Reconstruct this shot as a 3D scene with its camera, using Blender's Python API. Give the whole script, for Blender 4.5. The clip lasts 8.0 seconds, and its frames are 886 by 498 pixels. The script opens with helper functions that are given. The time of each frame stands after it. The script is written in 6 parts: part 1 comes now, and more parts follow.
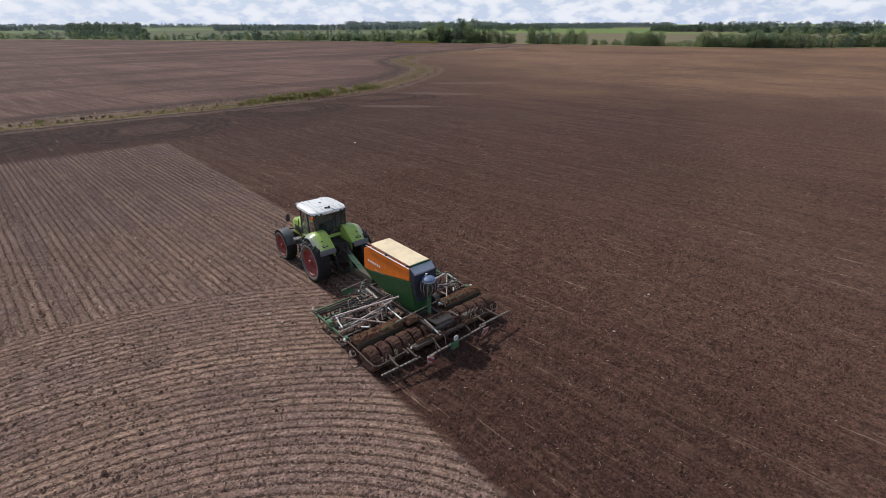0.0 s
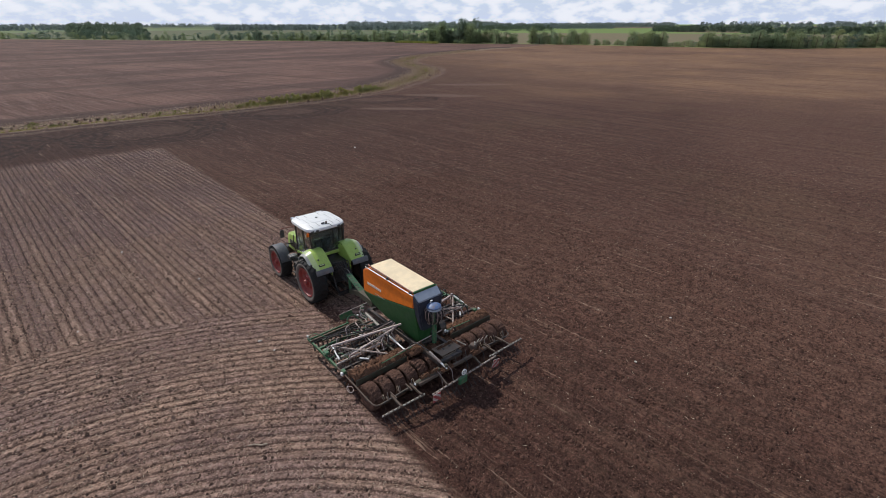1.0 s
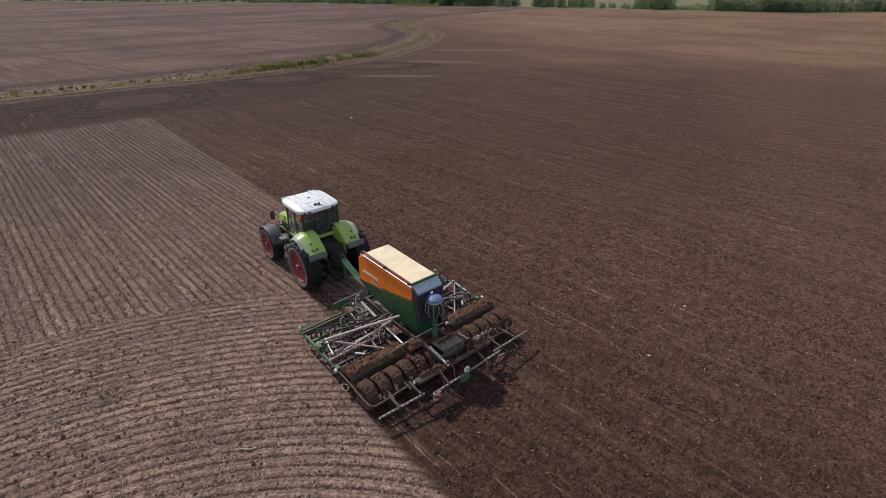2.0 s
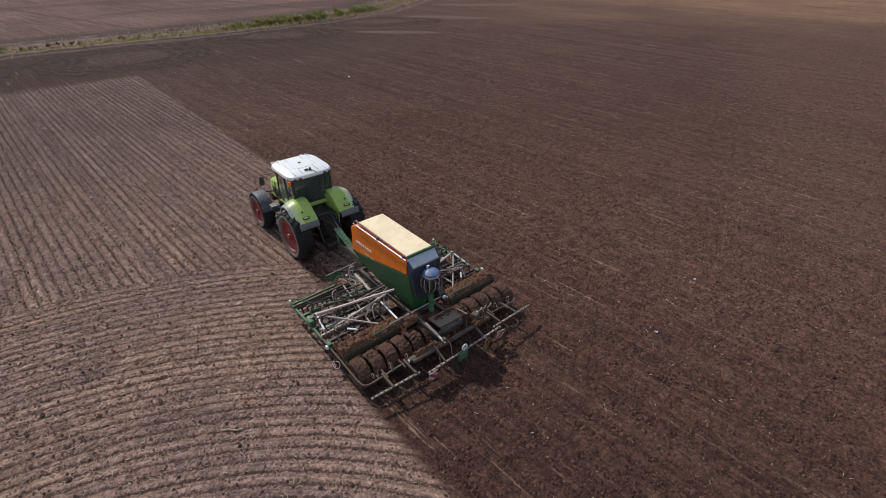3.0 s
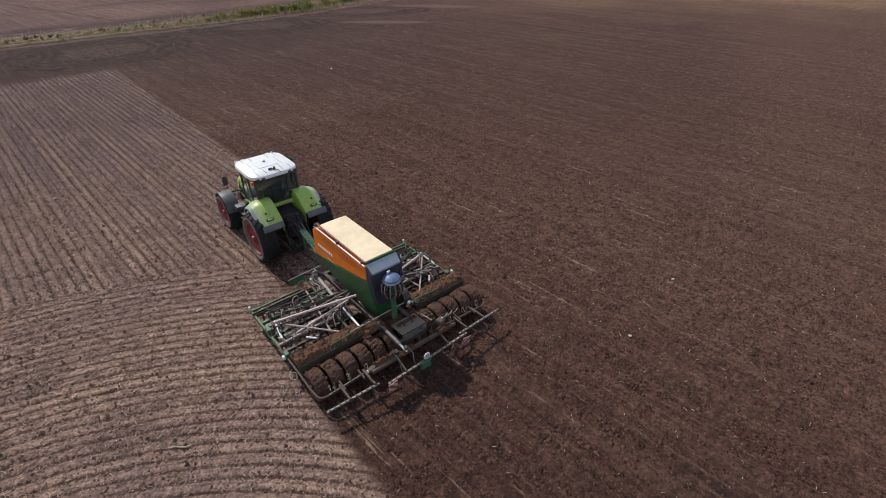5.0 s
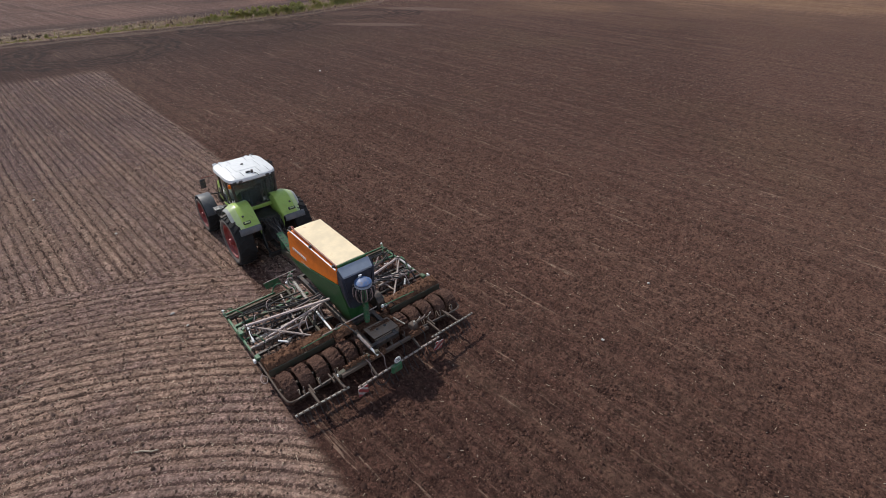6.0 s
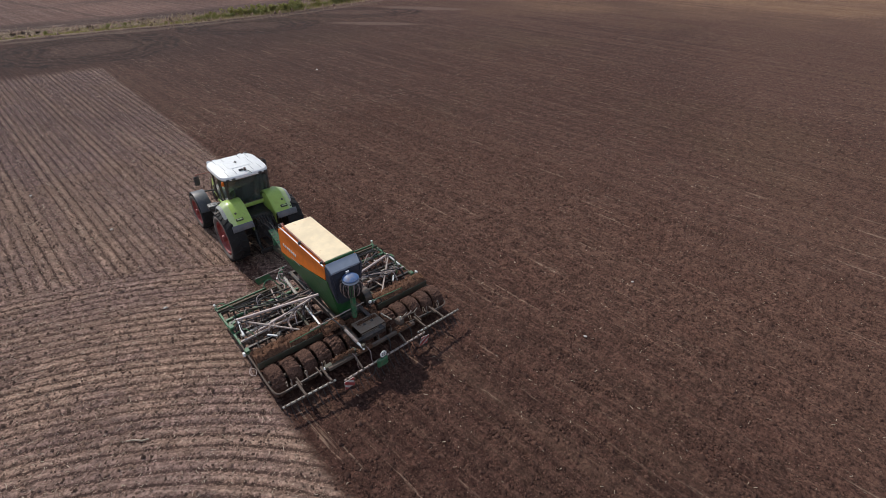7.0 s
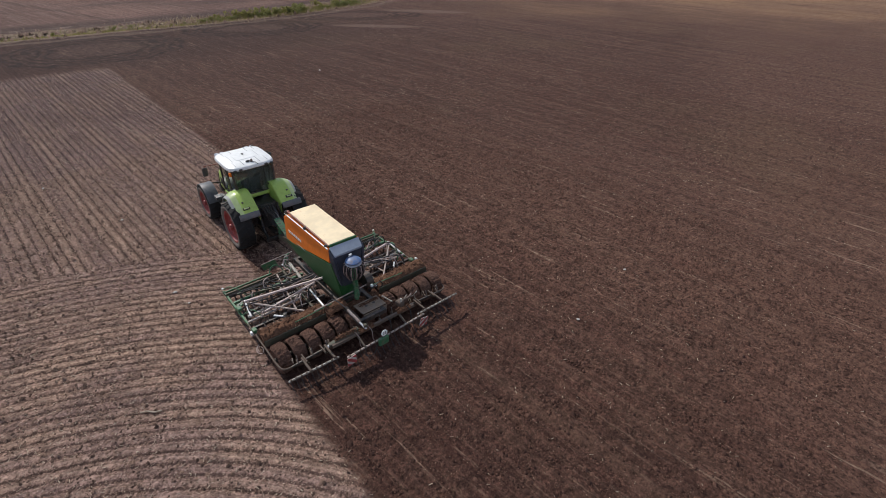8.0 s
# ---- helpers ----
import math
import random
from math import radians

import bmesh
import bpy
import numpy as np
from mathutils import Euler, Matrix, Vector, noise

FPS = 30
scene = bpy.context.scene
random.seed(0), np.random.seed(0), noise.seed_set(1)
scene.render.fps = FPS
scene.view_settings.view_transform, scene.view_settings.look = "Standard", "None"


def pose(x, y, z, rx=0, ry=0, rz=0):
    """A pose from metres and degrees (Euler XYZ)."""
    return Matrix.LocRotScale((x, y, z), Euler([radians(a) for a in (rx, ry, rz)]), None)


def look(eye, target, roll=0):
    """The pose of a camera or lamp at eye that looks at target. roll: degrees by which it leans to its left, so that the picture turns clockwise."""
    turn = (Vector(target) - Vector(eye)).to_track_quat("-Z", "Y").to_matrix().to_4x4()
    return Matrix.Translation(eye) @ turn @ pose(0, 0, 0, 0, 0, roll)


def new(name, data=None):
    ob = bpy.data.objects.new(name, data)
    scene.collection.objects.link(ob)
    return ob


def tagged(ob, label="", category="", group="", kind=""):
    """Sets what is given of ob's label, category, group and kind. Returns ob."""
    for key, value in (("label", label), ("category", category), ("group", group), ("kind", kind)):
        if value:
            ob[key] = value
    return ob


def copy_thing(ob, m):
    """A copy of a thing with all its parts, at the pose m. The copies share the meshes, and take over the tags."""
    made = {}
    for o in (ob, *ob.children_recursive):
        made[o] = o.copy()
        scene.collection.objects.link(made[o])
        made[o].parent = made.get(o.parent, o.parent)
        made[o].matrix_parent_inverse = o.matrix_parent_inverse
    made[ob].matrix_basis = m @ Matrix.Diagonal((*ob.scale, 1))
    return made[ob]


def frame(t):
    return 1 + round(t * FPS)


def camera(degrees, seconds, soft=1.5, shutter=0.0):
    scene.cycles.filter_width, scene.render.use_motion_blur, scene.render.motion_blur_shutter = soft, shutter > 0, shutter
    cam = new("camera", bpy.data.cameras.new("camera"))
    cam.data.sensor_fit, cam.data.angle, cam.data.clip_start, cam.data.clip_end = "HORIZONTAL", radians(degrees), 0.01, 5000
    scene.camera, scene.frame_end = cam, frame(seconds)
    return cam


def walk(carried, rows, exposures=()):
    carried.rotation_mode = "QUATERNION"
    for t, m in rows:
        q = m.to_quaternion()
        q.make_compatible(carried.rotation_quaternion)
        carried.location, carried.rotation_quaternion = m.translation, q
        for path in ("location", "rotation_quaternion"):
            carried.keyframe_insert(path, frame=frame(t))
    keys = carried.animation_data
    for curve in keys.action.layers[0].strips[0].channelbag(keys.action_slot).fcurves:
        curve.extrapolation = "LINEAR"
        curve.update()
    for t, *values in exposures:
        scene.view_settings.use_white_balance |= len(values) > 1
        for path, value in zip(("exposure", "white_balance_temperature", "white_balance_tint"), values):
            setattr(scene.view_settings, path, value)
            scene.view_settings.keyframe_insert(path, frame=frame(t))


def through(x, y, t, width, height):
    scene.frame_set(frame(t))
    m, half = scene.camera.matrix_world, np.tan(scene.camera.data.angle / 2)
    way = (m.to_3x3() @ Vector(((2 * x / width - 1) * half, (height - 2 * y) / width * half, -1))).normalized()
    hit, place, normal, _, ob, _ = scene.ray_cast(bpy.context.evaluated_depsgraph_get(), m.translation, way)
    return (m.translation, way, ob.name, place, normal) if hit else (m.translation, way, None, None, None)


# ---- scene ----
cam = camera(84.5, 8.0, soft=0.6)
PATH = [
    (0, (-9.667, -13.527, 10.833), (-3.798, -6.590, 6.658), -0.14),
    (0.5, (-9.205, -12.765, 10.877), (-3.338, -5.826, 6.703), -0.17),
    (1, (-8.685, -12.064, 10.921), (-2.829, -5.116, 6.745), -0.12),
    (1.5, (-8.231, -11.459, 10.949), (-2.426, -4.584, 6.585), -0.01),
    (1.7, (-8.057, -11.244, 10.944), (-2.300, -4.425, 6.431), -0.01),
    (3, (-7.066, -10.323, 10.621), (-1.677, -3.851, 5.228), 0.04),
    (3.5, (-6.678, -10.203, 10.591), (-1.400, -3.792, 5.019), -0.13),
    (4, (-6.418, -10.137, 10.520), (-1.113, -3.756, 4.940), -0.17),
    (4.5, (-6.120, -10.236, 10.565), (-0.801, -3.855, 4.999), -0.48),
    (6, (-5.310, -10.838, 10.667), (0.128, -4.519, 5.145), 0.17),
    (6.5, (-5.197, -11.076, 10.795), (0.244, -4.788, 5.241), 0.30),
    (7, (-5.225, -11.334, 10.834), (0.218, -5.035, 5.294), 0.66),
    (7.5, (-5.350, -11.663, 10.848), (0.066, -5.346, 5.300), 0.53),
    (8, (-5.739, -12.051, 10.721), (-0.283, -5.706, 5.246), 0.70),
]
walk(cam, [(t, look(eye, target, roll)) for t, eye, target, roll in PATH],
     exposures=[(0, -0.38), (1.5, -0.36), (3, -0.32), (4.5, -0.28), (8, -0.29)])

# ---------------------------------------------------------------- light
SUN_AZ, SUN_EL = radians(-6.5), radians(45.0)          # azimuth from +y towards +x
world = bpy.data.worlds.new("sky")
scene.world = world
world.use_nodes = True
wn, wl = world.node_tree.nodes, world.node_tree.links
wn.clear()
w_out = wn.new("ShaderNodeOutputWorld")
w_bg = wn.new("ShaderNodeBackground")
w_bg.inputs["Strength"].default_value = 0.115
w_sky = wn.new("ShaderNodeTexSky")
w_sky.sky_type, w_sky.sun_disc = "NISHITA", False
w_sky.sun_elevation, w_sky.sun_rotation = SUN_EL, SUN_AZ
w_sky.altitude, w_sky.air_density, w_sky.dust_density, w_sky.ozone_density = 100, 1.0, 0.25, 2.0
w_co = wn.new("ShaderNodeTexCoord")
w_sep = wn.new("ShaderNodeSeparateXYZ")
wl.new(w_co.outputs["Generated"], w_sep.inputs[0])
w_add = wn.new("ShaderNodeMath"); w_add.operation = "ADD"; w_add.inputs[1].default_value = 0.60
w_abs = wn.new("ShaderNodeMath"); w_abs.operation = "ABSOLUTE"
wl.new(w_sep.outputs["Z"], w_abs.inputs[0]); wl.new(w_abs.outputs[0], w_add.inputs[0])
w_comb = wn.new("ShaderNodeCombineXYZ")
for axis in ("X", "Y"):
    dv = wn.new("ShaderNodeMath"); dv.operation = "DIVIDE"
    wl.new(w_sep.outputs[axis], dv.inputs[0]); wl.new(w_add.outputs[0], dv.inputs[1])
    wl.new(dv.outputs[0], w_comb.inputs[axis])
w_noise = wn.new("ShaderNodeTexNoise")
w_noise.inputs["Scale"].default_value, w_noise.inputs["Detail"].default_value, w_noise.inputs["Roughness"].default_value = 19.0, 7.0, 0.52
w_up = wn.new("ShaderNodeMath"); w_up.operation = "MULTIPLY"; w_up.inputs[1].default_value = 2.2
wl.new(w_abs.outputs[0], w_up.inputs[0]); wl.new(w_up.outputs[0], w_comb.inputs["Z"])
wl.new(w_comb.outputs[0], w_noise.inputs["Vector"])
w_ramp = wn.new("ShaderNodeValToRGB")
w_ramp.color_ramp.elements[0].position, w_ramp.color_ramp.elements[1].position = 0.42, 0.60
wl.new(w_noise.outputs[0], w_ramp.inputs[0])
w_mix = wn.new("ShaderNodeMix"); w_mix.data_type = "RGBA"
w_mix.inputs[7].default_value = (9.3, 9.65, 10.6, 1)
w_thin = wn.new("ShaderNodeMapRange")          # seen from below the clouds stand apart
w_thin.inputs["From Min"].default_value, w_thin.inputs["From Max"].default_value = 0.03, 0.45
w_thin.inputs["To Min"].default_value, w_thin.inputs["To Max"].default_value = 1.0, 0.55
wl.new(w_abs.outputs[0], w_thin.inputs["Value"])
w_cov = wn.new("ShaderNodeMath"); w_cov.operation = "MULTIPLY"
wl.new(w_ramp.outputs[0], w_cov.inputs[0]); wl.new(w_thin.outputs[0], w_cov.inputs[1])
wl.new(w_cov.outputs[0], w_mix.inputs[0])
w_low = wn.new("ShaderNodeMapRange")
w_low.inputs["From Min"].default_value, w_low.inputs["From Max"].default_value = 0.0, 0.30
w_low.inputs["To Min"].default_value, w_low.inputs["To Max"].default_value = 0.92, 0.0
wl.new(w_abs.outputs[0], w_low.inputs["Value"])
w_blue = wn.new("ShaderNodeMix"); w_blue.data_type = "RGBA"
wl.new(w_low.outputs[0], w_blue.inputs[0])
wl.new(w_sky.outputs[0], w_blue.inputs[6])
w_blue.inputs[7].default_value = (6.3, 7.35, 9.8, 1)
wl.new(w_blue.outputs[2], w_mix.inputs[6])
wl.new(w_mix.outputs[2], w_bg.inputs["Color"])
wl.new(w_bg.outputs[0], w_out.inputs["Surface"])

sun = new("sun", bpy.data.lights.new("sun", "SUN"))
sun.data.energy, sun.data.angle, sun.data.color = 4.1, radians(0.7), (1.0, 0.945, 0.87)
sun_dir = Vector((math.sin(SUN_AZ) * math.cos(SUN_EL), math.cos(SUN_AZ) * math.cos(SUN_EL), math.sin(SUN_EL)))
sun.matrix_world = look(tuple(sun_dir * 60), (0, 0, 0))


# ---------------------------------------------------------------- material helpers
def nodes_of(mat):
    mat.use_nodes = True
    return mat.node_tree.nodes, mat.node_tree.links, mat.node_tree.nodes["Principled BSDF"]


def noise_node(nt, scale, detail=4.0, rough=0.6, stretch=None, coord="Object", turn=0.0):
    n, l = nt.nodes, nt.links
    co = n.new("ShaderNodeTexCoord")
    tex = n.new("ShaderNodeTexNoise")
    tex.inputs["Scale"].default_value, tex.inputs["Detail"].default_value, tex.inputs["Roughness"].default_value = scale, detail, rough
    if stretch:
        mp = n.new("ShaderNodeMapping")
        mp.inputs["Scale"].default_value = stretch
        rot = n.new("ShaderNodeVectorRotate")
        rot.rotation_type = "Z_AXIS"
        rot.inputs["Angle"].default_value = -turn
        l.new(co.outputs[coord], rot.inputs["Vector"]); l.new(rot.outputs[0], mp.inputs[0]); l.new(mp.outputs[0], tex.inputs["Vector"])
    else:
        l.new(co.outputs[coord], tex.inputs["Vector"])
    return tex.outputs[0]


def ramp_node(nt, value, lo, hi):
    r = nt.nodes.new("ShaderNodeMapRange")
    r.interpolation_type = "SMOOTHSTEP"
    r.inputs["From Min"].default_value, r.inputs["From Max"].default_value = lo, hi
    nt.links.new(value, r.inputs["Value"])
    return r.outputs["Result"]


def math_node(nt, op, a, b=0.0, c=0.0):
    m = nt.nodes.new("ShaderNodeMath")
    m.operation = op
    for i, v in enumerate((a, b, c)):
        if isinstance(v, (int, float)):
            m.inputs[i].default_value = v
        else:
            nt.links.new(v, m.inputs[i])
    return m.outputs[0]


def mix_node(nt, fac, a, b, blend="MIX"):
    m = nt.nodes.new("ShaderNodeMix")
    m.data_type, m.blend_type = "RGBA", blend
    for key, v in (("Factor", fac), ("A", a), ("B", b)):
        s = [i for i in m.inputs if i.name == key and (i.type == "RGBA" or key == "Factor" and i.type == "VALUE")][0]
        if isinstance(v, tuple):
            s.default_value = (*v[:3], 1)
        elif isinstance(v, (int, float)):
            s.default_value = v
        else:
            nt.links.new(v, s)
    return [o for o in m.outputs if o.type == "RGBA"][0]


def bump_node(nt, height, strength, distance, bsdf):
    b = nt.nodes.new("ShaderNodeBump")
    b.inputs["Strength"].default_value, b.inputs["Distance"].default_value = strength, distance
    nt.links.new(height, b.inputs["Height"])
    nt.links.new(b.outputs[0], bsdf.inputs["Normal"])


def surface(name, colour, rough=0.5, metal=0.0, dust=0.0, dust_colour=(0.16, 0.115, 0.085), vary=0.18, scale=6.0, bump=0.0, spec=0.5):
    """A painted, plastic or metal surface with slight unevenness, and dust in blotches."""
    mat = bpy.data.materials.new(name)
    n, l, p = nodes_of(mat)
    nt = mat.node_tree
    broad, fine = noise_node(nt, scale, 3.0), noise_node(nt, scale * 9, 4.0)
    dark = tuple(c * (1 - vary) for c in colour)
    lite = tuple(min(1, c * (1 + vary)) for c in colour)
    col = mix_node(nt, ramp_node(nt, broad, 0.3, 0.7), dark, lite)
    r = math_node(nt, "MULTIPLY_ADD", fine, 0.25, rough - 0.12)
    if dust:
        spots = math_node(nt, "MULTIPLY", ramp_node(nt, math_node(nt, "MULTIPLY_ADD", fine, 0.5, math_node(nt, "MULTIPLY", broad, 0.5)), 0.62 - 0.35 * dust, 0.80 - 0.35 * dust), 0.85)
        col = mix_node(nt, spots, col, dust_colour)
        r = math_node(nt, "MAXIMUM", r, math_node(nt, "MULTIPLY", spots, 0.9))
    l.new(col, p.inputs["Base Color"]); l.new(r, p.inputs["Roughness"])
    p.inputs["Metallic"].default_value = metal
    p.inputs["Specular IOR Level"].default_value = spec
    if bump:
        bump_node(nt, fine, 0.6, bump, p)
    return mat


def soil_surface(name, dry, dark_tone, scale=18.0, straw=0.0, deep=0.02, by_island=None):
    mat = bpy.data.materials.new(name)
    n, l, p = nodes_of(mat)
    nt = mat.node_tree
    fine, broad = noise_node(nt, scale, 6.0, 0.7), noise_node(nt, scale * 0.12, 3.0)
    col = mix_node(nt, ramp_node(nt, fine, 0.3, 0.7), dark_tone, dry)
    col = mix_node(nt, math_node(nt, "MULTIPLY", ramp_node(nt, broad, 0.35, 0.7), 0.45), col, dry)
    # whole lumps darkened at random, partly for shadow specks between clods
    if by_island:
        geo = n.new("ShaderNodeNewGeometry")
        col = mix_node(nt, math_node(nt, "MULTIPLY", ramp_node(nt, geo.outputs["Random Per Island"], by_island, by_island + 0.2), 0.9), col, dark_tone)
    if straw:
        bits = ramp_node(nt, noise_node(nt, scale * 2.3, 5.0, 0.75), 0.63, 0.70)
        col = mix_node(nt, math_node(nt, "MULTIPLY", bits, straw), col, (0.30, 0.22, 0.13))
    l.new(col, p.inputs["Base Color"])
    p.inputs["Roughness"].default_value, p.inputs["Specular IOR Level"].default_value = 0.95, 0.15
    bump_node(nt, fine, 0.9, deep, p)
    return mat


M = {}
M["lime"] = surface("lime_paint", (0.37, 0.52, 0.115), 0.33, dust=0.2, vary=0.08)
M["white"] = surface("white_paint", (0.78, 0.79, 0.78), 0.4, vary=0.05, dust=0.05)
M["dark_plastic"] = surface("dark_grey_plastic", (0.045, 0.047, 0.05), 0.55, dust=0.45)
M["mudguard"] = surface("grey_mudguard_plastic", (0.085, 0.090, 0.10), 0.45, dust=0.3)
# paler lime: on the fender edge it holds a painted sun highlight
M["trim"] = surface("pale_lime_paint", (0.42, 0.52, 0.24), 0.3, vary=0.06, dust=0.12)
M["plate"] = surface("muddy_steel_plate", (0.27, 0.22, 0.175), 0.9, dust=0.72, dust_colour=(0.20, 0.14, 0.10), scale=9)
M["lip"] = surface("grey_fender_lip", (0.34, 0.355, 0.33), 0.4, dust=0.35)
M["seam"] = surface("grey_roof_groove", (0.42, 0.43, 0.44), 0.5, vary=0.1)
M["black"] = surface("black_metal", (0.022, 0.022, 0.023), 0.5, dust=0.55, dust_colour=(0.13, 0.088, 0.066), scale=9)
M["rubber"] = surface("tyre_rubber", (0.014, 0.0135, 0.0135), 0.85, dust=0.12, dust_colour=(0.06, 0.045, 0.036), scale=5)
M["sidewall"] = surface("dusty_tyre_sidewall", (0.05, 0.047, 0.045), 0.9, dust=0.85, dust_colour=(0.17, 0.14, 0.12), scale=4)
M["rim"] = surface("red_rim_paint", (0.28, 0.03, 0.028), 0.5, dust=0.45, dust_colour=(0.14, 0.085, 0.07))
M["steel"] = surface("worn_steel", (0.24, 0.23, 0.21), 0.5, metal=0.2, dust=0.62, dust_colour=(0.14, 0.095, 0.07), scale=9)
M["galv"] = surface("galvanised_steel", (0.53, 0.47, 0.435), 0.6, dust=0.68, dust_colour=(0.22, 0.145, 0.115), scale=11)
M["orange"] = surface("orange_paint", (0.72, 0.17, 0.012), 0.4, vary=0.08, dust=0.12)
M["green"] = surface("green_paint", (0.023, 0.105, 0.029), 0.42, dust=0.3, dust_colour=(0.10, 0.085, 0.055))
M["mottled"] = surface("mud_spattered_tube", (0.58, 0.56, 0.50), 0.6, dust=0.66, dust_colour=(0.13, 0.095, 0.07), scale=16)
M["board"] = surface("mud_streaked_green_board", (0.024, 0.062, 0.032), 0.6, dust=0.8, dust_colour=(0.085, 0.06, 0.042), scale=7)
M["patchy"] = surface("dark_plastic_with_dried_splashes", (0.03, 0.031, 0.034), 0.5, dust=0.5, dust_colour=(0.5, 0.5, 0.5), scale=6)
M["hose_pale"] = surface("pale_pink_grey_hose", (0.55, 0.45, 0.43), 0.6, dust=0.5, dust_colour=(0.22, 0.155, 0.13), scale=10)
M["oily"] = surface("oily_black_iron", (0.016, 0.016, 0.017), 0.4, dust=0.42, dust_colour=(0.085, 0.065, 0.055), scale=9)
M["skirt"] = surface("grey_fender_skirt", (0.13, 0.135, 0.145), 0.45, dust=0.3)
M["muddy"] = surface("mud_coated_frame", (0.13, 0.12, 0.10), 0.8, dust=0.85, dust_colour=(0.10, 0.064, 0.048), scale=14)
M["brown_rail"] = surface("brown_rail_paint", (0.20, 0.05, 0.03), 0.5, dust=0.2)
M["green_frame"] = surface("dusty_green_frame", (0.025, 0.15, 0.062), 0.5, dust=0.52, dust_colour=(0.16, 0.12, 0.09), scale=9)
M["tarp"] = surface("cream_tarpaulin", (0.84, 0.69, 0.46), 0.7, vary=0.08, scale=2.0, dust=0.12, dust_colour=(0.62, 0.40, 0.16))
M["grey_panel"] = surface("grey_panel", (0.34, 0.38, 0.45), 0.4, vary=0.06, dust=0.12)
M["navy_panel"] = surface("dark_navy_panel", (0.036, 0.041, 0.060), 0.45, dust=0.2)
M["blue"] = surface("blue_plastic", (0.085, 0.17, 0.36), 0.5, dust=0.45, dust_colour=(0.22, 0.19, 0.19))
M["hose"] = surface("dusty_seed_hose", (0.33, 0.25, 0.235), 0.7, dust=0.55, dust_colour=(0.19, 0.135, 0.11))
M["hose_dark"] = surface("black_hose", (0.02, 0.02, 0.022), 0.5, dust=0.35)
M["signwhite"] = surface("white_reflective", (0.78, 0.78, 0.76), 0.4, vary=0.05, dust=0.15)
M["board_white"] = surface("mud_splashed_white", (0.62, 0.58, 0.55), 0.5, dust=0.6, dust_colour=(0.22, 0.15, 0.12), scale=10)
M["board_red"] = surface("mud_splashed_red", (0.42, 0.045, 0.05), 0.5, dust=0.6, dust_colour=(0.20, 0.10, 0.085), scale=10)
M["amber"] = surface("amber_lens", (0.75, 0.16, 0.01), 0.25)
M["lens"] = surface("clear_lamp_lens", (0.75, 0.77, 0.8), 0.15, vary=0.05)
M["seat"] = surface("dark_seat_cloth", (0.07, 0.07, 0.075), 0.85)
M["mud"] = soil_surface("caked_mud", (0.195, 0.103, 0.064), (0.054, 0.028, 0.019), 22.0, straw=0.4, deep=0.035)
M["tyre_mud"] = soil_surface("tyre_mud", (0.185, 0.104, 0.077), (0.036, 0.020, 0.016), 24.0, straw=0.3, deep=0.06)
M["clod_dark"] = soil_surface("dark_soil_clod", (0.165, 0.090, 0.066), (0.060, 0.032, 0.025), 30.0, by_island=0.4)
M["clod_light"] = soil_surface("dry_soil_clod", (0.34, 0.225, 0.172), (0.075, 0.048, 0.038), 30.0, by_island=0.62)
M["straw"] = surface("straw", (0.46, 0.37, 0.275), 0.8, vary=0.3, scale=1.5)
M["stone"] = surface("pale_stone", (0.55, 0.52, 0.48), 0.8, vary=0.15, dust=0.2)
M["bark"] = surface("tree_bark", (0.09, 0.07, 0.055), 0.9, scale=2.0, vary=0.3)

glass = bpy.data.materials.new("tinted_glass")
_n, _l, _p = nodes_of(glass)
_p.inputs["Base Color"].default_value = (0.30, 0.36, 0.35, 1)
_p.inputs["Roughness"].default_value, _p.inputs["Transmission Weight"].default_value, _p.inputs["IOR"].default_value = 0.03, 0.9, 1.45
M["glass"] = glass
_p.inputs["Specular IOR Level"].default_value = 0.7


def leaf_surface(name, dark, lite, through=0.4):
    """Leaves: colour varies leaf by leaf and plant by plant, and some light shines through."""
    mat = bpy.data.materials.new(name)
    n, l, p = nodes_of(mat)
    nt = mat.node_tree
    geo, obj = n.new("ShaderNodeNewGeometry"), n.new("ShaderNodeObjectInfo")
    col = mix_node(nt, geo.outputs["Random Per Island"], dark, lite)
    col = mix_node(nt, math_node(nt, "MULTIPLY", obj.outputs["Random"], 0.6), col, tuple(0.5 * (a + b) * k for a, b, k in zip(dark, lite, (1.45, 1.15, 0.8))))
    l.new(col, p.inputs["Base Color"])
    p.inputs["Roughness"].default_value, p.inputs["Specular IOR Level"].default_value = 0.7, 0.25
    tr, mx = n.new("ShaderNodeBsdfTranslucent"), n.new("ShaderNodeMixShader")
    l.new(col, tr.inputs["Color"])
    mx.inputs[0].default_value = through
    l.new(p.outputs[0], mx.inputs[1]); l.new(tr.outputs[0], mx.inputs[2])
    l.new(mx.outputs[0], n["Material Output"].inputs["Surface"])
    return mat


# leaves lightened and cooled a little, haze put into their green
M["leaf"] = leaf_surface("leaves", (0.14, 0.205, 0.12), (0.24, 0.315, 0.185), 0.6)
M["leaf_dark"] = leaf_surface("dark_leaves", (0.095, 0.15, 0.12), (0.155, 0.22, 0.165), 0.6)
M["leaf_pale"] = leaf_surface("pale_leaves", (0.18, 0.245, 0.15), (0.29, 0.365, 0.22), 0.6)
# horizon haze painted into the foliage: paler and bluer than real leaves
M["wood_far"] = leaf_surface("haze_tinted_leaves", (0.15, 0.205, 0.225), (0.20, 0.26, 0.27), 0.6)
M["wood_green"] = leaf_surface("woodland_leaves", (0.085, 0.135, 0.115), (0.135, 0.195, 0.155), 0.5)
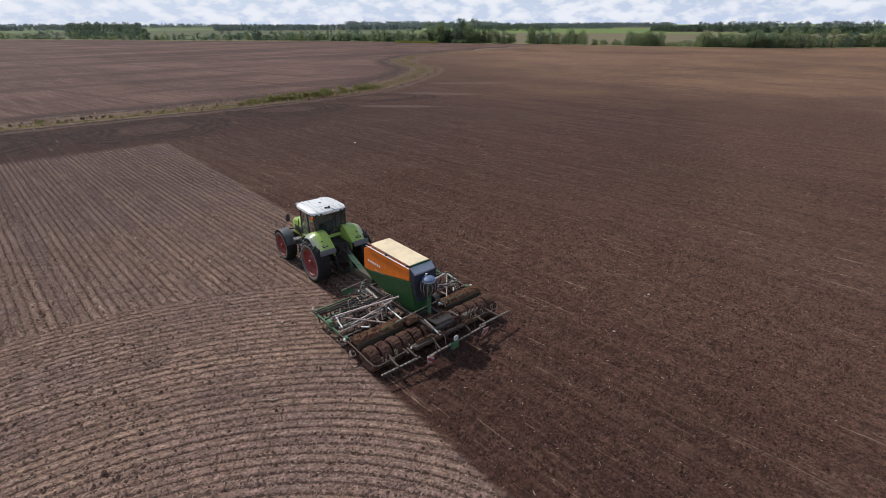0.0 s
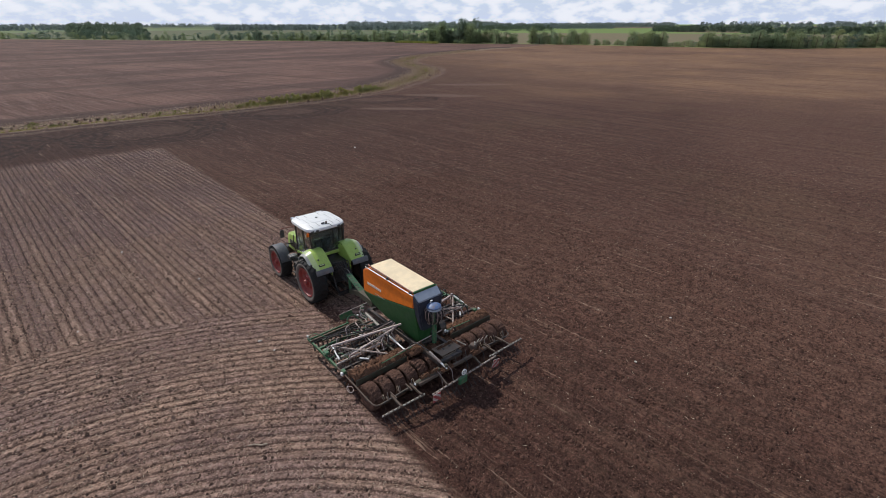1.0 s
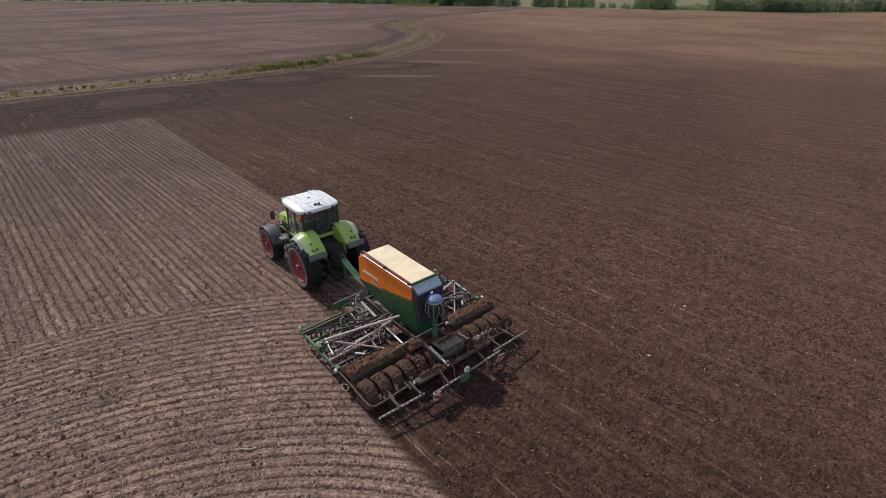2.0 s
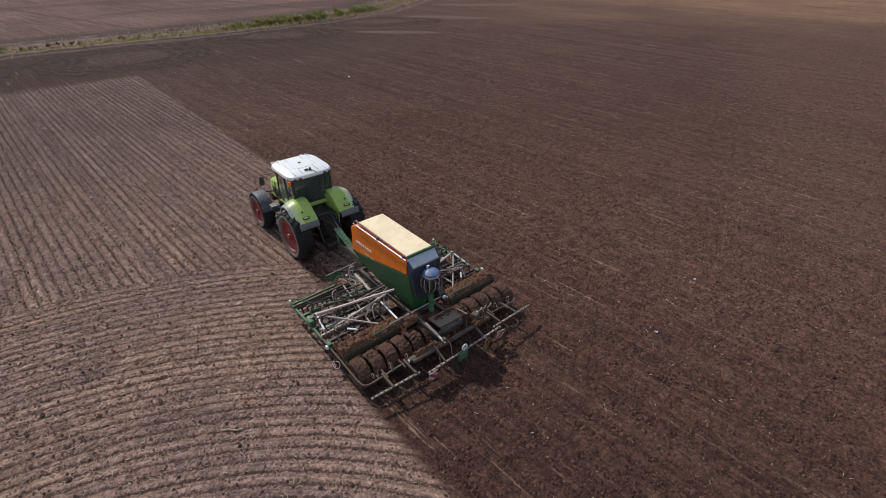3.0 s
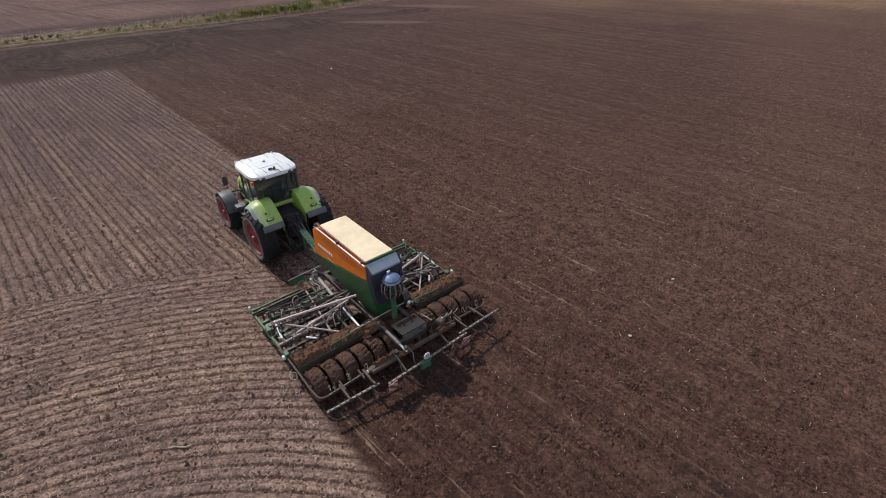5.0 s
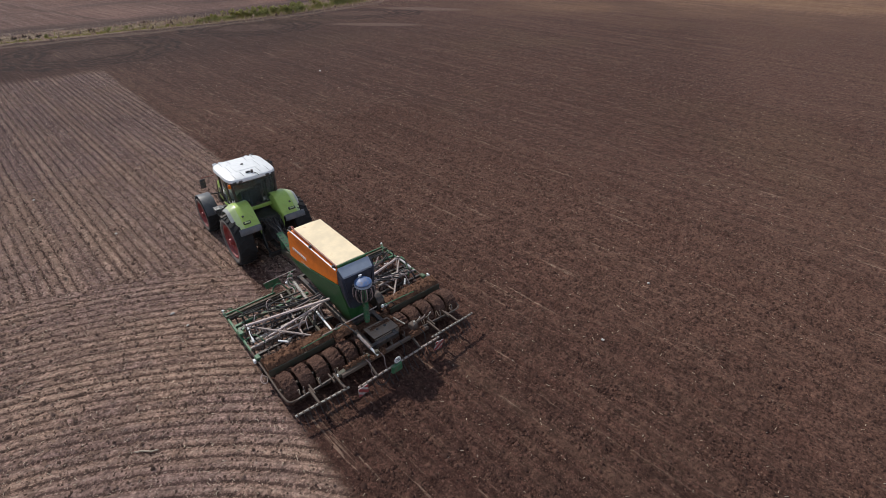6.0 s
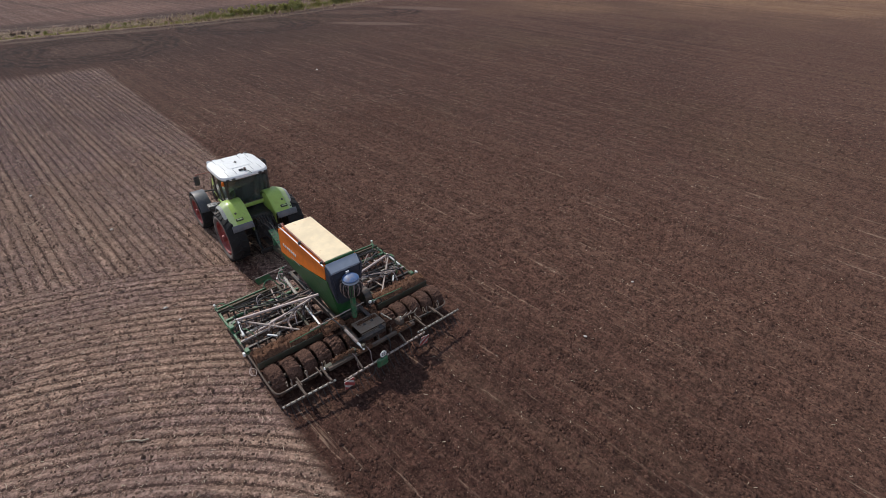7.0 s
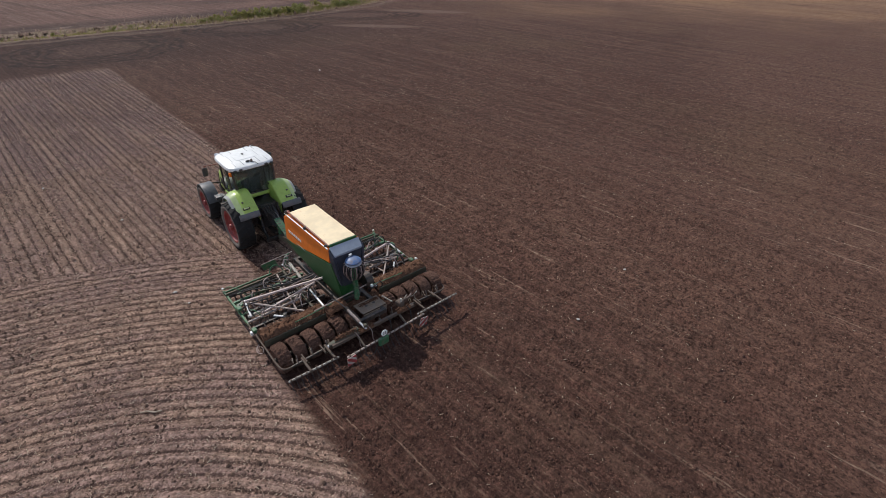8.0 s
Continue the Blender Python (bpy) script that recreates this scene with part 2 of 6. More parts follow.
M["grass"] = leaf_surface("grass_blades", (0.14, 0.17, 0.05), (0.30, 0.28, 0.12))
M["grass_dry"] = leaf_surface("dry_grass_blades", (0.22, 0.17, 0.115), (0.40, 0.33, 0.24))
M["weed"] = leaf_surface("weed_leaves", (0.13, 0.15, 0.055), (0.27, 0.27, 0.115), 0.5)


# ---------------------------------------------------------------- mesh helpers
def mesh_of(name, bm, material, smooth=False):
    me = bpy.data.meshes.new(name)
    bmesh.ops.recalc_face_normals(bm, faces=bm.faces[:])
    bm.to_mesh(me)
    bm.free()
    for m in (material if isinstance(material, (list, tuple)) else [material]):
        me.materials.append(M[m])
    me.polygons.foreach_set("use_smooth", [True] * len(me.polygons))
    me.set_sharp_from_angle(angle=radians(180 if smooth else 32))
    return me


def part(name, bm, material, parent, label="", smooth=False):
    ob = new(name, mesh_of(name, bm, material, smooth))
    ob.parent = parent
    return tagged(ob, label)


def thing(name, at, label, category, group="", kind="", turn=0.0):
    ob = new(name)
    ob.empty_display_size = 0.2
    ob.matrix_basis = pose(*at, 0, 0, turn)
    return tagged(ob, label, category, group, kind)


def add(bm, other):
    """Join another bmesh into this one."""
    me = bpy.data.meshes.new("tmp")
    other.to_mesh(me)
    other.free()
    bm.from_mesh(me)
    bpy.data.meshes.remove(me)
    return bm


def box(centre, size, bevel=0.0, turn=(0, 0, 0), seg=1):
    bm = bmesh.new()
    bmesh.ops.create_cube(bm, size=1.0)
    bmesh.ops.scale(bm, vec=size, verts=bm.verts)
    if bevel:
        bmesh.ops.bevel(bm, geom=bm.edges[:], offset=bevel, segments=seg, affect="EDGES", profile=0.6)
    bmesh.ops.transform(bm, matrix=pose(*centre, *turn), verts=bm.verts)
    return bm


def beam(p, q, w, h=None, bevel=0.008):
    """A rectangular bar from p to q, w wide and h high."""
    p, q = Vector(p), Vector(q)
    h = h or w
    d = q - p
    bm = box((0, 0, 0), (w, d.length, h), bevel)
    x = d.cross(Vector((0, 0, 1)))
    x = x.normalized() if x.length > 1e-6 else Vector((1, 0, 0))
    y = d.normalized()
    m = Matrix((x, y, x.cross(y))).transposed().to_4x4()
    m.translation = (p + q) / 2
    bmesh.ops.transform(bm, matrix=m, verts=bm.verts)
    return bm


def rod(p, q, r, r2=None, seg=10):
    p, q = Vector(p), Vector(q)
    bm = bmesh.new()
    bmesh.ops.create_cone(bm, cap_ends=True, segments=seg, radius1=r, radius2=r if r2 is None else r2, depth=(q - p).length)
    m = (q - p).to_track_quat("Z", "Y").to_matrix().to_4x4()
    m.translation = (p + q) / 2
    bmesh.ops.transform(bm, matrix=m, verts=bm.verts)
    return bm


def hose(points, r, seg=6, steps=6):
    """A round hose through the points, by a smooth curve."""
    pts = [Vector(p) for p in points]
    ext = [2 * pts[0] - pts[1]] + pts + [2 * pts[-1] - pts[-2]]
    path = []
    for i in range(1, len(ext) - 2):
        a, b, c, d = ext[i - 1 : i + 3]
        for k in range(steps):
            t = k / steps
            path.append(0.5 * (2 * b + (c - a) * t + (2 * a - 5 * b + 4 * c - d) * t * t + (3 * b - a - 3 * c + d) * t ** 3))
    path.append(pts[-1])
    bm = bmesh.new()
    rings = []
    for i, p in enumerate(path):
        d = (path[min(i + 1, len(path) - 1)] - path[max(i - 1, 0)]).normalized()
        u = d.cross(Vector((0.3, 0.2, 1))).normalized()
        v = d.cross(u)
        rings.append([bm.verts.new(p + r * (math.cos(k * math.tau / seg) * u + math.sin(k * math.tau / seg) * v)) for k in range(seg)])
    for a, b in zip(rings, rings[1:]):
        for k in range(seg):
            bm.faces.new((a[k], a[(k + 1) % seg], b[(k + 1) % seg], b[k]))
    bm.faces.new(rings[0]); bm.faces.new(rings[-1])
    return bm


def lathe(profile, seg=32, centre=(0, 0, 0), caps=True):
    """Turns a profile of (x along the axle, radius) round the x axis."""
    bm = bmesh.new()
    rings = [[bm.verts.new((centre[0] + x, centre[1] + r * math.sin(k * math.tau / seg), centre[2] + r * math.cos(k * math.tau / seg))) for k in range(seg)] for x, r in profile]
    for a, b in zip(rings, rings[1:]):
        for k in range(seg):
            bm.faces.new((a[k], a[(k + 1) % seg], b[(k + 1) % seg], b[k]))
    for ring in (rings[0], rings[-1]) if caps else ():
        bm.faces.new(ring)
    return bm


def prism(outline, x0, x1, bevel=0.0):
    """An outline of (y, z) drawn out from x0 to x1."""
    bm = bmesh.new()
    a = [bm.verts.new((x0, y, z)) for y, z in outline]
    b = [bm.verts.new((x1, y, z)) for y, z in outline]
    n = len(outline)
    bm.faces.new(a); bm.faces.new(b[::-1])
    for k in range(n):
        bm.faces.new((a[k], a[(k + 1) % n], b[(k + 1) % n], b[k]))
    bmesh.ops.recalc_face_normals(bm, faces=bm.faces[:])
    if bevel:
        bmesh.ops.bevel(bm, geom=bm.edges[:], offset=bevel, segments=2, affect="EDGES", profile=0.6)
    return bm


def solid(sections):
    """A closed skin over rings of points, ring by ring, all with the same count."""
    bm = bmesh.new()
    rings = [[bm.verts.new(p) for p in s] for s in sections]
    n = len(rings[0])
    for a, b in zip(rings, rings[1:]):
        for k in range(n):
            bm.faces.new((a[k], a[(k + 1) % n], b[(k + 1) % n], b[k]))
    bm.faces.new(rings[0]); bm.faces.new(rings[-1])
    bmesh.ops.recalc_face_normals(bm, faces=bm.faces[:])
    return bm


def shift(bm, x=0, y=0, z=0):
    bmesh.ops.translate(bm, vec=(x, y, z), verts=bm.verts)
    return bm


def mirrored(bm):
    bmesh.ops.scale(bm, vec=(-1, 1, 1), verts=bm.verts)
    bmesh.ops.reverse_faces(bm, faces=bm.faces[:])
    return bm


def roughen(bm, amount, seed=1):
    rnd = random.Random(seed)
    for v in bm.verts:
        v.co += Vector((rnd.uniform(-1, 1), rnd.uniform(-1, 1), rnd.uniform(-1, 1))) * amount
    return bm


# ---------------------------------------------------------------- ground
WORKED_X = -2.95          # edge of the fresh pass behind the drill
OLD_X = 1.75              # edge of the pass before, ahead of the tractor
FRONT_Y = 0.3             # where the drill's tools meet the soil
TURN = (-13.0, -12.3)     # centre of the turning rows on the headland
TURN_R = 21.0
ROW_TURN = radians(4.5)     # the drilled rows lie a little askew to the new pass
ROWS_END = 42.5           # the straight rows end here
DITCH = [(-400, 62), (-60, 62), (-14, 63.5), (0, 64), (16, 63.5), (30, 65), (44, 69), (58, 78.5), (72, 90), (80, 100), (84, 112), (92, 128), (112, 146), (160, 168), (200, 178)]
EDGE = [(-40, 640), (-2, 620), (6, 520), (12, 457), (29, 385), (41.6, 322), (54, 307), (66, 290), (75.7, 293), (82, 335), (100, 400), (140, 480)]


def spaced(lo, hi, fine, far_lo, far_hi, growth):
    vals = list(np.arange(lo, hi, fine))
    v, s = lo, fine
    left = []
    while v > far_lo:
        s = min(s * (growth if v > -170 else 1.2), 400)
        v -= s
        left.append(v)
    v, s = vals[-1], fine
    right = []
    while v < far_hi:
        s = min(s * (growth if v < 170 else 1.2), 400)
        v += s
        right.append(v)
    return np.array(left[::-1] + vals + right)


def smooth_noise(nx, ny, passes, rng):
    a = rng.standard_normal((nx, ny))
    for _ in range(passes):
        a = (a + np.roll(a, 1, 0) + np.roll(a, -1, 0)) / 3
        a = (a + np.roll(a, 1, 1) + np.roll(a, -1, 1)) / 3
    return a / a.std()


def ditch_distance(x, y):
    best = np.full(x.shape, 1e9)
    side = np.zeros(x.shape)
    for (ax, ay), (bx, by) in zip(DITCH, DITCH[1:]):
        dx, dy = bx - ax, by - ay
        t = np.clip(((x - ax) * dx + (y - ay) * dy) / (dx * dx + dy * dy), 0, 1)
        d = np.hypot(x - ax - t * dx, y - ay - t * dy)
        s = np.sign((y - ay) * dx - (x - ax) * dy)
        side = np.where(d < best, s, side)
        best = np.minimum(best, d)
    return best * np.where(side == 0, 1, side)          # positive beyond the ditch


def edge_distance(x, y):
    az = np.degrees(np.arctan2(x, y))
    return np.hypot(x, y) - np.interp(az, [a for a, _ in EDGE], [r for _, r in EDGE])


def worked(x, y):
    """Positive on freshly worked soil: metres from its edge."""
    back = x - WORKED_X
    ahead = x - OLD_X + 0.028 * (y - 14)
    k = np.clip((y - FRONT_Y) / 0.5, 0, 1)
    return back * (1 - k) + ahead * k


def ground_height(x, y, rng=None):
    w = worked(x, y)
    r = np.hypot(x - TURN[0], y - TURN[1])
    near = np.clip(1 - np.maximum(np.abs(x) - 14, np.maximum(y - 30, -y - 14)) / 10, 0, 1)
    arc = np.clip((TURN_R - r) / 0.3, 0, 1) * np.clip((r - 6.2) / 0.3, 0, 1)
    firm = np.clip(0.75 + 0.50 * np.sin(r * 2.3 + 0.6) * np.cos(r * 0.83 + 1.0) + 0.25 * np.sin(r * 5.1), 0.25, 1.3)
    rows_a = np.cos(r * math.tau / 0.325) * 0.0195 * firm
    rows_s = np.cos((x * math.cos(ROW_TURN) + y * math.sin(ROW_TURN)) * math.tau / 0.34) * 0.020
    light = np.clip(-w / 0.25, 0, 1)
    rim = 0.035 * np.exp(-((r - TURN_R) / 0.18) ** 2)
    return near * light * (arc * rows_a + (1 - arc) * rows_s + rim)


def build_ground():
    rng = np.random.default_rng(7)
    xs = spaced(-14.0, 13.0, 0.055, -4600, 4600, 1.045)
    ys = spaced(-9.5, 19.0, 0.062, -4600, 4600, 1.04)
    nx, ny = len(xs), len(ys)
    x, y = np.meshgrid(xs, ys, indexing="ij")
    gx, gy = np.gradient(xs)[:, None], np.gradient(ys)[None, :]
    cell = np.maximum(gx, gy)
    fine = np.clip(0.10 / cell, 0, 1)
    w = worked(x, y)
    lumps = np.maximum(smooth_noise(nx, ny, 2, rng) - 0.7, 0) * 0.018          # clods half sunk in the tilth
    rough = smooth_noise(nx, ny, 0, rng) * 0.004 + smooth_noise(nx, ny, 1, rng) * 0.008 + smooth_noise(nx, ny, 20, rng) * 0.005
    broken = np.clip(0.85 + 0.4 * smooth_noise(nx, ny, 9, rng), 0.15, 1.6)     # ridges crumbled away in places
    z = ground_height(x, y) * broken + (rough + lumps) * fine * np.where(w > 0, 1.25, 0.8)
    z -= 0.02 * np.clip(w / 0.3, 0, 1) * np.clip(1 - (y - 25) / 10, 0, 1)
    dd = ditch_distance(x, y)
    z -= 0.7 * np.exp(-((dd - 0.3) / 0.9) ** 2)
    ed = edge_distance(x, y)
    d = np.hypot(x, y)
    z += np.clip((d - 900) / 3000, 0, 1) ** 1.5 * 10.0
    co = np.stack([x, y, z], -1).reshape(-1, 3).astype(np.float32)
    idx = np.arange(nx * ny).reshape(nx, ny)
    quads = np.stack([idx[:-1, :-1], idx[1:, :-1], idx[1:, 1:], idx[:-1, 1:]], -1).reshape(-1, 4)
    me = bpy.data.meshes.new("ground")
    me.vertices.add(len(co)); me.vertices.foreach_set("co", co.ravel())
    me.loops.add(quads.size); me.loops.foreach_set("vertex_index", quads.ravel().astype(np.int32))
    me.polygons.add(len(quads)); me.polygons.foreach_set("loop_start", np.arange(0, quads.size, 4, dtype=np.int32))
    me.update(calc_edges=True)
    me.polygons.foreach_set("use_smooth", [True] * len(me.polygons))
    r = np.hypot(x - TURN[0], y - TURN[1])
    for name, v in (("worked", w), ("turn", TURN_R - r), ("ditch", dd), ("edge", ed), ("rows_end", ROWS_END - y)):
        at = me.attributes.new(name, "FLOAT", "POINT")
        at.data.foreach_set("value", np.clip(v, -5000, 5000).ravel().astype(np.float32))
    me.materials.append(ground_material())
    return tagged(new("ground", me), "ploughed and freshly drilled brown soil of a wide flat field", "field", kind="structure")


def ground_material():
    mat = bpy.data.materials.new("field_soil")
    n, l, p = nodes_of(mat)
    nt = mat.node_tree

    def attr(name):
        a = n.new("ShaderNodeAttribute")
        a.attribute_name = name
        return a.outputs["Fac"]

    sep = n.new("ShaderNodeSeparateXYZ")
    geo = n.new("ShaderNodeTexCoord")
    l.new(geo.outputs["Object"], sep.inputs[0])
    X, Y = sep.outputs["X"], sep.outputs["Y"]
    grain = noise_node(nt, 11.0, 8.0, 0.78)
    speck = noise_node(nt, 30.0, 5.0, 0.75)
    blotch = noise_node(nt, 0.35, 4.0, 0.6)
    mid = noise_node(nt, 2.6, 8.0, 0.86)
    crumb_shade = noise_node(nt, 1.0, 4.0, 0.65, stretch=(7.5, 3.0, 4.0))
    pass_band = noise_node(nt, 1.0, 5.0, 0.62, stretch=(1.15, 0.022, 1.0), turn=ROW_TURN)
    dash = noise_node(nt, 1.0, 5.0, 0.7, stretch=(4.2, 0.20, 1.0), turn=ROW_TURN)
    long_row = noise_node(nt, 1.0, 4.0, 0.7, stretch=(4.4, 0.16, 1.0), turn=ROW_TURN)
    chaff = noise_node(nt, 19.0, 3.0, 0.6)
    clump_shade = noise_node(nt, 12.5, 3.0, 0.62)
    wide = noise_node(nt, 0.035, 4.0, 0.6)
    streak = noise_node(nt, 1.0, 5.0, 0.65, stretch=(2.2, 0.16, 1.0), turn=ROW_TURN)
    streak2 = noise_node(nt, 1.0, 6.0, 0.72, stretch=(5.0, 0.28, 1.0), turn=ROW_TURN)
    streak3 = noise_node(nt, 1.0, 5.0, 0.7, stretch=(13.0, 0.55, 1.0), turn=ROW_TURN)
    long_streak = noise_node(nt, 1.0, 5.0, 0.6, stretch=(0.11, 0.012, 1.0))
    cross_streak = noise_node(nt, 1.0, 5.0, 0.65, stretch=(0.014, 0.016, 1.0))

    def rows_along(dist, pitch, seed):
        """Drill rows: a wave across them, and a shade of its own for each few rows."""
        wob = math_node(nt, "MULTIPLY", math_node(nt, "SUBTRACT", blotch, 0.5), 0.13)
        wave = math_node(nt, "MULTIPLY_ADD", math_node(nt, "COSINE", math_node(nt, "MULTIPLY", math_node(nt, "ADD", dist, wob), math.tau / pitch)), 0.5, 0.5)
        cv = n.new("ShaderNodeCombineXYZ")
        l.new(math_node(nt, "MULTIPLY", dist, 1.1), cv.inputs[0]); cv.inputs[1].default_value = seed
        one = n.new("ShaderNodeTexNoise")
        one.inputs["Scale"].default_value, one.inputs["Detail"].default_value = 1.0, 3.0
        l.new(cv.outputs[0], one.inputs["Vector"])
        return wave, one.outputs[0]

    cx, cy = math_node(nt, "SUBTRACT", X, TURN[0]), math_node(nt, "SUBTRACT", Y, TURN[1])
    radius = math_node(nt, "SQRT", math_node(nt, "ADD", math_node(nt, "MULTIPLY", cx, cx), math_node(nt, "MULTIPLY", cy, cy)))
    wave_a, band_a = rows_along(radius, 0.325, 3.0)
    skew = math_node(nt, "ADD", math_node(nt, "MULTIPLY", X, math.cos(ROW_TURN)), math_node(nt, "MULTIPLY", Y, math.sin(ROW_TURN)))
    wave_s, band_s = rows_along(skew, 0.34, 8.0)
    in_turn = math_node(nt, "MULTIPLY", ramp_node(nt, attr("turn"), -0.1, 0.1), math_node(nt, "SUBTRACT", 1.0, ramp_node(nt, attr("turn"), TURN_R - 6.5, TURN_R - 6.2)))
    wave = math_node(nt, "ADD", math_node(nt, "MULTIPLY", wave_a, in_turn), math_node(nt, "MULTIPLY", wave_s, math_node(nt, "SUBTRACT", 1.0, in_turn)))
    band = math_node(nt, "ADD", math_node(nt, "MULTIPLY", band_a, in_turn), math_node(nt, "MULTIPLY", band_s, math_node(nt, "SUBTRACT", 1.0, in_turn)))
    sub = math_node(nt, "MULTIPLY_ADD", math_node(nt, "COSINE", math_node(nt, "MULTIPLY", math_node(nt, "ADD", radius, math_node(nt, "MULTIPLY", blotch, 0.1)), math.tau / 0.1625)), 0.5, 0.5)
    deep = ramp_node(nt, math_node(nt, "MULTIPLY", band, math_node(nt, "ADD", streak2, 0.5)), 0.25, 0.62)
    # soil not yet worked: paler on the ridges, darker in the furrows
    pale = mix_node(nt, ramp_node(nt, grain, 0.34, 0.66), (0.098, 0.062, 0.0505), (0.45, 0.305, 0.242))
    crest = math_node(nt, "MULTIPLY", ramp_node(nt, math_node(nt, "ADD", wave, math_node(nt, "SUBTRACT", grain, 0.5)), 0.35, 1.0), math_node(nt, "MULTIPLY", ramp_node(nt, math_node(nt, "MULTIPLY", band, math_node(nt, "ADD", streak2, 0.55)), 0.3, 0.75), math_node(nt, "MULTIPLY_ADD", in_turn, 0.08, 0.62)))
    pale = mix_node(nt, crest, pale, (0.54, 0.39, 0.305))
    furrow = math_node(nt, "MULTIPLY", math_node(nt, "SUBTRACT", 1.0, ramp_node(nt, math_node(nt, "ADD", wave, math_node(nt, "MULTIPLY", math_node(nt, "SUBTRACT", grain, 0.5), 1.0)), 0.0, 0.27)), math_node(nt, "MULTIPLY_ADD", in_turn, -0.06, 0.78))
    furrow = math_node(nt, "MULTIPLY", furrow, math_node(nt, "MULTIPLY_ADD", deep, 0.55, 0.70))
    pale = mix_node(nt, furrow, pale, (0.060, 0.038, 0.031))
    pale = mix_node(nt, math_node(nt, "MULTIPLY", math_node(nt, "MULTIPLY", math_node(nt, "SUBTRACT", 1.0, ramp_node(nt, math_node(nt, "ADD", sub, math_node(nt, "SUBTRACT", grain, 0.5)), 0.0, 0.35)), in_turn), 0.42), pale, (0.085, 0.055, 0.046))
    pale = mix_node(nt, math_node(nt, "MULTIPLY", ramp_node(nt, blotch, 0.42, 0.7), 0.3), pale, (0.135, 0.085, 0.068))
    pale = mix_node(nt, math_node(nt, "MULTIPLY", ramp_node(nt, speck, 0.66, 0.72), 0.55), pale, (0.38, 0.30, 0.22))
    # fade with distance put into the colour: darker and bluer ahead
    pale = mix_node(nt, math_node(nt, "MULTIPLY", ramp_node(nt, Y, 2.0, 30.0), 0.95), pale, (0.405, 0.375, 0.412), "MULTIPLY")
    pale = mix_node(nt, math_node(nt, "MULTIPLY", math_node(nt, "MULTIPLY", ramp_node(nt, long_row, 0.50, 0.58), math_node(nt, "SUBTRACT", 1.0, in_turn)), 0.26), pale, (0.075, 0.048, 0.041))
    pale = mix_node(nt, math_node(nt, "MULTIPLY", math_node(nt, "MULTIPLY", math_node(nt, "SUBTRACT", 1.0, ramp_node(nt, long_row, 0.38, 0.45)), math_node(nt, "SUBTRACT", 1.0, in_turn)), 0.22), pale, (0.33, 0.235, 0.185))
    # dark crumbs, and shaded pits between lumps drawn in as specks
    pale = mix_node(nt, math_node(nt, "MULTIPLY", ramp_node(nt, clump_shade, 0.61, 0.66), math_node(nt, "MULTIPLY_ADD", in_turn, -0.25, 0.62)), pale, (0.052, 0.034, 0.028))
    pale = mix_node(nt, math_node(nt, "MULTIPLY", ramp_node(nt, chaff, 0.62, 0.655), 0.8), pale, (0.52, 0.43, 0.33))
    # freshly worked soil: dark and crumbly, with streaks along the pass
    dark = mix_node(nt, ramp_node(nt, grain, 0.36, 0.70), (0.046, 0.0230, 0.0180), (0.128, 0.0640, 0.0465))
    dry = mix_node(nt, ramp_node(nt, grain, 0.34, 0.68), (0.074, 0.040, 0.0295), (0.212, 0.116, 0.082))
    aged = math_node(nt, "ADD", math_node(nt, "ADD", X, math_node(nt, "MULTIPLY", Y, 0.12)), math_node(nt, "MULTIPLY", math_node(nt, "SUBTRACT", blotch, 0.5), 9.0))
    away = math_node(nt, "ADD", math_node(nt, "MULTIPLY", X, 0.85), math_node(nt, "MULTIPLY", Y, 0.45))
    older = math_node(nt, "SUBTRACT", 1.0, math_node(nt, "MULTIPLY", ramp_node(nt, away, 6.0, 26.0), 0.92))
    dark = mix_node(nt, math_node(nt, "MULTIPLY", math_node(nt, "MULTIPLY", ramp_node(nt, aged, 0.0, 10.0), 0.9), older), dark, dry)
    dark = mix_node(nt, math_node(nt, "MULTIPLY", ramp_node(nt, streak, 0.52, 0.72), 0.34), dark, (0.145, 0.088, 0.060))
    dark = mix_node(nt, math_node(nt, "MULTIPLY", ramp_node(nt, streak2, 0.55, 0.68), 0.60), dark, (0.20, 0.128, 0.088))
    dark = mix_node(nt, math_node(nt, "MULTIPLY", ramp_node(nt, streak3, 0.52, 0.66), 0.35), dark, (0.17, 0.105, 0.078))
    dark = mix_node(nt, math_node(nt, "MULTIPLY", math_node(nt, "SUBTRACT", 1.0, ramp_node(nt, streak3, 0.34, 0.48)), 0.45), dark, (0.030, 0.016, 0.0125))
    wave_d, band_d = rows_along(math_node(nt, "ADD", skew, 0.11), 0.37, 21.0)
    line = math_node(nt, "MULTIPLY", ramp_node(nt, math_node(nt, "ADD", wave_d, math_node(nt, "MULTIPLY", math_node(nt, "SUBTRACT", grain, 0.5), 1.6)), 0.55, 1.1), math_node(nt, "MULTIPLY", ramp_node(nt, math_node(nt, "MULTIPLY", band_d, math_node(nt, "ADD", streak2, 0.5)), 0.35, 0.7), 0.22))
    dark = mix_node(nt, line, dark, (0.185, 0.108, 0.079))
    dark = mix_node(nt, math_node(nt, "MULTIPLY", math_node(nt, "SUBTRACT", 1.0, ramp_node(nt, math_node(nt, "ADD", wave_d, math_node(nt, "SUBTRACT", streak2, 0.5)), 0.0, 0.35)), 0.08), dark, (0.034, 0.0175, 0.0135))
    ruddy = noise_node(nt, 1.0, 5.0, 0.68, stretch=(0.50, 0.16, 1.0), turn=ROW_TURN)
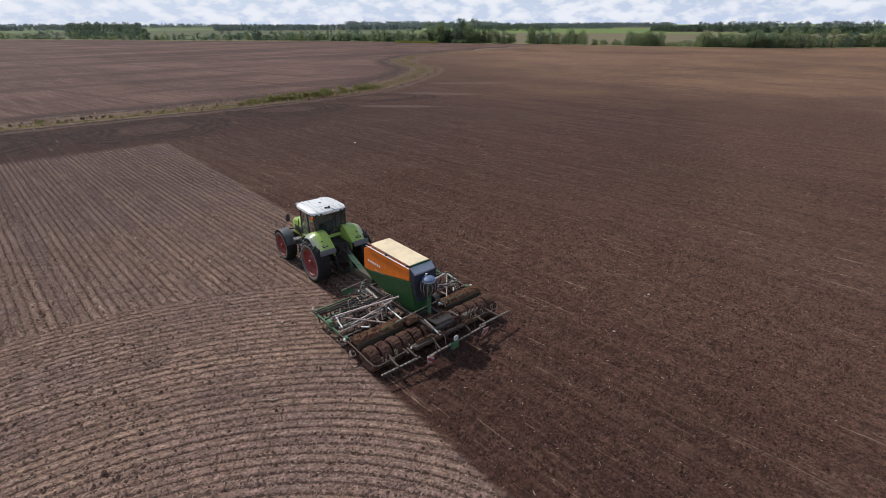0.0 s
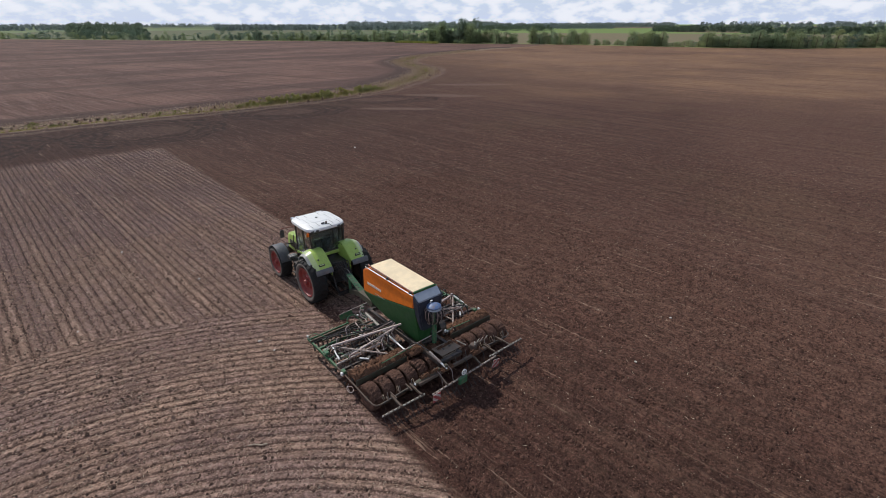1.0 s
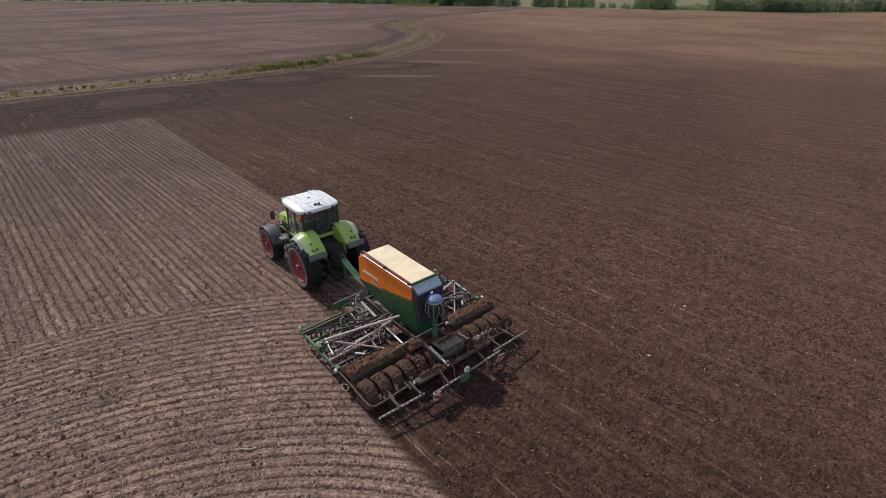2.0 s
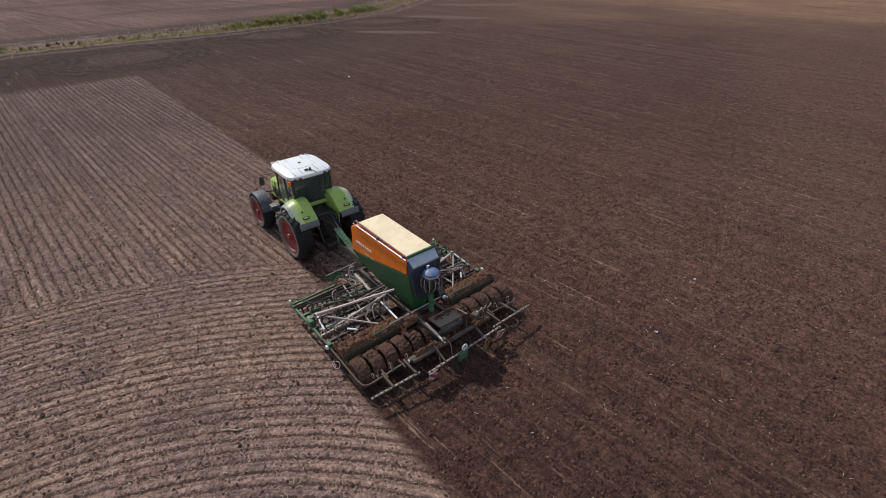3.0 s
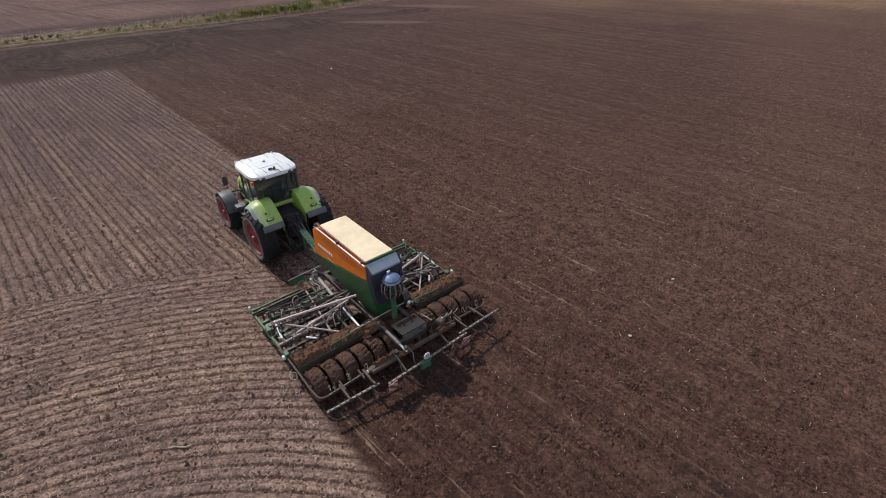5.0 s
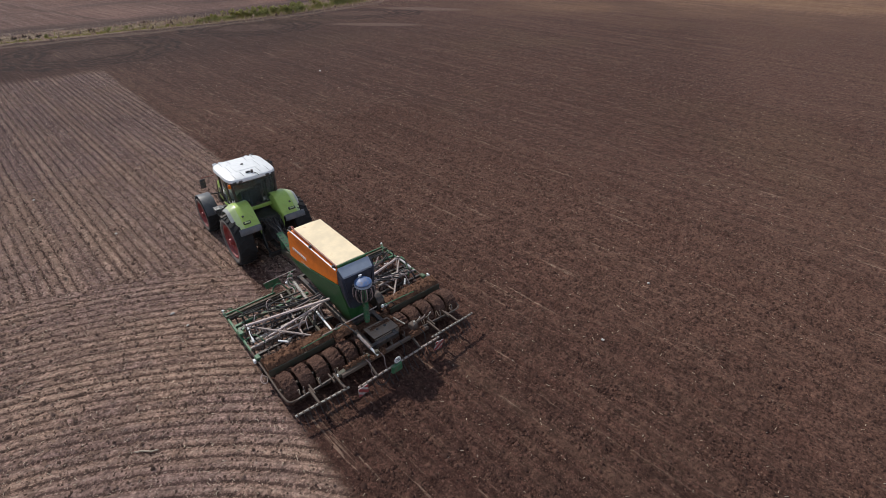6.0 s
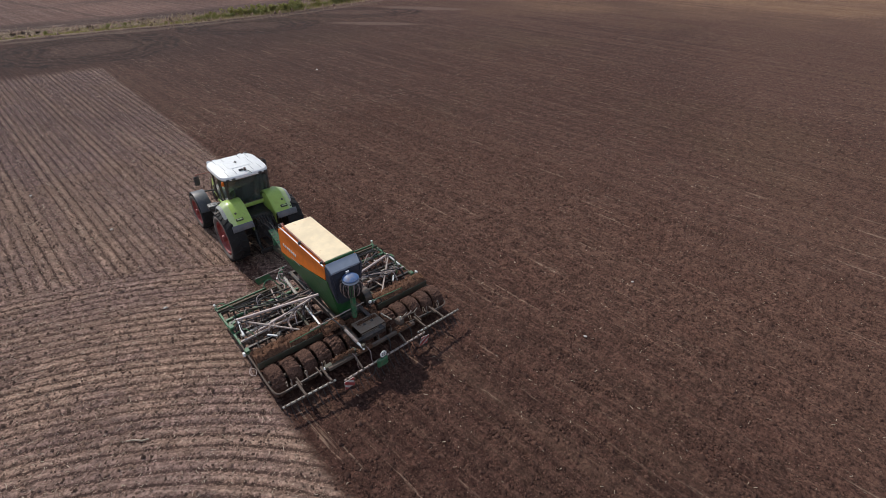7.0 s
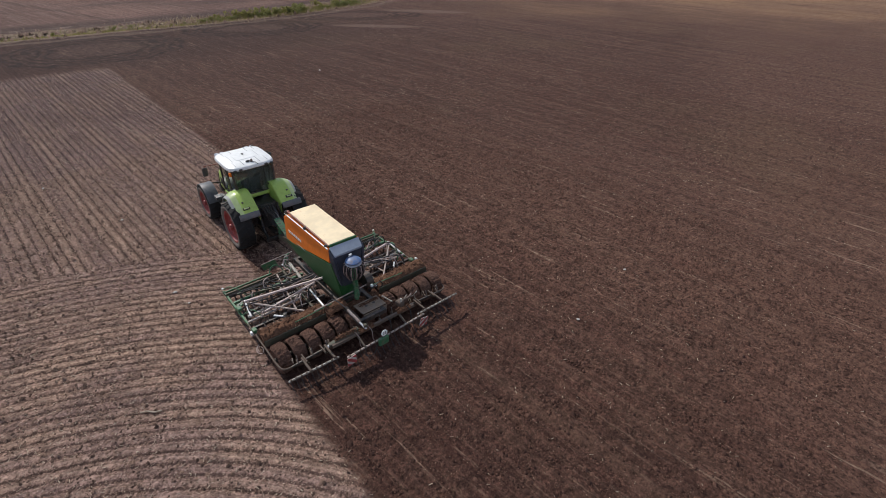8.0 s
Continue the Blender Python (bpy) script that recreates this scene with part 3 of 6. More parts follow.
    dark = mix_node(nt, math_node(nt, "MULTIPLY", ramp_node(nt, ruddy, 0.48, 0.64), math_node(nt, "MULTIPLY_ADD", ramp_node(nt, Y, -12.0, 6.0), -0.15, 0.20)), dark, (0.140, 0.055, 0.040))
    dark = mix_node(nt, math_node(nt, "MULTIPLY", ramp_node(nt, math_node(nt, "SUBTRACT", math_node(nt, "MULTIPLY", X, 0.5), Y), 10.5, 18.0), 0.5), dark, dry)
    # near-black spots painted in for the shade between clods
    dark = mix_node(nt, math_node(nt, "MULTIPLY", ramp_node(nt, clump_shade, 0.595, 0.64), 0.80), dark, (0.024, 0.013, 0.0105))
    dark = mix_node(nt, math_node(nt, "MULTIPLY", math_node(nt, "SUBTRACT", 1.0, ramp_node(nt, clump_shade, 0.35, 0.40)), 0.45), dark, (0.19, 0.105, 0.072))
    dark = mix_node(nt, math_node(nt, "MULTIPLY", ramp_node(nt, chaff, 0.67, 0.70), 0.65), dark, (0.40, 0.31, 0.23))
    # smaller clod shadows, drawn into the colour by noise
    dark = mix_node(nt, math_node(nt, "MULTIPLY", ramp_node(nt, crumb_shade, 0.585, 0.64), 0.58), dark, (0.026, 0.0145, 0.012))
    dark = mix_node(nt, math_node(nt, "MULTIPLY", math_node(nt, "SUBTRACT", 1.0, ramp_node(nt, crumb_shade, 0.34, 0.39)), 0.18), dark, (0.20, 0.135, 0.085))
    dark = mix_node(nt, math_node(nt, "MULTIPLY", math_node(nt, "SUBTRACT", 1.0, ramp_node(nt, pass_band, 0.36, 0.50)), 0.28), dark, (0.034, 0.0185, 0.0145))
    dark = mix_node(nt, math_node(nt, "MULTIPLY", ramp_node(nt, pass_band, 0.52, 0.66), 0.28), dark, (0.158, 0.094, 0.066))
    dark = mix_node(nt, math_node(nt, "MULTIPLY", ramp_node(nt, dash, 0.60, 0.68), 0.75), dark, (0.285, 0.195, 0.140))
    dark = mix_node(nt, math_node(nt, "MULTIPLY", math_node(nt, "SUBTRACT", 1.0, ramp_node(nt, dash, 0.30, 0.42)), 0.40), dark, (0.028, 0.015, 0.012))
    smear = noise_node(nt, 1.0, 5.0, 0.68, stretch=(1.5, 0.26, 1.0), turn=ROW_TURN)
    dark = mix_node(nt, math_node(nt, "MULTIPLY", math_node(nt, "MULTIPLY", ramp_node(nt, smear, 0.60, 0.72), ramp_node(nt, grain, 0.36, 0.6)), 0.6), dark, (0.225, 0.160, 0.118))
    # older, drier ground of the far field
    far = mix_node(nt, ramp_node(nt, cross_streak, 0.38, 0.62), (0.145, 0.084, 0.056), (0.215, 0.127, 0.081))
    far = mix_node(nt, math_node(nt, "MULTIPLY", ramp_node(nt, wide, 0.42, 0.7), 0.55), far, (0.30, 0.175, 0.092))
    far = mix_node(nt, math_node(nt, "MULTIPLY", ramp_node(nt, streak, 0.5, 0.8), 0.25), far, (0.28, 0.19, 0.13))
    drift = noise_node(nt, 1.0, 6.0, 0.72, stretch=(1.1, 0.06, 1.0), turn=ROW_TURN)
    far = mix_node(nt, math_node(nt, "MULTIPLY", ramp_node(nt, drift, 0.50, 0.62), 0.45), far, (0.29, 0.185, 0.115))
    far = mix_node(nt, math_node(nt, "MULTIPLY", math_node(nt, "SUBTRACT", 1.0, ramp_node(nt, drift, 0.38, 0.50)), 0.55), far, (0.080, 0.047, 0.033))
    away = math_node(nt, "ADD", away, math_node(nt, "MULTIPLY", math_node(nt, "SUBTRACT", wide, 0.5), 110.0))
    olive = math_node(nt, "MULTIPLY", ramp_node(nt, noise_node(nt, 0.055, 5.0, 0.62), 0.48, 0.66), ramp_node(nt, away, 10.0, 26.0))
    dark = mix_node(nt, math_node(nt, "MULTIPLY", olive, 0.2), dark, (0.125, 0.083, 0.046))
    side = math_node(nt, "MULTIPLY_ADD", ramp_node(nt, math_node(nt, "SUBTRACT", X, math_node(nt, "MULTIPLY", Y, 0.55)), 5.0, 80.0), 0.88, 0.12)
    dark = mix_node(nt, math_node(nt, "MULTIPLY", ramp_node(nt, away, 46.0, 112.0), side), dark, far)
    spots = noise_node(nt, 4.2, 2.0, 0.5)
    dark = mix_node(nt, math_node(nt, "MULTIPLY", math_node(nt, "MULTIPLY", ramp_node(nt, spots, 0.66, 0.70), ramp_node(nt, away, 12.0, 30.0)), 0.6), dark, (0.34, 0.25, 0.17))
    dark = mix_node(nt, math_node(nt, "MULTIPLY", math_node(nt, "MULTIPLY", math_node(nt, "SUBTRACT", 1.0, ramp_node(nt, spots, 0.30, 0.35)), ramp_node(nt, away, 12.0, 30.0)), 0.6), dark, (0.028, 0.017, 0.014))
    beyond = mix_node(nt, ramp_node(nt, long_streak, 0.30, 0.70), (0.082, 0.046, 0.037), (0.116, 0.0655, 0.052))
    beyond = mix_node(nt, math_node(nt, "MULTIPLY", ramp_node(nt, cross_streak, 0.5, 0.70), 0.16), beyond, (0.058, 0.034, 0.028))
    beyond = mix_node(nt, math_node(nt, "MULTIPLY", ramp_node(nt, wide, 0.42, 0.62), 0.62), beyond, (0.168, 0.096, 0.074))
    beyond = mix_node(nt, math_node(nt, "MULTIPLY", ramp_node(nt, streak, 0.5, 0.75), 0.25), beyond, (0.125, 0.084, 0.066))
    head = math_node(nt, "MULTIPLY", math_node(nt, "MULTIPLY_ADD", ramp_node(nt, Y, 38.0, 46.0), 0.55, math_node(nt, "MULTIPLY", ramp_node(nt, Y, 16.0, 34.0), 0.45)), math_node(nt, "SUBTRACT", 1.0, ramp_node(nt, X, 18.0, 50.0)))
    dark = mix_node(nt, math_node(nt, "MULTIPLY", head, 0.9), dark, (0.62, 0.61, 0.63), "MULTIPLY")
    tram = math_node(nt, "MULTIPLY_ADD", math_node(nt, "COSINE", math_node(nt, "MULTIPLY", math_node(nt, "ADD", X, math_node(nt, "MULTIPLY", Y, 0.32)), math.tau / 15.0)), 0.5, 0.5)
    beyond = mix_node(nt, math_node(nt, "MULTIPLY", math_node(nt, "MULTIPLY", ramp_node(nt, tram, 0.975, 0.995), ramp_node(nt, wide, 0.4, 0.55)), 0.55), beyond, (0.045, 0.027, 0.022))
    ribs = noise_node(nt, 1.0, 5.0, 0.7, stretch=(0.10, 1.3, 1.0), turn=0.12)
    far_rows = noise_node(nt, 1.0, 4.0, 0.7, stretch=(1.9, 0.07, 1.0), turn=ROW_TURN + 0.1)
    beyond = mix_node(nt, 1.0, beyond, (1.16, 1.15, 1.17), "MULTIPLY")
    beyond = mix_node(nt, math_node(nt, "MULTIPLY", ramp_node(nt, far_rows, 0.48, 0.62), 0.42), beyond, (0.215, 0.145, 0.120))
    beyond = mix_node(nt, math_node(nt, "MULTIPLY", math_node(nt, "SUBTRACT", 1.0, ramp_node(nt, far_rows, 0.36, 0.47)), 0.32), beyond, (0.060, 0.037, 0.031))
    lane = math_node(nt, "MULTIPLY", ramp_node(nt, attr("ditch"), 3.2, 4.6), math_node(nt, "SUBTRACT", 1.0, ramp_node(nt, math_node(nt, "ADD", attr("ditch"), math_node(nt, "MULTIPLY", blotch, 4.0)), 9.0, 13.0)))
    beyond = mix_node(nt, math_node(nt, "MULTIPLY", lane, 0.8), beyond, (0.056, 0.035, 0.030))
    beyond = mix_node(nt, math_node(nt, "MULTIPLY", ramp_node(nt, ribs, 0.50, 0.66), 0.3), beyond, (0.165, 0.105, 0.083))
    beyond = mix_node(nt, math_node(nt, "MULTIPLY", math_node(nt, "SUBTRACT", 1.0, ramp_node(nt, ribs, 0.34, 0.46)), 0.45), beyond, (0.055, 0.033, 0.027))
    sweep_band = noise_node(nt, 1.0, 4.0, 0.6, stretch=(0.006, 0.035, 1.0), turn=0.05)
    beyond = mix_node(nt, math_node(nt, "MULTIPLY", ramp_node(nt, sweep_band, 0.50, 0.58), 0.62), beyond, (0.068, 0.042, 0.037))
    # wheel tracks where the tractor turned before the ditch
    for ex, ey, ea, eb, et in ((1.8, 51.8, 8.5, 7.8, 0.0), (19.5, 55.0, 8.5, 6.0, -0.35), (-16.0, 53.0, 9.5, 7.5, 0.0), (36.0, 57.0, 10.0, 5.0, -0.5)):
        dx, dy = math_node(nt, "SUBTRACT", X, ex), math_node(nt, "SUBTRACT", Y, ey)
        u = math_node(nt, "ADD", math_node(nt, "MULTIPLY", dx, math.cos(et) / ea), math_node(nt, "MULTIPLY", dy, math.sin(et) / ea))
        v = math_node(nt, "ADD", math_node(nt, "MULTIPLY", dx, -math.sin(et) / eb), math_node(nt, "MULTIPLY", dy, math.cos(et) / eb))
        e = math_node(nt, "SQRT", math_node(nt, "ADD", math_node(nt, "MULTIPLY", u, u), math_node(nt, "MULTIPLY", v, v)))
        e = math_node(nt, "ADD", e, math_node(nt, "MULTIPLY", math_node(nt, "SUBTRACT", blotch, 0.5), 0.55))
        ring = math_node(nt, "MULTIPLY_ADD", math_node(nt, "COSINE", math_node(nt, "MULTIPLY", e, math.tau / 0.135)), 0.5, 0.5)
        ring = ramp_node(nt, math_node(nt, "ADD", ring, math_node(nt, "MULTIPLY", math_node(nt, "SUBTRACT", mid, 0.5), 1.2)), 0.35, 0.95)
        inside = math_node(nt, "MULTIPLY", math_node(nt, "SUBTRACT", 1.0, ramp_node(nt, e, 0.95, 1.08)), ramp_node(nt, e, 0.35, 0.55))
        dark = mix_node(nt, math_node(nt, "MULTIPLY", math_node(nt, "MULTIPLY", ring, inside), 0.85), dark, (0.026, 0.016, 0.014))
        core = math_node(nt, "SUBTRACT", 1.0, ramp_node(nt, e, 0.35, 0.5))
        dark = mix_node(nt, math_node(nt, "MULTIPLY", math_node(nt, "MULTIPLY", core, ramp_node(nt, mid, 0.35, 0.6)), 0.26), dark, (0.13, 0.086, 0.071))
    for ex, ey, ea, eb, et in ((33.0, 47.0, 6.5, 1.3, -0.75), (47.0, 54.0, 7.5, 1.8, -0.85), (62.0, 63.0, 9.0, 2.0, -0.7)):
        dx, dy = math_node(nt, "SUBTRACT", X, ex), math_node(nt, "SUBTRACT", Y, ey)
        u = math_node(nt, "ADD", math_node(nt, "MULTIPLY", dx, math.cos(et) / ea), math_node(nt, "MULTIPLY", dy, math.sin(et) / ea))
        v = math_node(nt, "ADD", math_node(nt, "MULTIPLY", dx, -math.sin(et) / eb), math_node(nt, "MULTIPLY", dy, math.cos(et) / eb))
        e = math_node(nt, "ADD", math_node(nt, "MULTIPLY", u, u), math_node(nt, "MULTIPLY", v, v))
        e = math_node(nt, "ADD", e, math_node(nt, "MULTIPLY", math_node(nt, "SUBTRACT", blotch, 0.5), 0.8))
        dark = mix_node(nt, math_node(nt, "MULTIPLY", math_node(nt, "SUBTRACT", 1.0, ramp_node(nt, e, 0.4, 1.2)), 0.5), dark, (0.18, 0.12, 0.095))
    dark = mix_node(nt, 1.0, dark, (0.95, 0.935, 0.95), "MULTIPLY")
    hue = ramp_node(nt, math_node(nt, "MULTIPLY_ADD", math_node(nt, "SUBTRACT", band, 0.5), 0.8, noise_node(nt, 0.22, 4.0, 0.62)), 0.36, 0.64)
    pale = mix_node(nt, 1.0, pale, mix_node(nt, hue, (0.90, 0.865, 0.915), (1.035, 0.99, 0.945)), "MULTIPLY")
    # which soil lies where, with a ragged edge
    wob = math_node(nt, "MULTIPLY", math_node(nt, "SUBTRACT", grain, 0.5), 0.9)
    is_dark = ramp_node(nt, math_node(nt, "ADD", attr("worked"), wob), -0.16, 0.18)
    # unseen wheel tracks, painted dark to deepen the shade behind the tractor
    off = math_node(nt, "ABSOLUTE", math_node(nt, "SUBTRACT", math_node(nt, "ABSOLUTE", math_node(nt, "SUBTRACT", X, 0.06)), 1.16))
    track_shade = math_node(nt, "SUBTRACT", 1.0, ramp_node(nt, math_node(nt, "ADD", off, math_node(nt, "MULTIPLY", wob, 0.15)), 0.30, 0.40))
    track_shade = math_node(nt, "MULTIPLY", track_shade, math_node(nt, "SUBTRACT", 1.0, ramp_node(nt, Y, 5.6, 5.9)))
    is_dark = math_node(nt, "MAXIMUM", is_dark, math_node(nt, "MULTIPLY", track_shade, 0.85))
    end = ramp_node(nt, math_node(nt, "ADD", attr("rows_end"), math_node(nt, "ADD", math_node(nt, "MULTIPLY", math_node(nt, "SUBTRACT", blotch, 0.5), 2.6), math_node(nt, "MULTIPLY", math_node(nt, "SUBTRACT", grain, 0.5), 2.4))), -1.1, 1.1)
    is_dark = math_node(nt, "MAXIMUM", is_dark, math_node(nt, "SUBTRACT", 1.0, end))
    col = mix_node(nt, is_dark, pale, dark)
    d = math_node(nt, "ADD", attr("ditch"), math_node(nt, "MULTIPLY", math_node(nt, "SUBTRACT", blotch, 0.5), 3.0))
    col = mix_node(nt, ramp_node(nt, d, 0.5, 3.5), col, beyond)
    # grassy banks of the ditch and a trodden pale strip beside them
    bank = math_node(nt, "SUBTRACT", 1.0, ramp_node(nt, math_node(nt, "ABSOLUTE", math_node(nt, "SUBTRACT", d, 0.6)), 1.8, 3.6))
    turf = mix_node(nt, ramp_node(nt, mid, 0.38, 0.62), (0.075, 0.052, 0.037), (0.30, 0.225, 0.16))
    col = mix_node(nt, bank, col, turf)
    strip = math_node(nt, "SUBTRACT", 1.0, ramp_node(nt, math_node(nt, "ABSOLUTE", math_node(nt, "SUBTRACT", d, 5.4)), 0.3, 0.9))
    col = mix_node(nt, math_node(nt, "MULTIPLY", strip, math_node(nt, "MULTIPLY", ramp_node(nt, blotch, 0.45, 0.6), 0.4)), col, (0.25, 0.185, 0.15))
    strip = math_node(nt, "SUBTRACT", 1.0, ramp_node(nt, math_node(nt, "ABSOLUTE", math_node(nt, "ADD", d, 4.2)), 0.3, 1.0))
    col = mix_node(nt, math_node(nt, "MULTIPLY", strip, 0.35), col, (0.18, 0.13, 0.105))
    tone = math_node(nt, "MULTIPLY_ADD", ramp_node(nt, mid, 0.32, 0.68), 1.05, 0.455)
    col = mix_node(nt, 0.85, col, tone, "MULTIPLY")
    # meadows and crops past the field's edge
    cell = n.new("ShaderNodeTexVoronoi")
    cell.inputs["Scale"].default_value = 0.0032
    mp = n.new("ShaderNodeMapping"); mp.inputs["Scale"].default_value = (0.6, 1.0, 1.0); mp.inputs["Rotation"].default_value = (0, 0, 0.5)
    l.new(geo.outputs["Object"], mp.inputs[0]); l.new(mp.outputs[0], cell.inputs["Vector"])
    cs = n.new("ShaderNodeSeparateColor")
    l.new(cell.outputs["Color"], cs.inputs[0])
    crops = mix_node(nt, ramp_node(nt, cs.outputs[0], 0.25, 0.3), (0.20, 0.14, 0.10), (0.17, 0.24, 0.075))
    crops = mix_node(nt, ramp_node(nt, cs.outputs[1], 0.62, 0.66), crops, (0.33, 0.42, 0.18))
    crops = mix_node(nt, math_node(nt, "MULTIPLY", blotch, 0.25), crops, (0.11, 0.15, 0.05))
    e = math_node(nt, "ADD", attr("edge"), math_node(nt, "MULTIPLY", math_node(nt, "SUBTRACT", wide, 0.5), 14.0))
    verge = math_node(nt, "SUBTRACT", 1.0, ramp_node(nt, math_node(nt, "ABSOLUTE", math_node(nt, "SUBTRACT", e, 8.0)), 6.0, 10.0))
    crops = mix_node(nt, math_node(nt, "MULTIPLY", math_node(nt, "SUBTRACT", 1.0, ramp_node(nt, e, 430.0, 470.0)), 0.85), crops, (0.19, 0.145, 0.10))
    crops = mix_node(nt, math_node(nt, "MULTIPLY", math_node(nt, "SUBTRACT", 1.0, ramp_node(nt, math_node(nt, "SUBTRACT", X, math_node(nt, "MULTIPLY", Y, 0.75)), -40.0, 40.0)), 0.75), crops, (0.10, 0.125, 0.07))
    crops = mix_node(nt, verge, crops, (0.19, 0.21, 0.085))
    col = mix_node(nt, ramp_node(nt, e, -2.0, 4.0), col, crops)
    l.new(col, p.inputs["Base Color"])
    p.inputs["Roughness"].default_value, p.inputs["Specular IOR Level"].default_value = 0.95, 0.12
    lump = n.new("ShaderNodeTexVoronoi")
    lump.inputs["Scale"].default_value = 11.0
    l.new(geo.outputs["Object"], lump.inputs["Vector"])
    relief = math_node(nt, "ADD", math_node(nt, "MULTIPLY", grain, 1.2), math_node(nt, "MULTIPLY", speck, 0.4))
    relief = math_node(nt, "SUBTRACT", relief, math_node(nt, "MULTIPLY", lump.outputs["Distance"], 0.5))
    bump_node(nt, relief, 1.0, 0.045, p)
    return mat


ground = build_ground()


def scatter(name, material, spots, sizes, rng, label, category, flat=1.3):
    """Many small lumps in one mesh; each lump is a rough eight-sided stone of soil."""
    n = len(spots)
    base = np.array([(1, 0, 0), (0.3, 0.95, 0), (-0.9, 0.4, 0), (-0.5, -0.85, 0), (0.6, -0.8, 0), (0.05, 0.05, 0.9)])
    co = base[None] * (1 + rng.uniform(-0.4, 0.4, (n, 6, 3)))
    ang = rng.uniform(0, math.tau, n)
    c, s = np.cos(ang)[:, None], np.sin(ang)[:, None]
    co = np.stack([co[..., 0] * c - co[..., 1] * s, co[..., 0] * s + co[..., 1] * c, co[..., 2] * flat], -1) * sizes[:, None, None]
    co += spots[:, None, :]
    co[:, :5, 2] -= sizes[:, None] * 0.25
    tri = np.array([(0, 1, 5), (1, 2, 5), (2, 3, 5), (3, 4, 5), (4, 0, 5)])
    faces = (np.arange(n)[:, None, None] * 6 + tri[None]).reshape(-1, 3)
    me = bpy.data.meshes.new(name)
    me.vertices.add(n * 6); me.vertices.foreach_set("co", co.astype(np.float32).ravel())
    me.loops.add(faces.size); me.loops.foreach_set("vertex_index", faces.ravel().astype(np.int32))
    me.polygons.add(len(faces)); me.polygons.foreach_set("loop_start", np.arange(0, faces.size, 3, dtype=np.int32))
    me.update(calc_edges=True)
    me.materials.append(M[material])
    return tagged(new(name, me), label, category, kind="stuff")


def clod_spots(rng, n, x0, x1, y0, y1, dark):
    x, y = rng.uniform(x0, x1, n), rng.uniform(y0, y1, n)
    keep = (worked(x, y) > 0.0) == dark
    if dark:
        across = x * math.cos(ROW_TURN) + y * math.sin(ROW_TURN)
        ridge = 0.5 + 0.5 * np.cos(across * math.tau / 0.37 + 1.2 * np.sin(across * 0.9))
        keep &= rng.random(n) < 0.45 + 0.55 * ridge
    else:
        turning = np.hypot(x - TURN[0], y - TURN[1]) < TURN_R
        keep &= rng.random(n) < np.where(turning, 0.8, 1.0)
    x, y = x[keep], y[keep]
    z = ground_height(x, y) - (0.02 if dark else 0.0)
    return np.stack([x, y, z], -1)


def build_clods():
    rng = np.random.default_rng(11)
    for dark, name, mat, n, label in ((True, "soil_clods", "clod_dark", 165000, "dark crumbly soil clods on the freshly drilled field"),
                                      (False, "soil_lumps", "clod_light", 170000, "dry grey brown soil lumps between the rows")):
        near = clod_spots(rng, int(n * 0.8), -15, 16, -13, 18, dark)
        far = clod_spots(rng, int(n * 0.6), -24, 36, -13, 40, dark)
        spots = np.concatenate([near, far])
        sizes = np.clip(rng.lognormal(-3.74 if dark else -3.82, 0.5, len(spots)), 0.016, 0.10)
        scatter(name, mat, spots, sizes, rng, label, "soil clods")
    spots = np.concatenate([clod_spots(rng, 32000, -20, 6, -13, 42, False), clod_spots(rng, 2600, -4, 20, -13, 24, True), clod_spots(rng, 2500, 2, 40, -10, 45, True)])
    n = len(spots)
    ang, ln = rng.uniform(0, math.tau, n), rng.uniform(0.014, 0.055, n)
    d = np.stack([np.cos(ang) * ln, np.sin(ang) * ln, rng.uniform(-0.01, 0.02, n)], -1)
    side = np.stack([-np.sin(ang), np.cos(ang), np.zeros(n)], -1) * rng.uniform(0.007, 0.018, (n, 1))
    up = np.array([0, 0, 0.018])
    co = np.stack([spots - d + up, spots + d + up, spots + d + side + up, spots - d + side + up, (spots + side / 2) + up * 1.5], 1)
    faces = (np.arange(n)[:, None, None] * 5 + np.array([(0, 1, 4), (1, 2, 4), (2, 3, 4), (3, 0, 4)])[None]).reshape(-1, 3)
    me = bpy.data.meshes.new("straw_bits")
    me.from_pydata(co.reshape(-1, 3).tolist(), [], faces.tolist())
    me.materials.append(M["straw"])
    tagged(new("straw_bits", me), "pale broken straw pieces lying loose on the soil", "straw", kind="stuff")


build_clods()


# ---------------------------------------------------------------- tractor
def tyre_profile(r, w, bead):
    h = w / 2
    return [(-h * 0.72, bead), (-h * 0.95, bead + (r - bead) * 0.25), (-h, bead + (r - bead) * 0.6), (-h * 0.93, r * 0.955), (-h * 0.7, r * 0.985),
            (0, r), (h * 0.7, r * 0.985), (h * 0.93, r * 0.955), (h, bead + (r - bead) * 0.6), (h * 0.95, bead + (r - bead) * 0.25), (h * 0.72, bead)]


def lugs(r, w, count, depth):
    bm = bmesh.new()
    for k in range(count * 2):
        left = k % 2
        a = (k + 0.0) * math.tau / (count * 2)
        b = box(((-1 if left else 1) * w * 0.25, 0, r * 0.985 + depth * 0.25), (w * 0.52, r * 0.075, depth), 0.006, (0, (1 if left else -1) * -6, (1 if left else -1) * 32))
        bmesh.ops.rotate(b, cent=(0, 0, 0), matrix=Matrix.Rotation(a, 3, "X"), verts=b.verts)
        add(bm, b)
    return bm


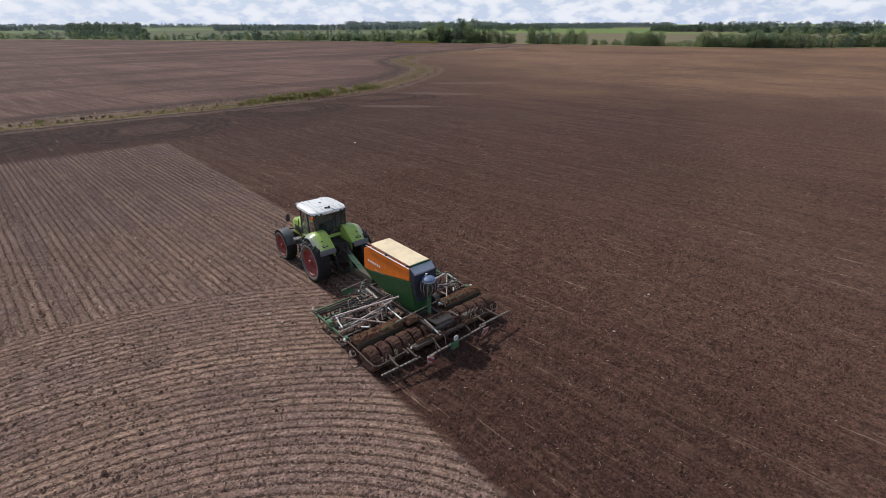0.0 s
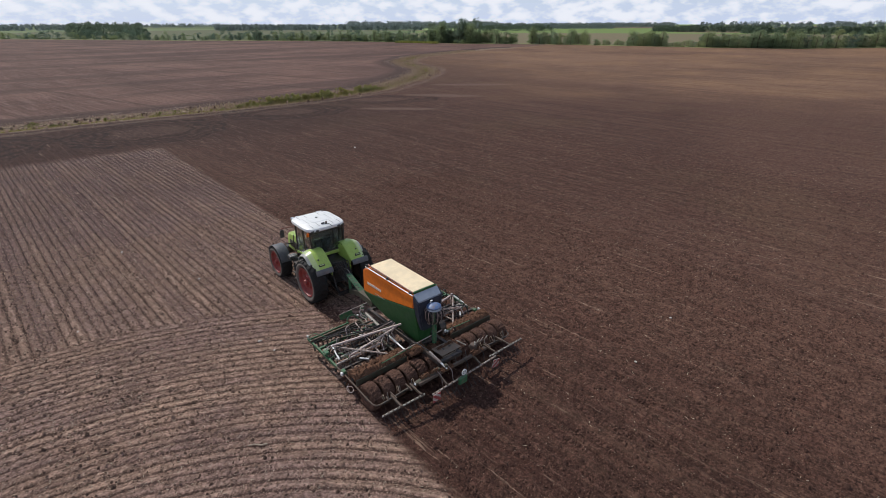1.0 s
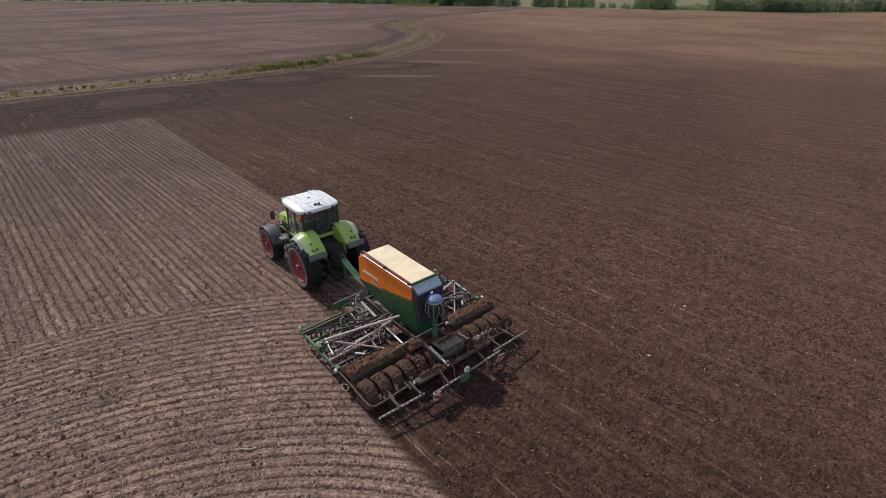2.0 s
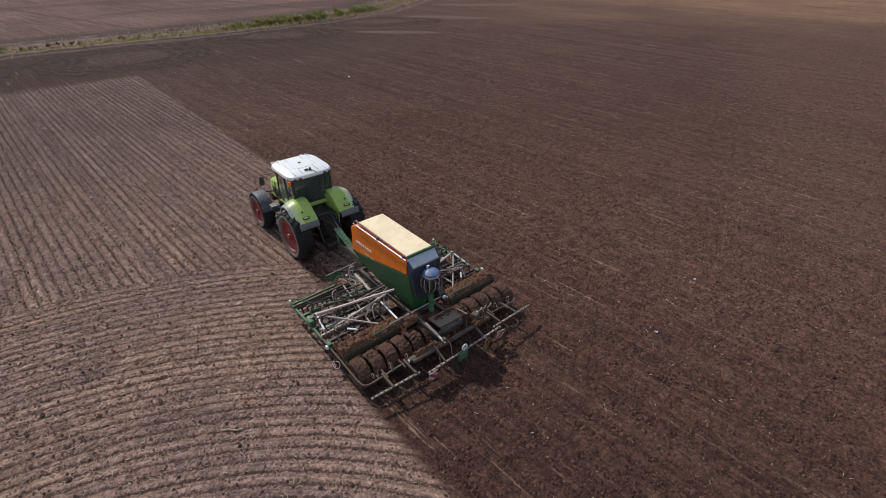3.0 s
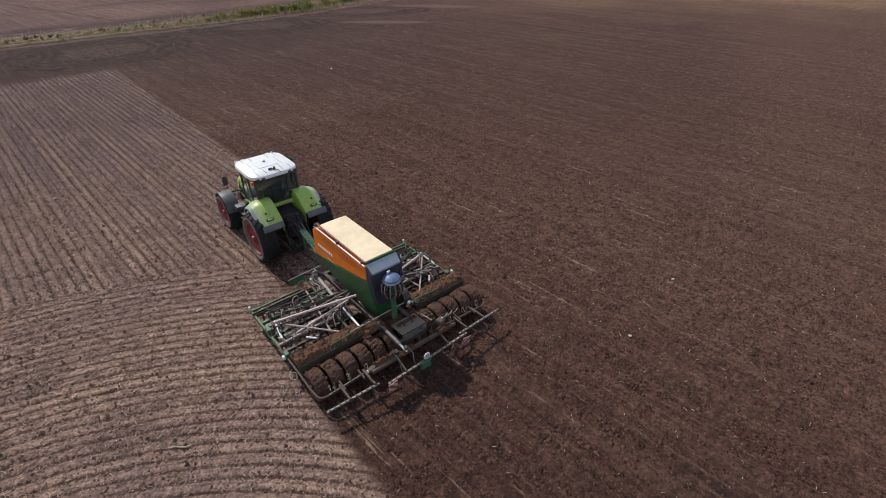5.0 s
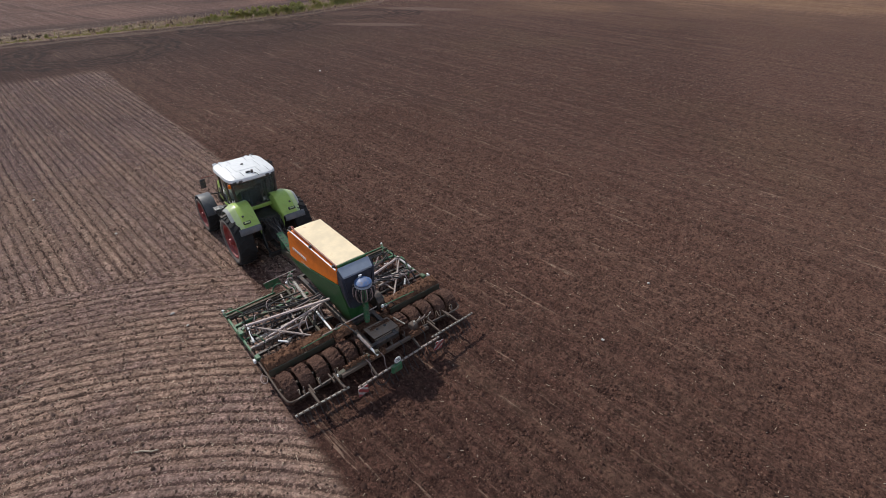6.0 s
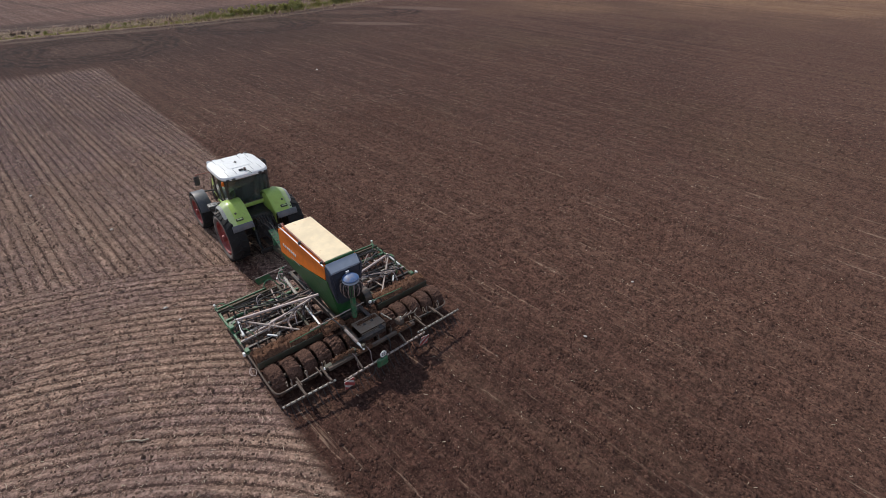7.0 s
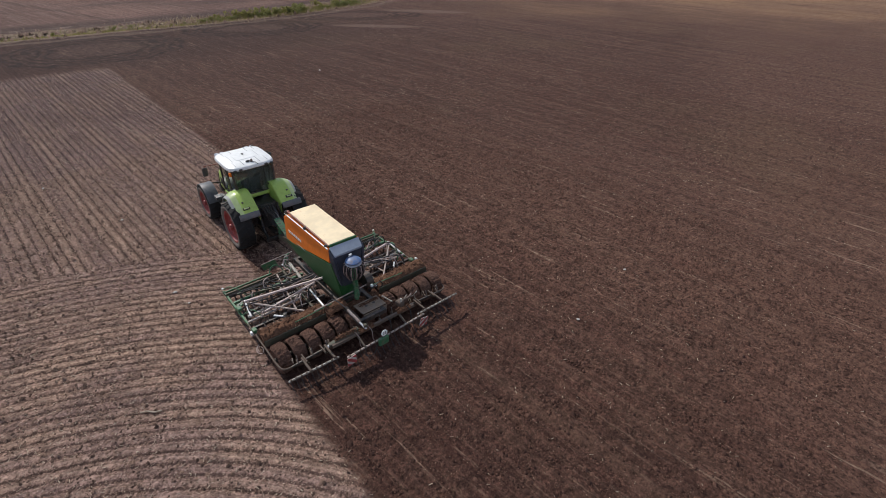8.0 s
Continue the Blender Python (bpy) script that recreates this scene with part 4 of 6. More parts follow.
def wheel(thing_ob, name, x, y, r, w, rim_r, side, count):
    hub = part(name, lathe([(-w * 0.12, 0.05), (-w * 0.12, rim_r * 0.9), (w * 0.12, rim_r * 0.9), (w * 0.12, 0.05)], 28), "black", thing_ob)
    hub.matrix_basis = pose(x, y, r - 0.03)
    tyre = part("tyre", lathe(tyre_profile(r * 0.965, w, rim_r), 48, caps=False), "rubber", hub, "dark worn rubber tyre", smooth=True)
    part("tread", lugs(r * 0.955, w, count, 0.05), "rubber", tyre, "dark rubber tread lugs")
    h, q = w / 2, r * 0.965 - rim_r
    part("sidewall", lathe([(side * h * 0.70, rim_r * 1.0), (side * (h * 0.96 + 0.004), rim_r + q * 0.22), (side * (h + 0.006), rim_r + q * 0.5), (side * (h + 0.004), rim_r + q * 0.66), (side * h * 0.9, rim_r + q * 0.7)], 48, caps=False), "sidewall", tyre, "sidewall grey with dried dust", smooth=True)
    s = side
    rim = part("rim", lathe([(s * w * 0.45, rim_r * 1.02), (s * w * 0.45, rim_r * 0.93), (s * w * 0.30, rim_r * 0.86), (s * w * 0.20, rim_r * 0.55), (s * w * 0.34, rim_r * 0.40), (s * w * 0.34, 0.02)], 40, caps=False), "rim", hub, "dusty dark red steel rim", smooth=False)
    bolts = bmesh.new()
    add(bolts, rod((s * w * 0.33, 0, 0), (s * w * 0.52, 0, 0), rim_r * 0.22, rim_r * 0.17, 18))
    for k in range(10):
        a = k * math.tau / 10
        c = (math.sin(a) * rim_r * 0.31, math.cos(a) * rim_r * 0.31)
        add(bolts, rod((s * w * 0.33, *c), (s * w * 0.38, *c), 0.018, None, 6))
    part("hub_cap", bolts, "rim", rim)
    return hub


def arch(outline, thick, x0, x1, bevel=0.012):
    """A curved plate: an open outline of (y, z), thickened inwards and drawn out in x."""
    pts = [Vector(p) for p in outline]
    inner = []
    for i, p in enumerate(pts):
        d = (pts[min(i + 1, len(pts) - 1)] - pts[max(i - 1, 0)]).normalized()
        inner.append(p + Vector((d.y, -d.x)) * thick)
    return prism([tuple(p) for p in pts] + [tuple(p) for p in inner[::-1]], x0, x1, bevel)


def refine(path, steps=4):
    """The same open path with a smooth curve through its points."""
    pts = [Vector(p) for p in path]
    out = []
    for i in range(len(pts) - 1):
        p0, p1, p2, p3 = pts[max(i - 1, 0)], pts[i], pts[i + 1], pts[min(i + 2, len(pts) - 1)]
        for k in range(steps):
            t = k / steps
            out.append(tuple(0.5 * (2 * p1 + (p2 - p0) * t + (2 * p0 - 5 * p1 + 4 * p2 - p3) * t * t + (3 * p1 - p0 - 3 * p2 + p3) * t ** 3)))
    return out + [tuple(pts[-1])]


def sweep(path, cut, side):
    """Carries a cross-section of (x, height off the path) along a path of (y, z)."""
    pts = [Vector(p) for p in path]
    rings = []
    for i, p in enumerate(pts):
        d = (pts[min(i + 1, len(pts) - 1)] - pts[max(i - 1, 0)]).normalized()
        up = Vector((-d.y, d.x)) * (1 if d.x > 0 else 1)
        if up.y < 0 and abs(d.y) < 0.95:
            up = -up
        elif abs(d.y) >= 0.95:
            up = Vector((math.copysign(1, p.x - 0.3), 0.2)).normalized()
        rings.append([(side * x, p.x + up.x * o, p.y + up.y * o) for x, o in cut])
    return solid(rings)


def round_slab(x0, x1, y0, y1, z0, z1, n=4.0, seg=40, crown=0.0, inset=0.06):
    """A slab with a rounded outline and softened top edge."""
    cx, cy, ax, ay = (x0 + x1) / 2, (y0 + y1) / 2, (x1 - x0) / 2, (y1 - y0) / 2
    rings = []
    for k, z in ((0.94, z0), (1.0, z0 + 0.25 * (z1 - z0)), (1.0, z0 + 0.55 * (z1 - z0)), (0.975, z0 + 0.85 * (z1 - z0)), (1 - inset * 1.4, z1), (0.6, z1 + crown * 0.7), (0.25, z1 + crown)):
        ring = []
        for i in range(seg):
            a = i * math.tau / seg
            c, s = math.cos(a), math.sin(a)
            ring.append((cx + ax * k * math.copysign(abs(c) ** (2 / n), c), cy + ay * k * math.copysign(abs(s) ** (2 / n), s), z))
        rings.append(ring)
    return solid(rings)


def build_tractor():
    t = thing("tractor", (0.06, 5.6, 0.0), "lime green farm tractor, white cab roof, dark red wheels, on soil", "tractor")
    # running gear and body
    body = box((0, 1.45, 0.95), (0.62, 3.6, 0.55), 0.05)
    add(body, box((0, 0.12, 0.98), (1.7, 0.36, 0.40), 0.06)); add(body, box((0, 3.26, 0.72), (1.7, 0.22, 0.26), 0.04))
    add(body, box((0, 0.35, 1.35), (0.9, 1.0, 0.5), 0.06))
    part("chassis", body, "oily", t, "black chassis and axles")
    hood_rings = []
    for y, w, z1, z0 in ((2.05, 0.50, 2.02, 1.15), (2.8, 0.50, 2.0, 1.1), (3.6, 0.47, 1.90, 1.05), (4.05, 0.40, 1.72, 1.0), (4.2, 0.30, 1.45, 1.0)):
        hood_rings.append([(-w, y, z0), (-w, y, z1 - 0.28), (-w * 0.93, y, z1 - 0.1), (-w * 0.7, y, z1), (w * 0.7, y, z1), (w * 0.93, y, z1 - 0.1), (w, y, z1 - 0.28), (w, y, z0)])
    hood = part("hood", solid(hood_rings), "lime", t, "lime green engine hood", smooth=False)
    for s in (-1, 1):
        part("hood_grille", box((s * 0.492, 3.1, 1.42), (0.03, 0.9, 0.34), 0.01), "dark_plastic", hood)
        part("headlamp", box((s * 0.22, 4.19, 1.42), (0.22, 0.06, 0.12), 0.02), "lens", hood)
    part("front_weight", box((0, 4.35, 0.75), (0.8, 0.4, 0.4), 0.05), "dark_plastic", t)
    # wheels
    for s in (-1, 1):
        wheel(t, "rear_wheel", s * 1.14, 0.12, 0.97, 0.64, 0.65, s, 22)
        wheel(t, "front_wheel", s * 1.20, 3.26, 0.77, 0.54, 0.53, s, 18)
    # rear fenders
    top = [(1.02, 1.72), (0.97, 1.87), (0.88, 2.00), (0.75, 2.10), (0.60, 2.17), (0.44, 2.21), (0.28, 2.22), (0.13, 2.195), (0.01, 2.14), (-0.13, 2.045), (-0.28, 1.93), (-0.43, 1.80), (-0.595, 1.655)]
    top = refine(top, 3)
    skirt = [(-0.64, 1.60), (-0.665, 1.54), (-0.675, 1.46)]
    for s in (-1, 1):
        lime_cut = ((0.46, 0.0), (0.93, 0.0), (0.97, -0.006), (1.01, -0.02), (1.01, -0.07), (0.90, -0.05), (0.46, -0.05))
        highlight_cut = ((1.008, -0.018), (1.08, -0.045), (1.20, -0.10), (1.20, -0.145), (1.08, -0.09), (1.008, -0.066))
        lip_cut = ((1.197, -0.104), (1.27, -0.14), (1.31, -0.17), (1.31, -0.205), (1.27, -0.175), (1.197, -0.14))
        fender = part("rear_fender", sweep(top, lime_cut, s), "lime", t, "lime green rear fender")
        # strip of paler colour where the glossy fender catches the sun
        part("fender_edge_highlight", sweep(top, highlight_cut, s), "trim", fender, "outer edge of the fender, sun glare put into its pale colour")
        part("fender_extension", sweep(top, lip_cut, s), "lip", fender, "grey plastic fender lip")
        s0, s1 = sorted((s * 0.47, s * 1.24))
        part("fender_skirt", arch([(-0.59, 1.67)] + skirt, 0.04, s0, s1), "skirt", fender, "grey lower fender edge")
        part("tail_lamp", box((s * 0.86, -0.455, 1.80), (0.27, 0.11, 0.035), 0.016, (40, 0, 0)), "black", fender, "dark tail lamp")
        part("lamp_lens", box((s * 0.86, -0.462, 1.812), (0.19, 0.05, 0.030), 0.010, (40, 0, 0)), "trim", fender)
        part("lamp_bezel", box((s * 0.90, -0.25, 1.975), (0.07, 0.07, 0.035), 0.01, (40, 0, 0)), "dark_plastic", fender)
        part("inner_fender", prism([(0.9, 1.2), (0.9, 1.86), (0.3, 2.17), (0.0, 2.1), (-0.55, 1.64), (-0.5, 1.2)], *sorted((s * 0.44, s * 0.46))), "lime", t)
    # front mudguards
    fg = [(0.80 * math.cos(a), 0.80 * math.sin(a)) for a in [radians(k) for k in range(15, 166, 5)]]
    for s in (-1, 1):
        g = part("front_mudguard", arch([(y + 3.26, z + 0.77) for y, z in fg[::-1]][::-1], -0.03, *sorted((s * 0.96, s * 1.45))), "mudguard", t, "grey plastic front mudguard")
        part("mudguard_bracket", beam((s * 0.5, 3.26, 1.45), (s * 0.95, 3.26, 1.53), 0.06, 0.05), "black", g)
    # cab
    cab = part("cab", box((0, 1.28, 1.48), (1.55, 1.55, 0.22), 0.04), "dark_plastic", t, "dark cab floor and frame")
    corners = {"rear": (0.50, 0.55), "mid": (1.25, 1.22), "front": (2.12, 1.92)}
    for s in (-1, 1):
        for lo, hi in corners.values():
            part("pillar", beam((s * 0.74, lo, 1.50), (s * 0.80, hi, 2.95), 0.07, 0.08, 0.015), "black", cab)
        part("sill", beam((s * 0.76, 0.5, 1.62), (s * 0.76, 2.1, 1.55), 0.06, 0.10), "lime", cab)
        pane = bmesh.new()
        vs = [pane.verts.new(p) for p in ((s * 0.765, 0.56, 1.68), (s * 0.765, 2.05, 1.60), (s * 0.80, 1.90, 2.92), (s * 0.80, 0.58, 2.92))]
        pane.faces.new(vs)
        bmesh.ops.solidify(pane, geom=pane.faces[:], thickness=0.008)
        part("side_window", pane, "glass", cab, "tinted side window")
    for y0, y1, z0, nm in ((0.50, 0.55, 1.87, "rear_window"), (2.12, 1.92, 1.75, "windscreen")):
        pane = bmesh.new()
        vs = [pane.verts.new(p) for p in ((-0.71, y0, z0), (0.71, y0, z0), (0.76, y1, 2.92), (-0.76, y1, 2.92))]
        pane.faces.new(vs)
        bmesh.ops.solidify(pane, geom=pane.faces[:], thickness=0.008)
        part(nm, pane, "glass", cab, "tinted curved window glass")
    part("rear_panel", box((0, 0.44, 1.80), (1.42, 0.10, 0.15), 0.03), "lime", cab, "lime green panel under the rear window")
    part("window_frame", beam((-0.72, 0.47, 1.88), (0.72, 0.47, 1.88), 0.05, 0.05, 0.01), "black", cab)
    part("window_frame", beam((-0.76, 0.53, 2.88), (0.76, 0.53, 2.88), 0.05, 0.05, 0.01), "black", cab)
    for s in (-1, 1):
        gusset = solid([[(s * 0.74, y, 1.88), (s * 0.28, y, 1.88), (s * 0.46, y, 1.935), (s * 0.60, y, 2.03), (s * 0.69, y, 2.18), (s * 0.735, y, 2.40)] for y in (0.488, 0.462)])
        part("window_corner", gusset, "black", cab, "rounded black lower corner of the rear window")
        part("rear_panel_corner", solid([[(s * 0.73, y, 1.86), (s * 0.34, y, 1.86), (s * 0.52, y, 1.92), (s * 0.64, y, 2.02), (s * 0.72, y, 2.20)] for y in (0.456, 0.43)]), "lime", cab)
    part("wiper_motor", box((-0.05, 0.47, 1.96), (0.14, 0.06, 0.08), 0.015), "black", cab)
    part("monitor", box((0.36, 1.55, 2.25), (0.24, 0.05, 0.18), 0.015), "dark_plastic", cab)
    part("wiper", rod((-0.05, 0.475, 2.0), (0.30, 0.48, 2.45), 0.012, None, 6), "black", cab)
    seat = box((0, 1.0, 1.85), (0.50, 0.5, 0.14), 0.05)
    add(seat, box((0, 0.76, 2.2), (0.48, 0.14, 0.62), 0.05)); add(seat, box((0, 1.0, 1.68), (0.3, 0.3, 0.24), 0.03))
    part("seat", seat, "seat", cab, "dark cloth seat")
    wheel_bm = lathe([(-0.012, 0.17), (-0.012, 0.20), (0.012, 0.20), (0.012, 0.17)], 20)
    bmesh.ops.rotate(wheel_bm, cent=(0, 0, 0), matrix=Matrix.Rotation(radians(60), 3, "Y"), verts=wheel_bm.verts)
    bmesh.ops.rotate(wheel_bm, cent=(0, 0, 0), matrix=Matrix.Rotation(radians(-90), 3, "Z"), verts=wheel_bm.verts)
    part("steering_wheel", shift(wheel_bm, 0, 1.55, 2.18), "black", cab)
    part("dashboard", box((0, 1.80, 1.9), (0.6, 0.25, 0.5), 0.05), "dark_plastic", cab)
    roof = part("roof", round_slab(-0.93, 0.93, 0.36, 2.36, 2.92, 3.10, 5.0, 48, 0.05), "white", t, "white cab roof with hatch lines", smooth=False)
    part("roof_hatch", round_slab(-0.42, 0.42, 0.95, 1.70, 3.095, 3.155, 8.0, 32, 0.01, 0.03), "white", roof)
    for x, z in ((-0.62, 3.128), (-0.31, 3.146), (0.31, 3.146), (0.62, 3.128)):
        for y in (0.68, 1.98):
            part("roof_seam", box((x, y, z - 0.004), (0.016, 0.44, 0.018), 0.003), "seam", roof)
    for x in (-0.56, 0.50):
        part("roof_seam", box((x, 1.33, 3.134), (0.014, 0.74, 0.018), 0.003), "seam", roof)
    part("roof_seam", box((0, 1.78, 3.130), (0.95, 0.014, 0.020), 0.003), "seam", roof)
    part("hatch_gap", box((0, 0.93, 3.128), (0.9, 0.018, 0.02), 0.004), "dark_plastic", roof)
    ant = rod((0.05, 0.62, 3.10), (0.05, 0.62, 3.22), 0.05, 0.04, 10)
    add(ant, box((-0.08, 0.66, 3.16), (0.16, 0.07, 0.06), 0.015)); add(ant, hose([(0.05, 0.62, 3.14), (0.12, 0.45, 3.14), (0.2, 0.36, 3.06)], 0.012))
    part("aerial", ant, "dark_plastic", roof, "dark aerial and cable")
    add_star = box((0.0, 1.42, 3.19), (0.10, 0.03, 0.03), 0.006)
    add(add_star, box((0.0, 1.42, 3.19), (0.03, 0.10, 0.03), 0.006))
    part("hatch_handle", add_star, "dark_plastic", roof)
    for x in (-0.72, -0.5, 0.5, 0.72):
        part("work_lamp", box((x, 2.36, 3.04), (0.16, 0.06, 0.10), 0.02), "lens", roof)
        part("rear_lamp", box((x, 0.37, 2.99), (0.14, 0.05, 0.08), 0.02), "dark_plastic", roof)
    lamp = rod((-0.82, 0.40, 2.72), (-0.82, 0.40, 2.86), 0.05, 0.045, 12)
    part("beacon", shift(lamp, -0.06, 0.12, 0.06), "amber", t, "amber beacon light")
    part("marker_lamp", box((-0.88, 0.62, 2.80), (0.06, 0.06, 0.12), 0.015), "amber", t)
    for s in (-1, 1):
        arm = rod((s * 0.80, 2.0, 2.80), (s * 1.32, 2.22, 2.74), 0.02, None, 8)
        add(arm, rod((s * 1.32, 2.22, 2.76), (s * 1.32, 2.22, 2.45), 0.018, None, 8))
        m = part("mirror_arm", arm, "brown_rail" if s < 0 else "black", t)
        part("mirror", box((s * 1.34, 2.20, 2.50), (0.20, 0.07, 0.36), 0.03), "dark_plastic", m, "dark mirror housing")
    pipe = rod((0.74, 2.35, 1.4), (0.74, 2.35, 2.95), 0.075, None, 14)
    add(pipe, rod((0.74, 2.35, 2.95), (0.74, 2.28, 3.12), 0.05, None, 12))
    part("exhaust", pipe, "black", t)
    # steps, tank, battery box
    part("fuel_tank", box((-0.78, 1.55, 0.95), (0.46, 1.15, 0.62), 0.07, seg=2), "dark_plastic", t, "dark plastic fuel tank")
    part("fuel_tank", box((0.78, 1.55, 0.95), (0.46, 1.15, 0.62), 0.07, seg=2), "dark_plastic", t)
    st = bmesh.new()
    for k in range(4):
        add(st, box((-1.08, 1.65, 0.42 + 0.28 * k), (0.26, 0.52, 0.035), 0.008))
    for y in (1.38, 1.92):
        add(st, box((-1.10, y, 0.88), (0.05, 0.03, 1.0), 0.008))
    part("steps", st, "black", t)
    part("tool_box", box((-1.08, 2.02, 1.39), (0.36, 0.34, 0.16), 0.05, seg=2), "patchy", t, "dark box with dried pale splashes")
    part("handrail", hose([(-0.86, 2.0, 1.5), (-0.92, 2.08, 1.9), (-0.9, 2.02, 2.4)], 0.018), "black", t)
    # rear linkage
    for s in (-1, 1):
        part("lower_link", beam((s * 0.36, -0.15, 0.66), (s * 0.48, -1.15, 0.62), 0.07, 0.11, 0.015), "oily", t)
        part("lift_rod", rod((s * 0.40, -0.35, 1.38), (s * 0.44, -0.75, 0.70), 0.035, None, 10), "oily", t)
        part("lift_arm", beam((s * 0.30, 0.0, 1.45), (s * 0.41, -0.38, 1.38), 0.09, 0.10, 0.02), "oily", t)
        part("lift_cylinder", rod((s * 0.25, -0.15, 0.85), (s * 0.32, -0.25, 1.35), 0.05, None, 12), "oily", t)
    part("top_link", rod((0, -0.2, 1.25), (0.02, -0.62, 1.05), 0.035, None, 10), "black", t)
    hyd = box((0.0, -0.20, 1.45), (0.5, 0.12, 0.30), 0.03)
    for i in range(6):
        add(hyd, rod((-0.2 + 0.08 * i, -0.26, 1.42), (-0.2 + 0.08 * i, -0.34, 1.40), 0.022, None, 8))
    part("hydraulic_block", hyd, "black", t)
    rnd = random.Random(5)
    for i in range(11):
        x = -0.25 + 0.05 * i + rnd.uniform(-0.035, 0.035)
        part("hydraulic_hose", hose([(x, -0.34, 1.40), (x * 0.8, -0.55, 1.48 + rnd.uniform(-0.1, 0.1)), (x * 0.4 + 0.05, -0.95, 1.32 + rnd.uniform(-0.16, 0.10)), (x * 0.3, -1.35, 1.22)], rnd.uniform(0.012, 0.02)), ("hose_dark", "oily", "hose_dark", "steel")[i % 4], t)
    part("drawbar", box((0, -0.35, 0.5), (0.16, 0.7, 0.10), 0.02), "black", t)
    part("rear_housing", box((0, -0.08, 1.16), (0.84, 0.30, 0.86), 0.05), "oily", t, "black oily rear axle housing")
    for i in range(14):
        x, z = rnd.uniform(-0.38, 0.38), rnd.uniform(0.95, 1.62)
        part("valve", box((x, -0.27, z), (rnd.uniform(0.06, 0.13), rnd.uniform(0.08, 0.16), rnd.uniform(0.05, 0.12)), 0.012, (rnd.uniform(-20, 20), 0, 0)), ("oily", "hose_dark", "oily")[i % 3] if i % 5 else "steel", t)
    for i in range(7):
        x = -0.36 + 0.12 * i
        part("hydraulic_hose", hose([(x, -0.32, 1.58), (x * 0.9, -0.52, 1.70 + rnd.uniform(-0.06, 0.06)), (x * 0.7, -0.66, 1.50), (x * 0.5, -0.72, 1.12), (x * 0.3, -1.10, 1.02)], 0.019), "hose_dark", t)
    return t


tractor = build_tractor()


# ---------------------------------------------------------------- seed drill
def build_hopper(d):
    """Orange and green seed hopper: lid at 2.98 m, tapering downwards."""
    # orange band
    o = solid([[(-0.50, y, zt), (0.50, y, zt), (w, y, zl), (-w, y, zl)] for y, zt, zl, w in ((2.30, 2.62, 1.74, 0.53), (1.80, 2.83, 1.80, 0.545), (-0.86, 2.90, 2.40, 0.56))])
    bmesh.ops.bevel(o, geom=o.edges[:], offset=0.02, segments=2, affect="EDGES")
    hop = part("hopper", o, "orange", d, "orange painted seed hopper")
    g = solid([[(-w0, y, z0), (w0, y, z0), (w1, y, z1), (-w1, y, z1)] for y, z0, w0, z1, w1 in ((2.29, 1.742, 0.532, 1.66, 0.52), (1.90, 1.785, 0.545, 1.35, 0.45), (1.50, 1.853, 0.549, 1.20, 0.40), (1.0, 1.965, 0.552, 1.02, 0.34), (0.2, 2.144, 0.556, 0.84, 0.26), (-0.40, 2.28, 0.559, 0.54, 0.21))]
              + [[(-0.562, -0.95, 2.40), (0.562, -0.95, 2.40), (0.11, -0.68, 0.42), (-0.11, -0.68, 0.42)]])
    bmesh.ops.bevel(g, geom=g.edges[:], offset=0.012, segments=1, affect="EDGES")
    part("lower_hopper", g, "green", hop, "dark green lower hopper")
    # lid with a slight crown
    rings = []
    for i in range(9):
        y = 1.80 - i * (2.55 / 8)
        sag = 0.006 * math.sin(i * 2.1)
        rings.append([(-0.45, y, 2.86), (-0.45, y, 2.955), (-0.22, y, 2.962 + sag), (0.0, y, 2.966 + sag), (0.22, y, 2.962 + sag), (0.45, y, 2.955), (0.45, y, 2.86)])
    part("lid", solid(rings), "tarp", hop, "cream tarpaulin lid")
    rail = rod((-0.475, 1.95, 2.93), (-0.475, -0.80, 2.95), 0.024, None, 8)
    part("lid_rail", rail, "brown_rail", hop, "red brown edge rail")
    rail = rod((-0.545, 2.02, 2.85), (-0.555, -0.86, 2.90), 0.020, None, 8)
    part("hand_rail", rail, "signwhite", hop, "pale side rail")
    for y in (1.95, 0.62, -0.70):
        part("lid_clamp", box((-0.52, y, 2.92), (0.10, 0.06, 0.10), 0.015), "dark_plastic", hop)
    part("front_bracket", box((-0.42, 2.02, 2.86), (0.10, 0.12, 0.10), 0.02), "brown_rail", hop)
    part("lid_end", box((0, -0.80, 2.92), (0.94, 0.05, 0.09), 0.012), "green", hop)
    # rear hood
    grey = solid([[(-0.50, -0.84, 2.92), (0.50, -0.84, 2.92), (0.50, -0.84, 2.62), (-0.50, -0.84, 2.62)], [(-0.47, -1.09, 2.72), (0.47, -1.09, 2.72), (0.47, -1.06, 2.64), (-0.47, -1.06, 2.64)]])
    bmesh.ops.bevel(grey, geom=grey.edges[:], offset=0.012, segments=1, affect="EDGES")
    part("rear_hood", grey, "grey_panel", hop, "grey sloping rear hood")
    for s in (-1, 1):
        side = solid([[(s * k, -0.88, 2.86), (s * (k - 0.01), -1.09, 2.67), (s * (k - 0.10), -1.08, 1.95), (s * (k - 0.20), -1.04, 1.55), (s * (k - 0.18), -0.96, 1.60), (s * k, -0.90, 2.40)] for k in (0.545, 0.47)])
        part("rear_cheek", side, "navy_panel", hop, "dark navy side of the rear hood")
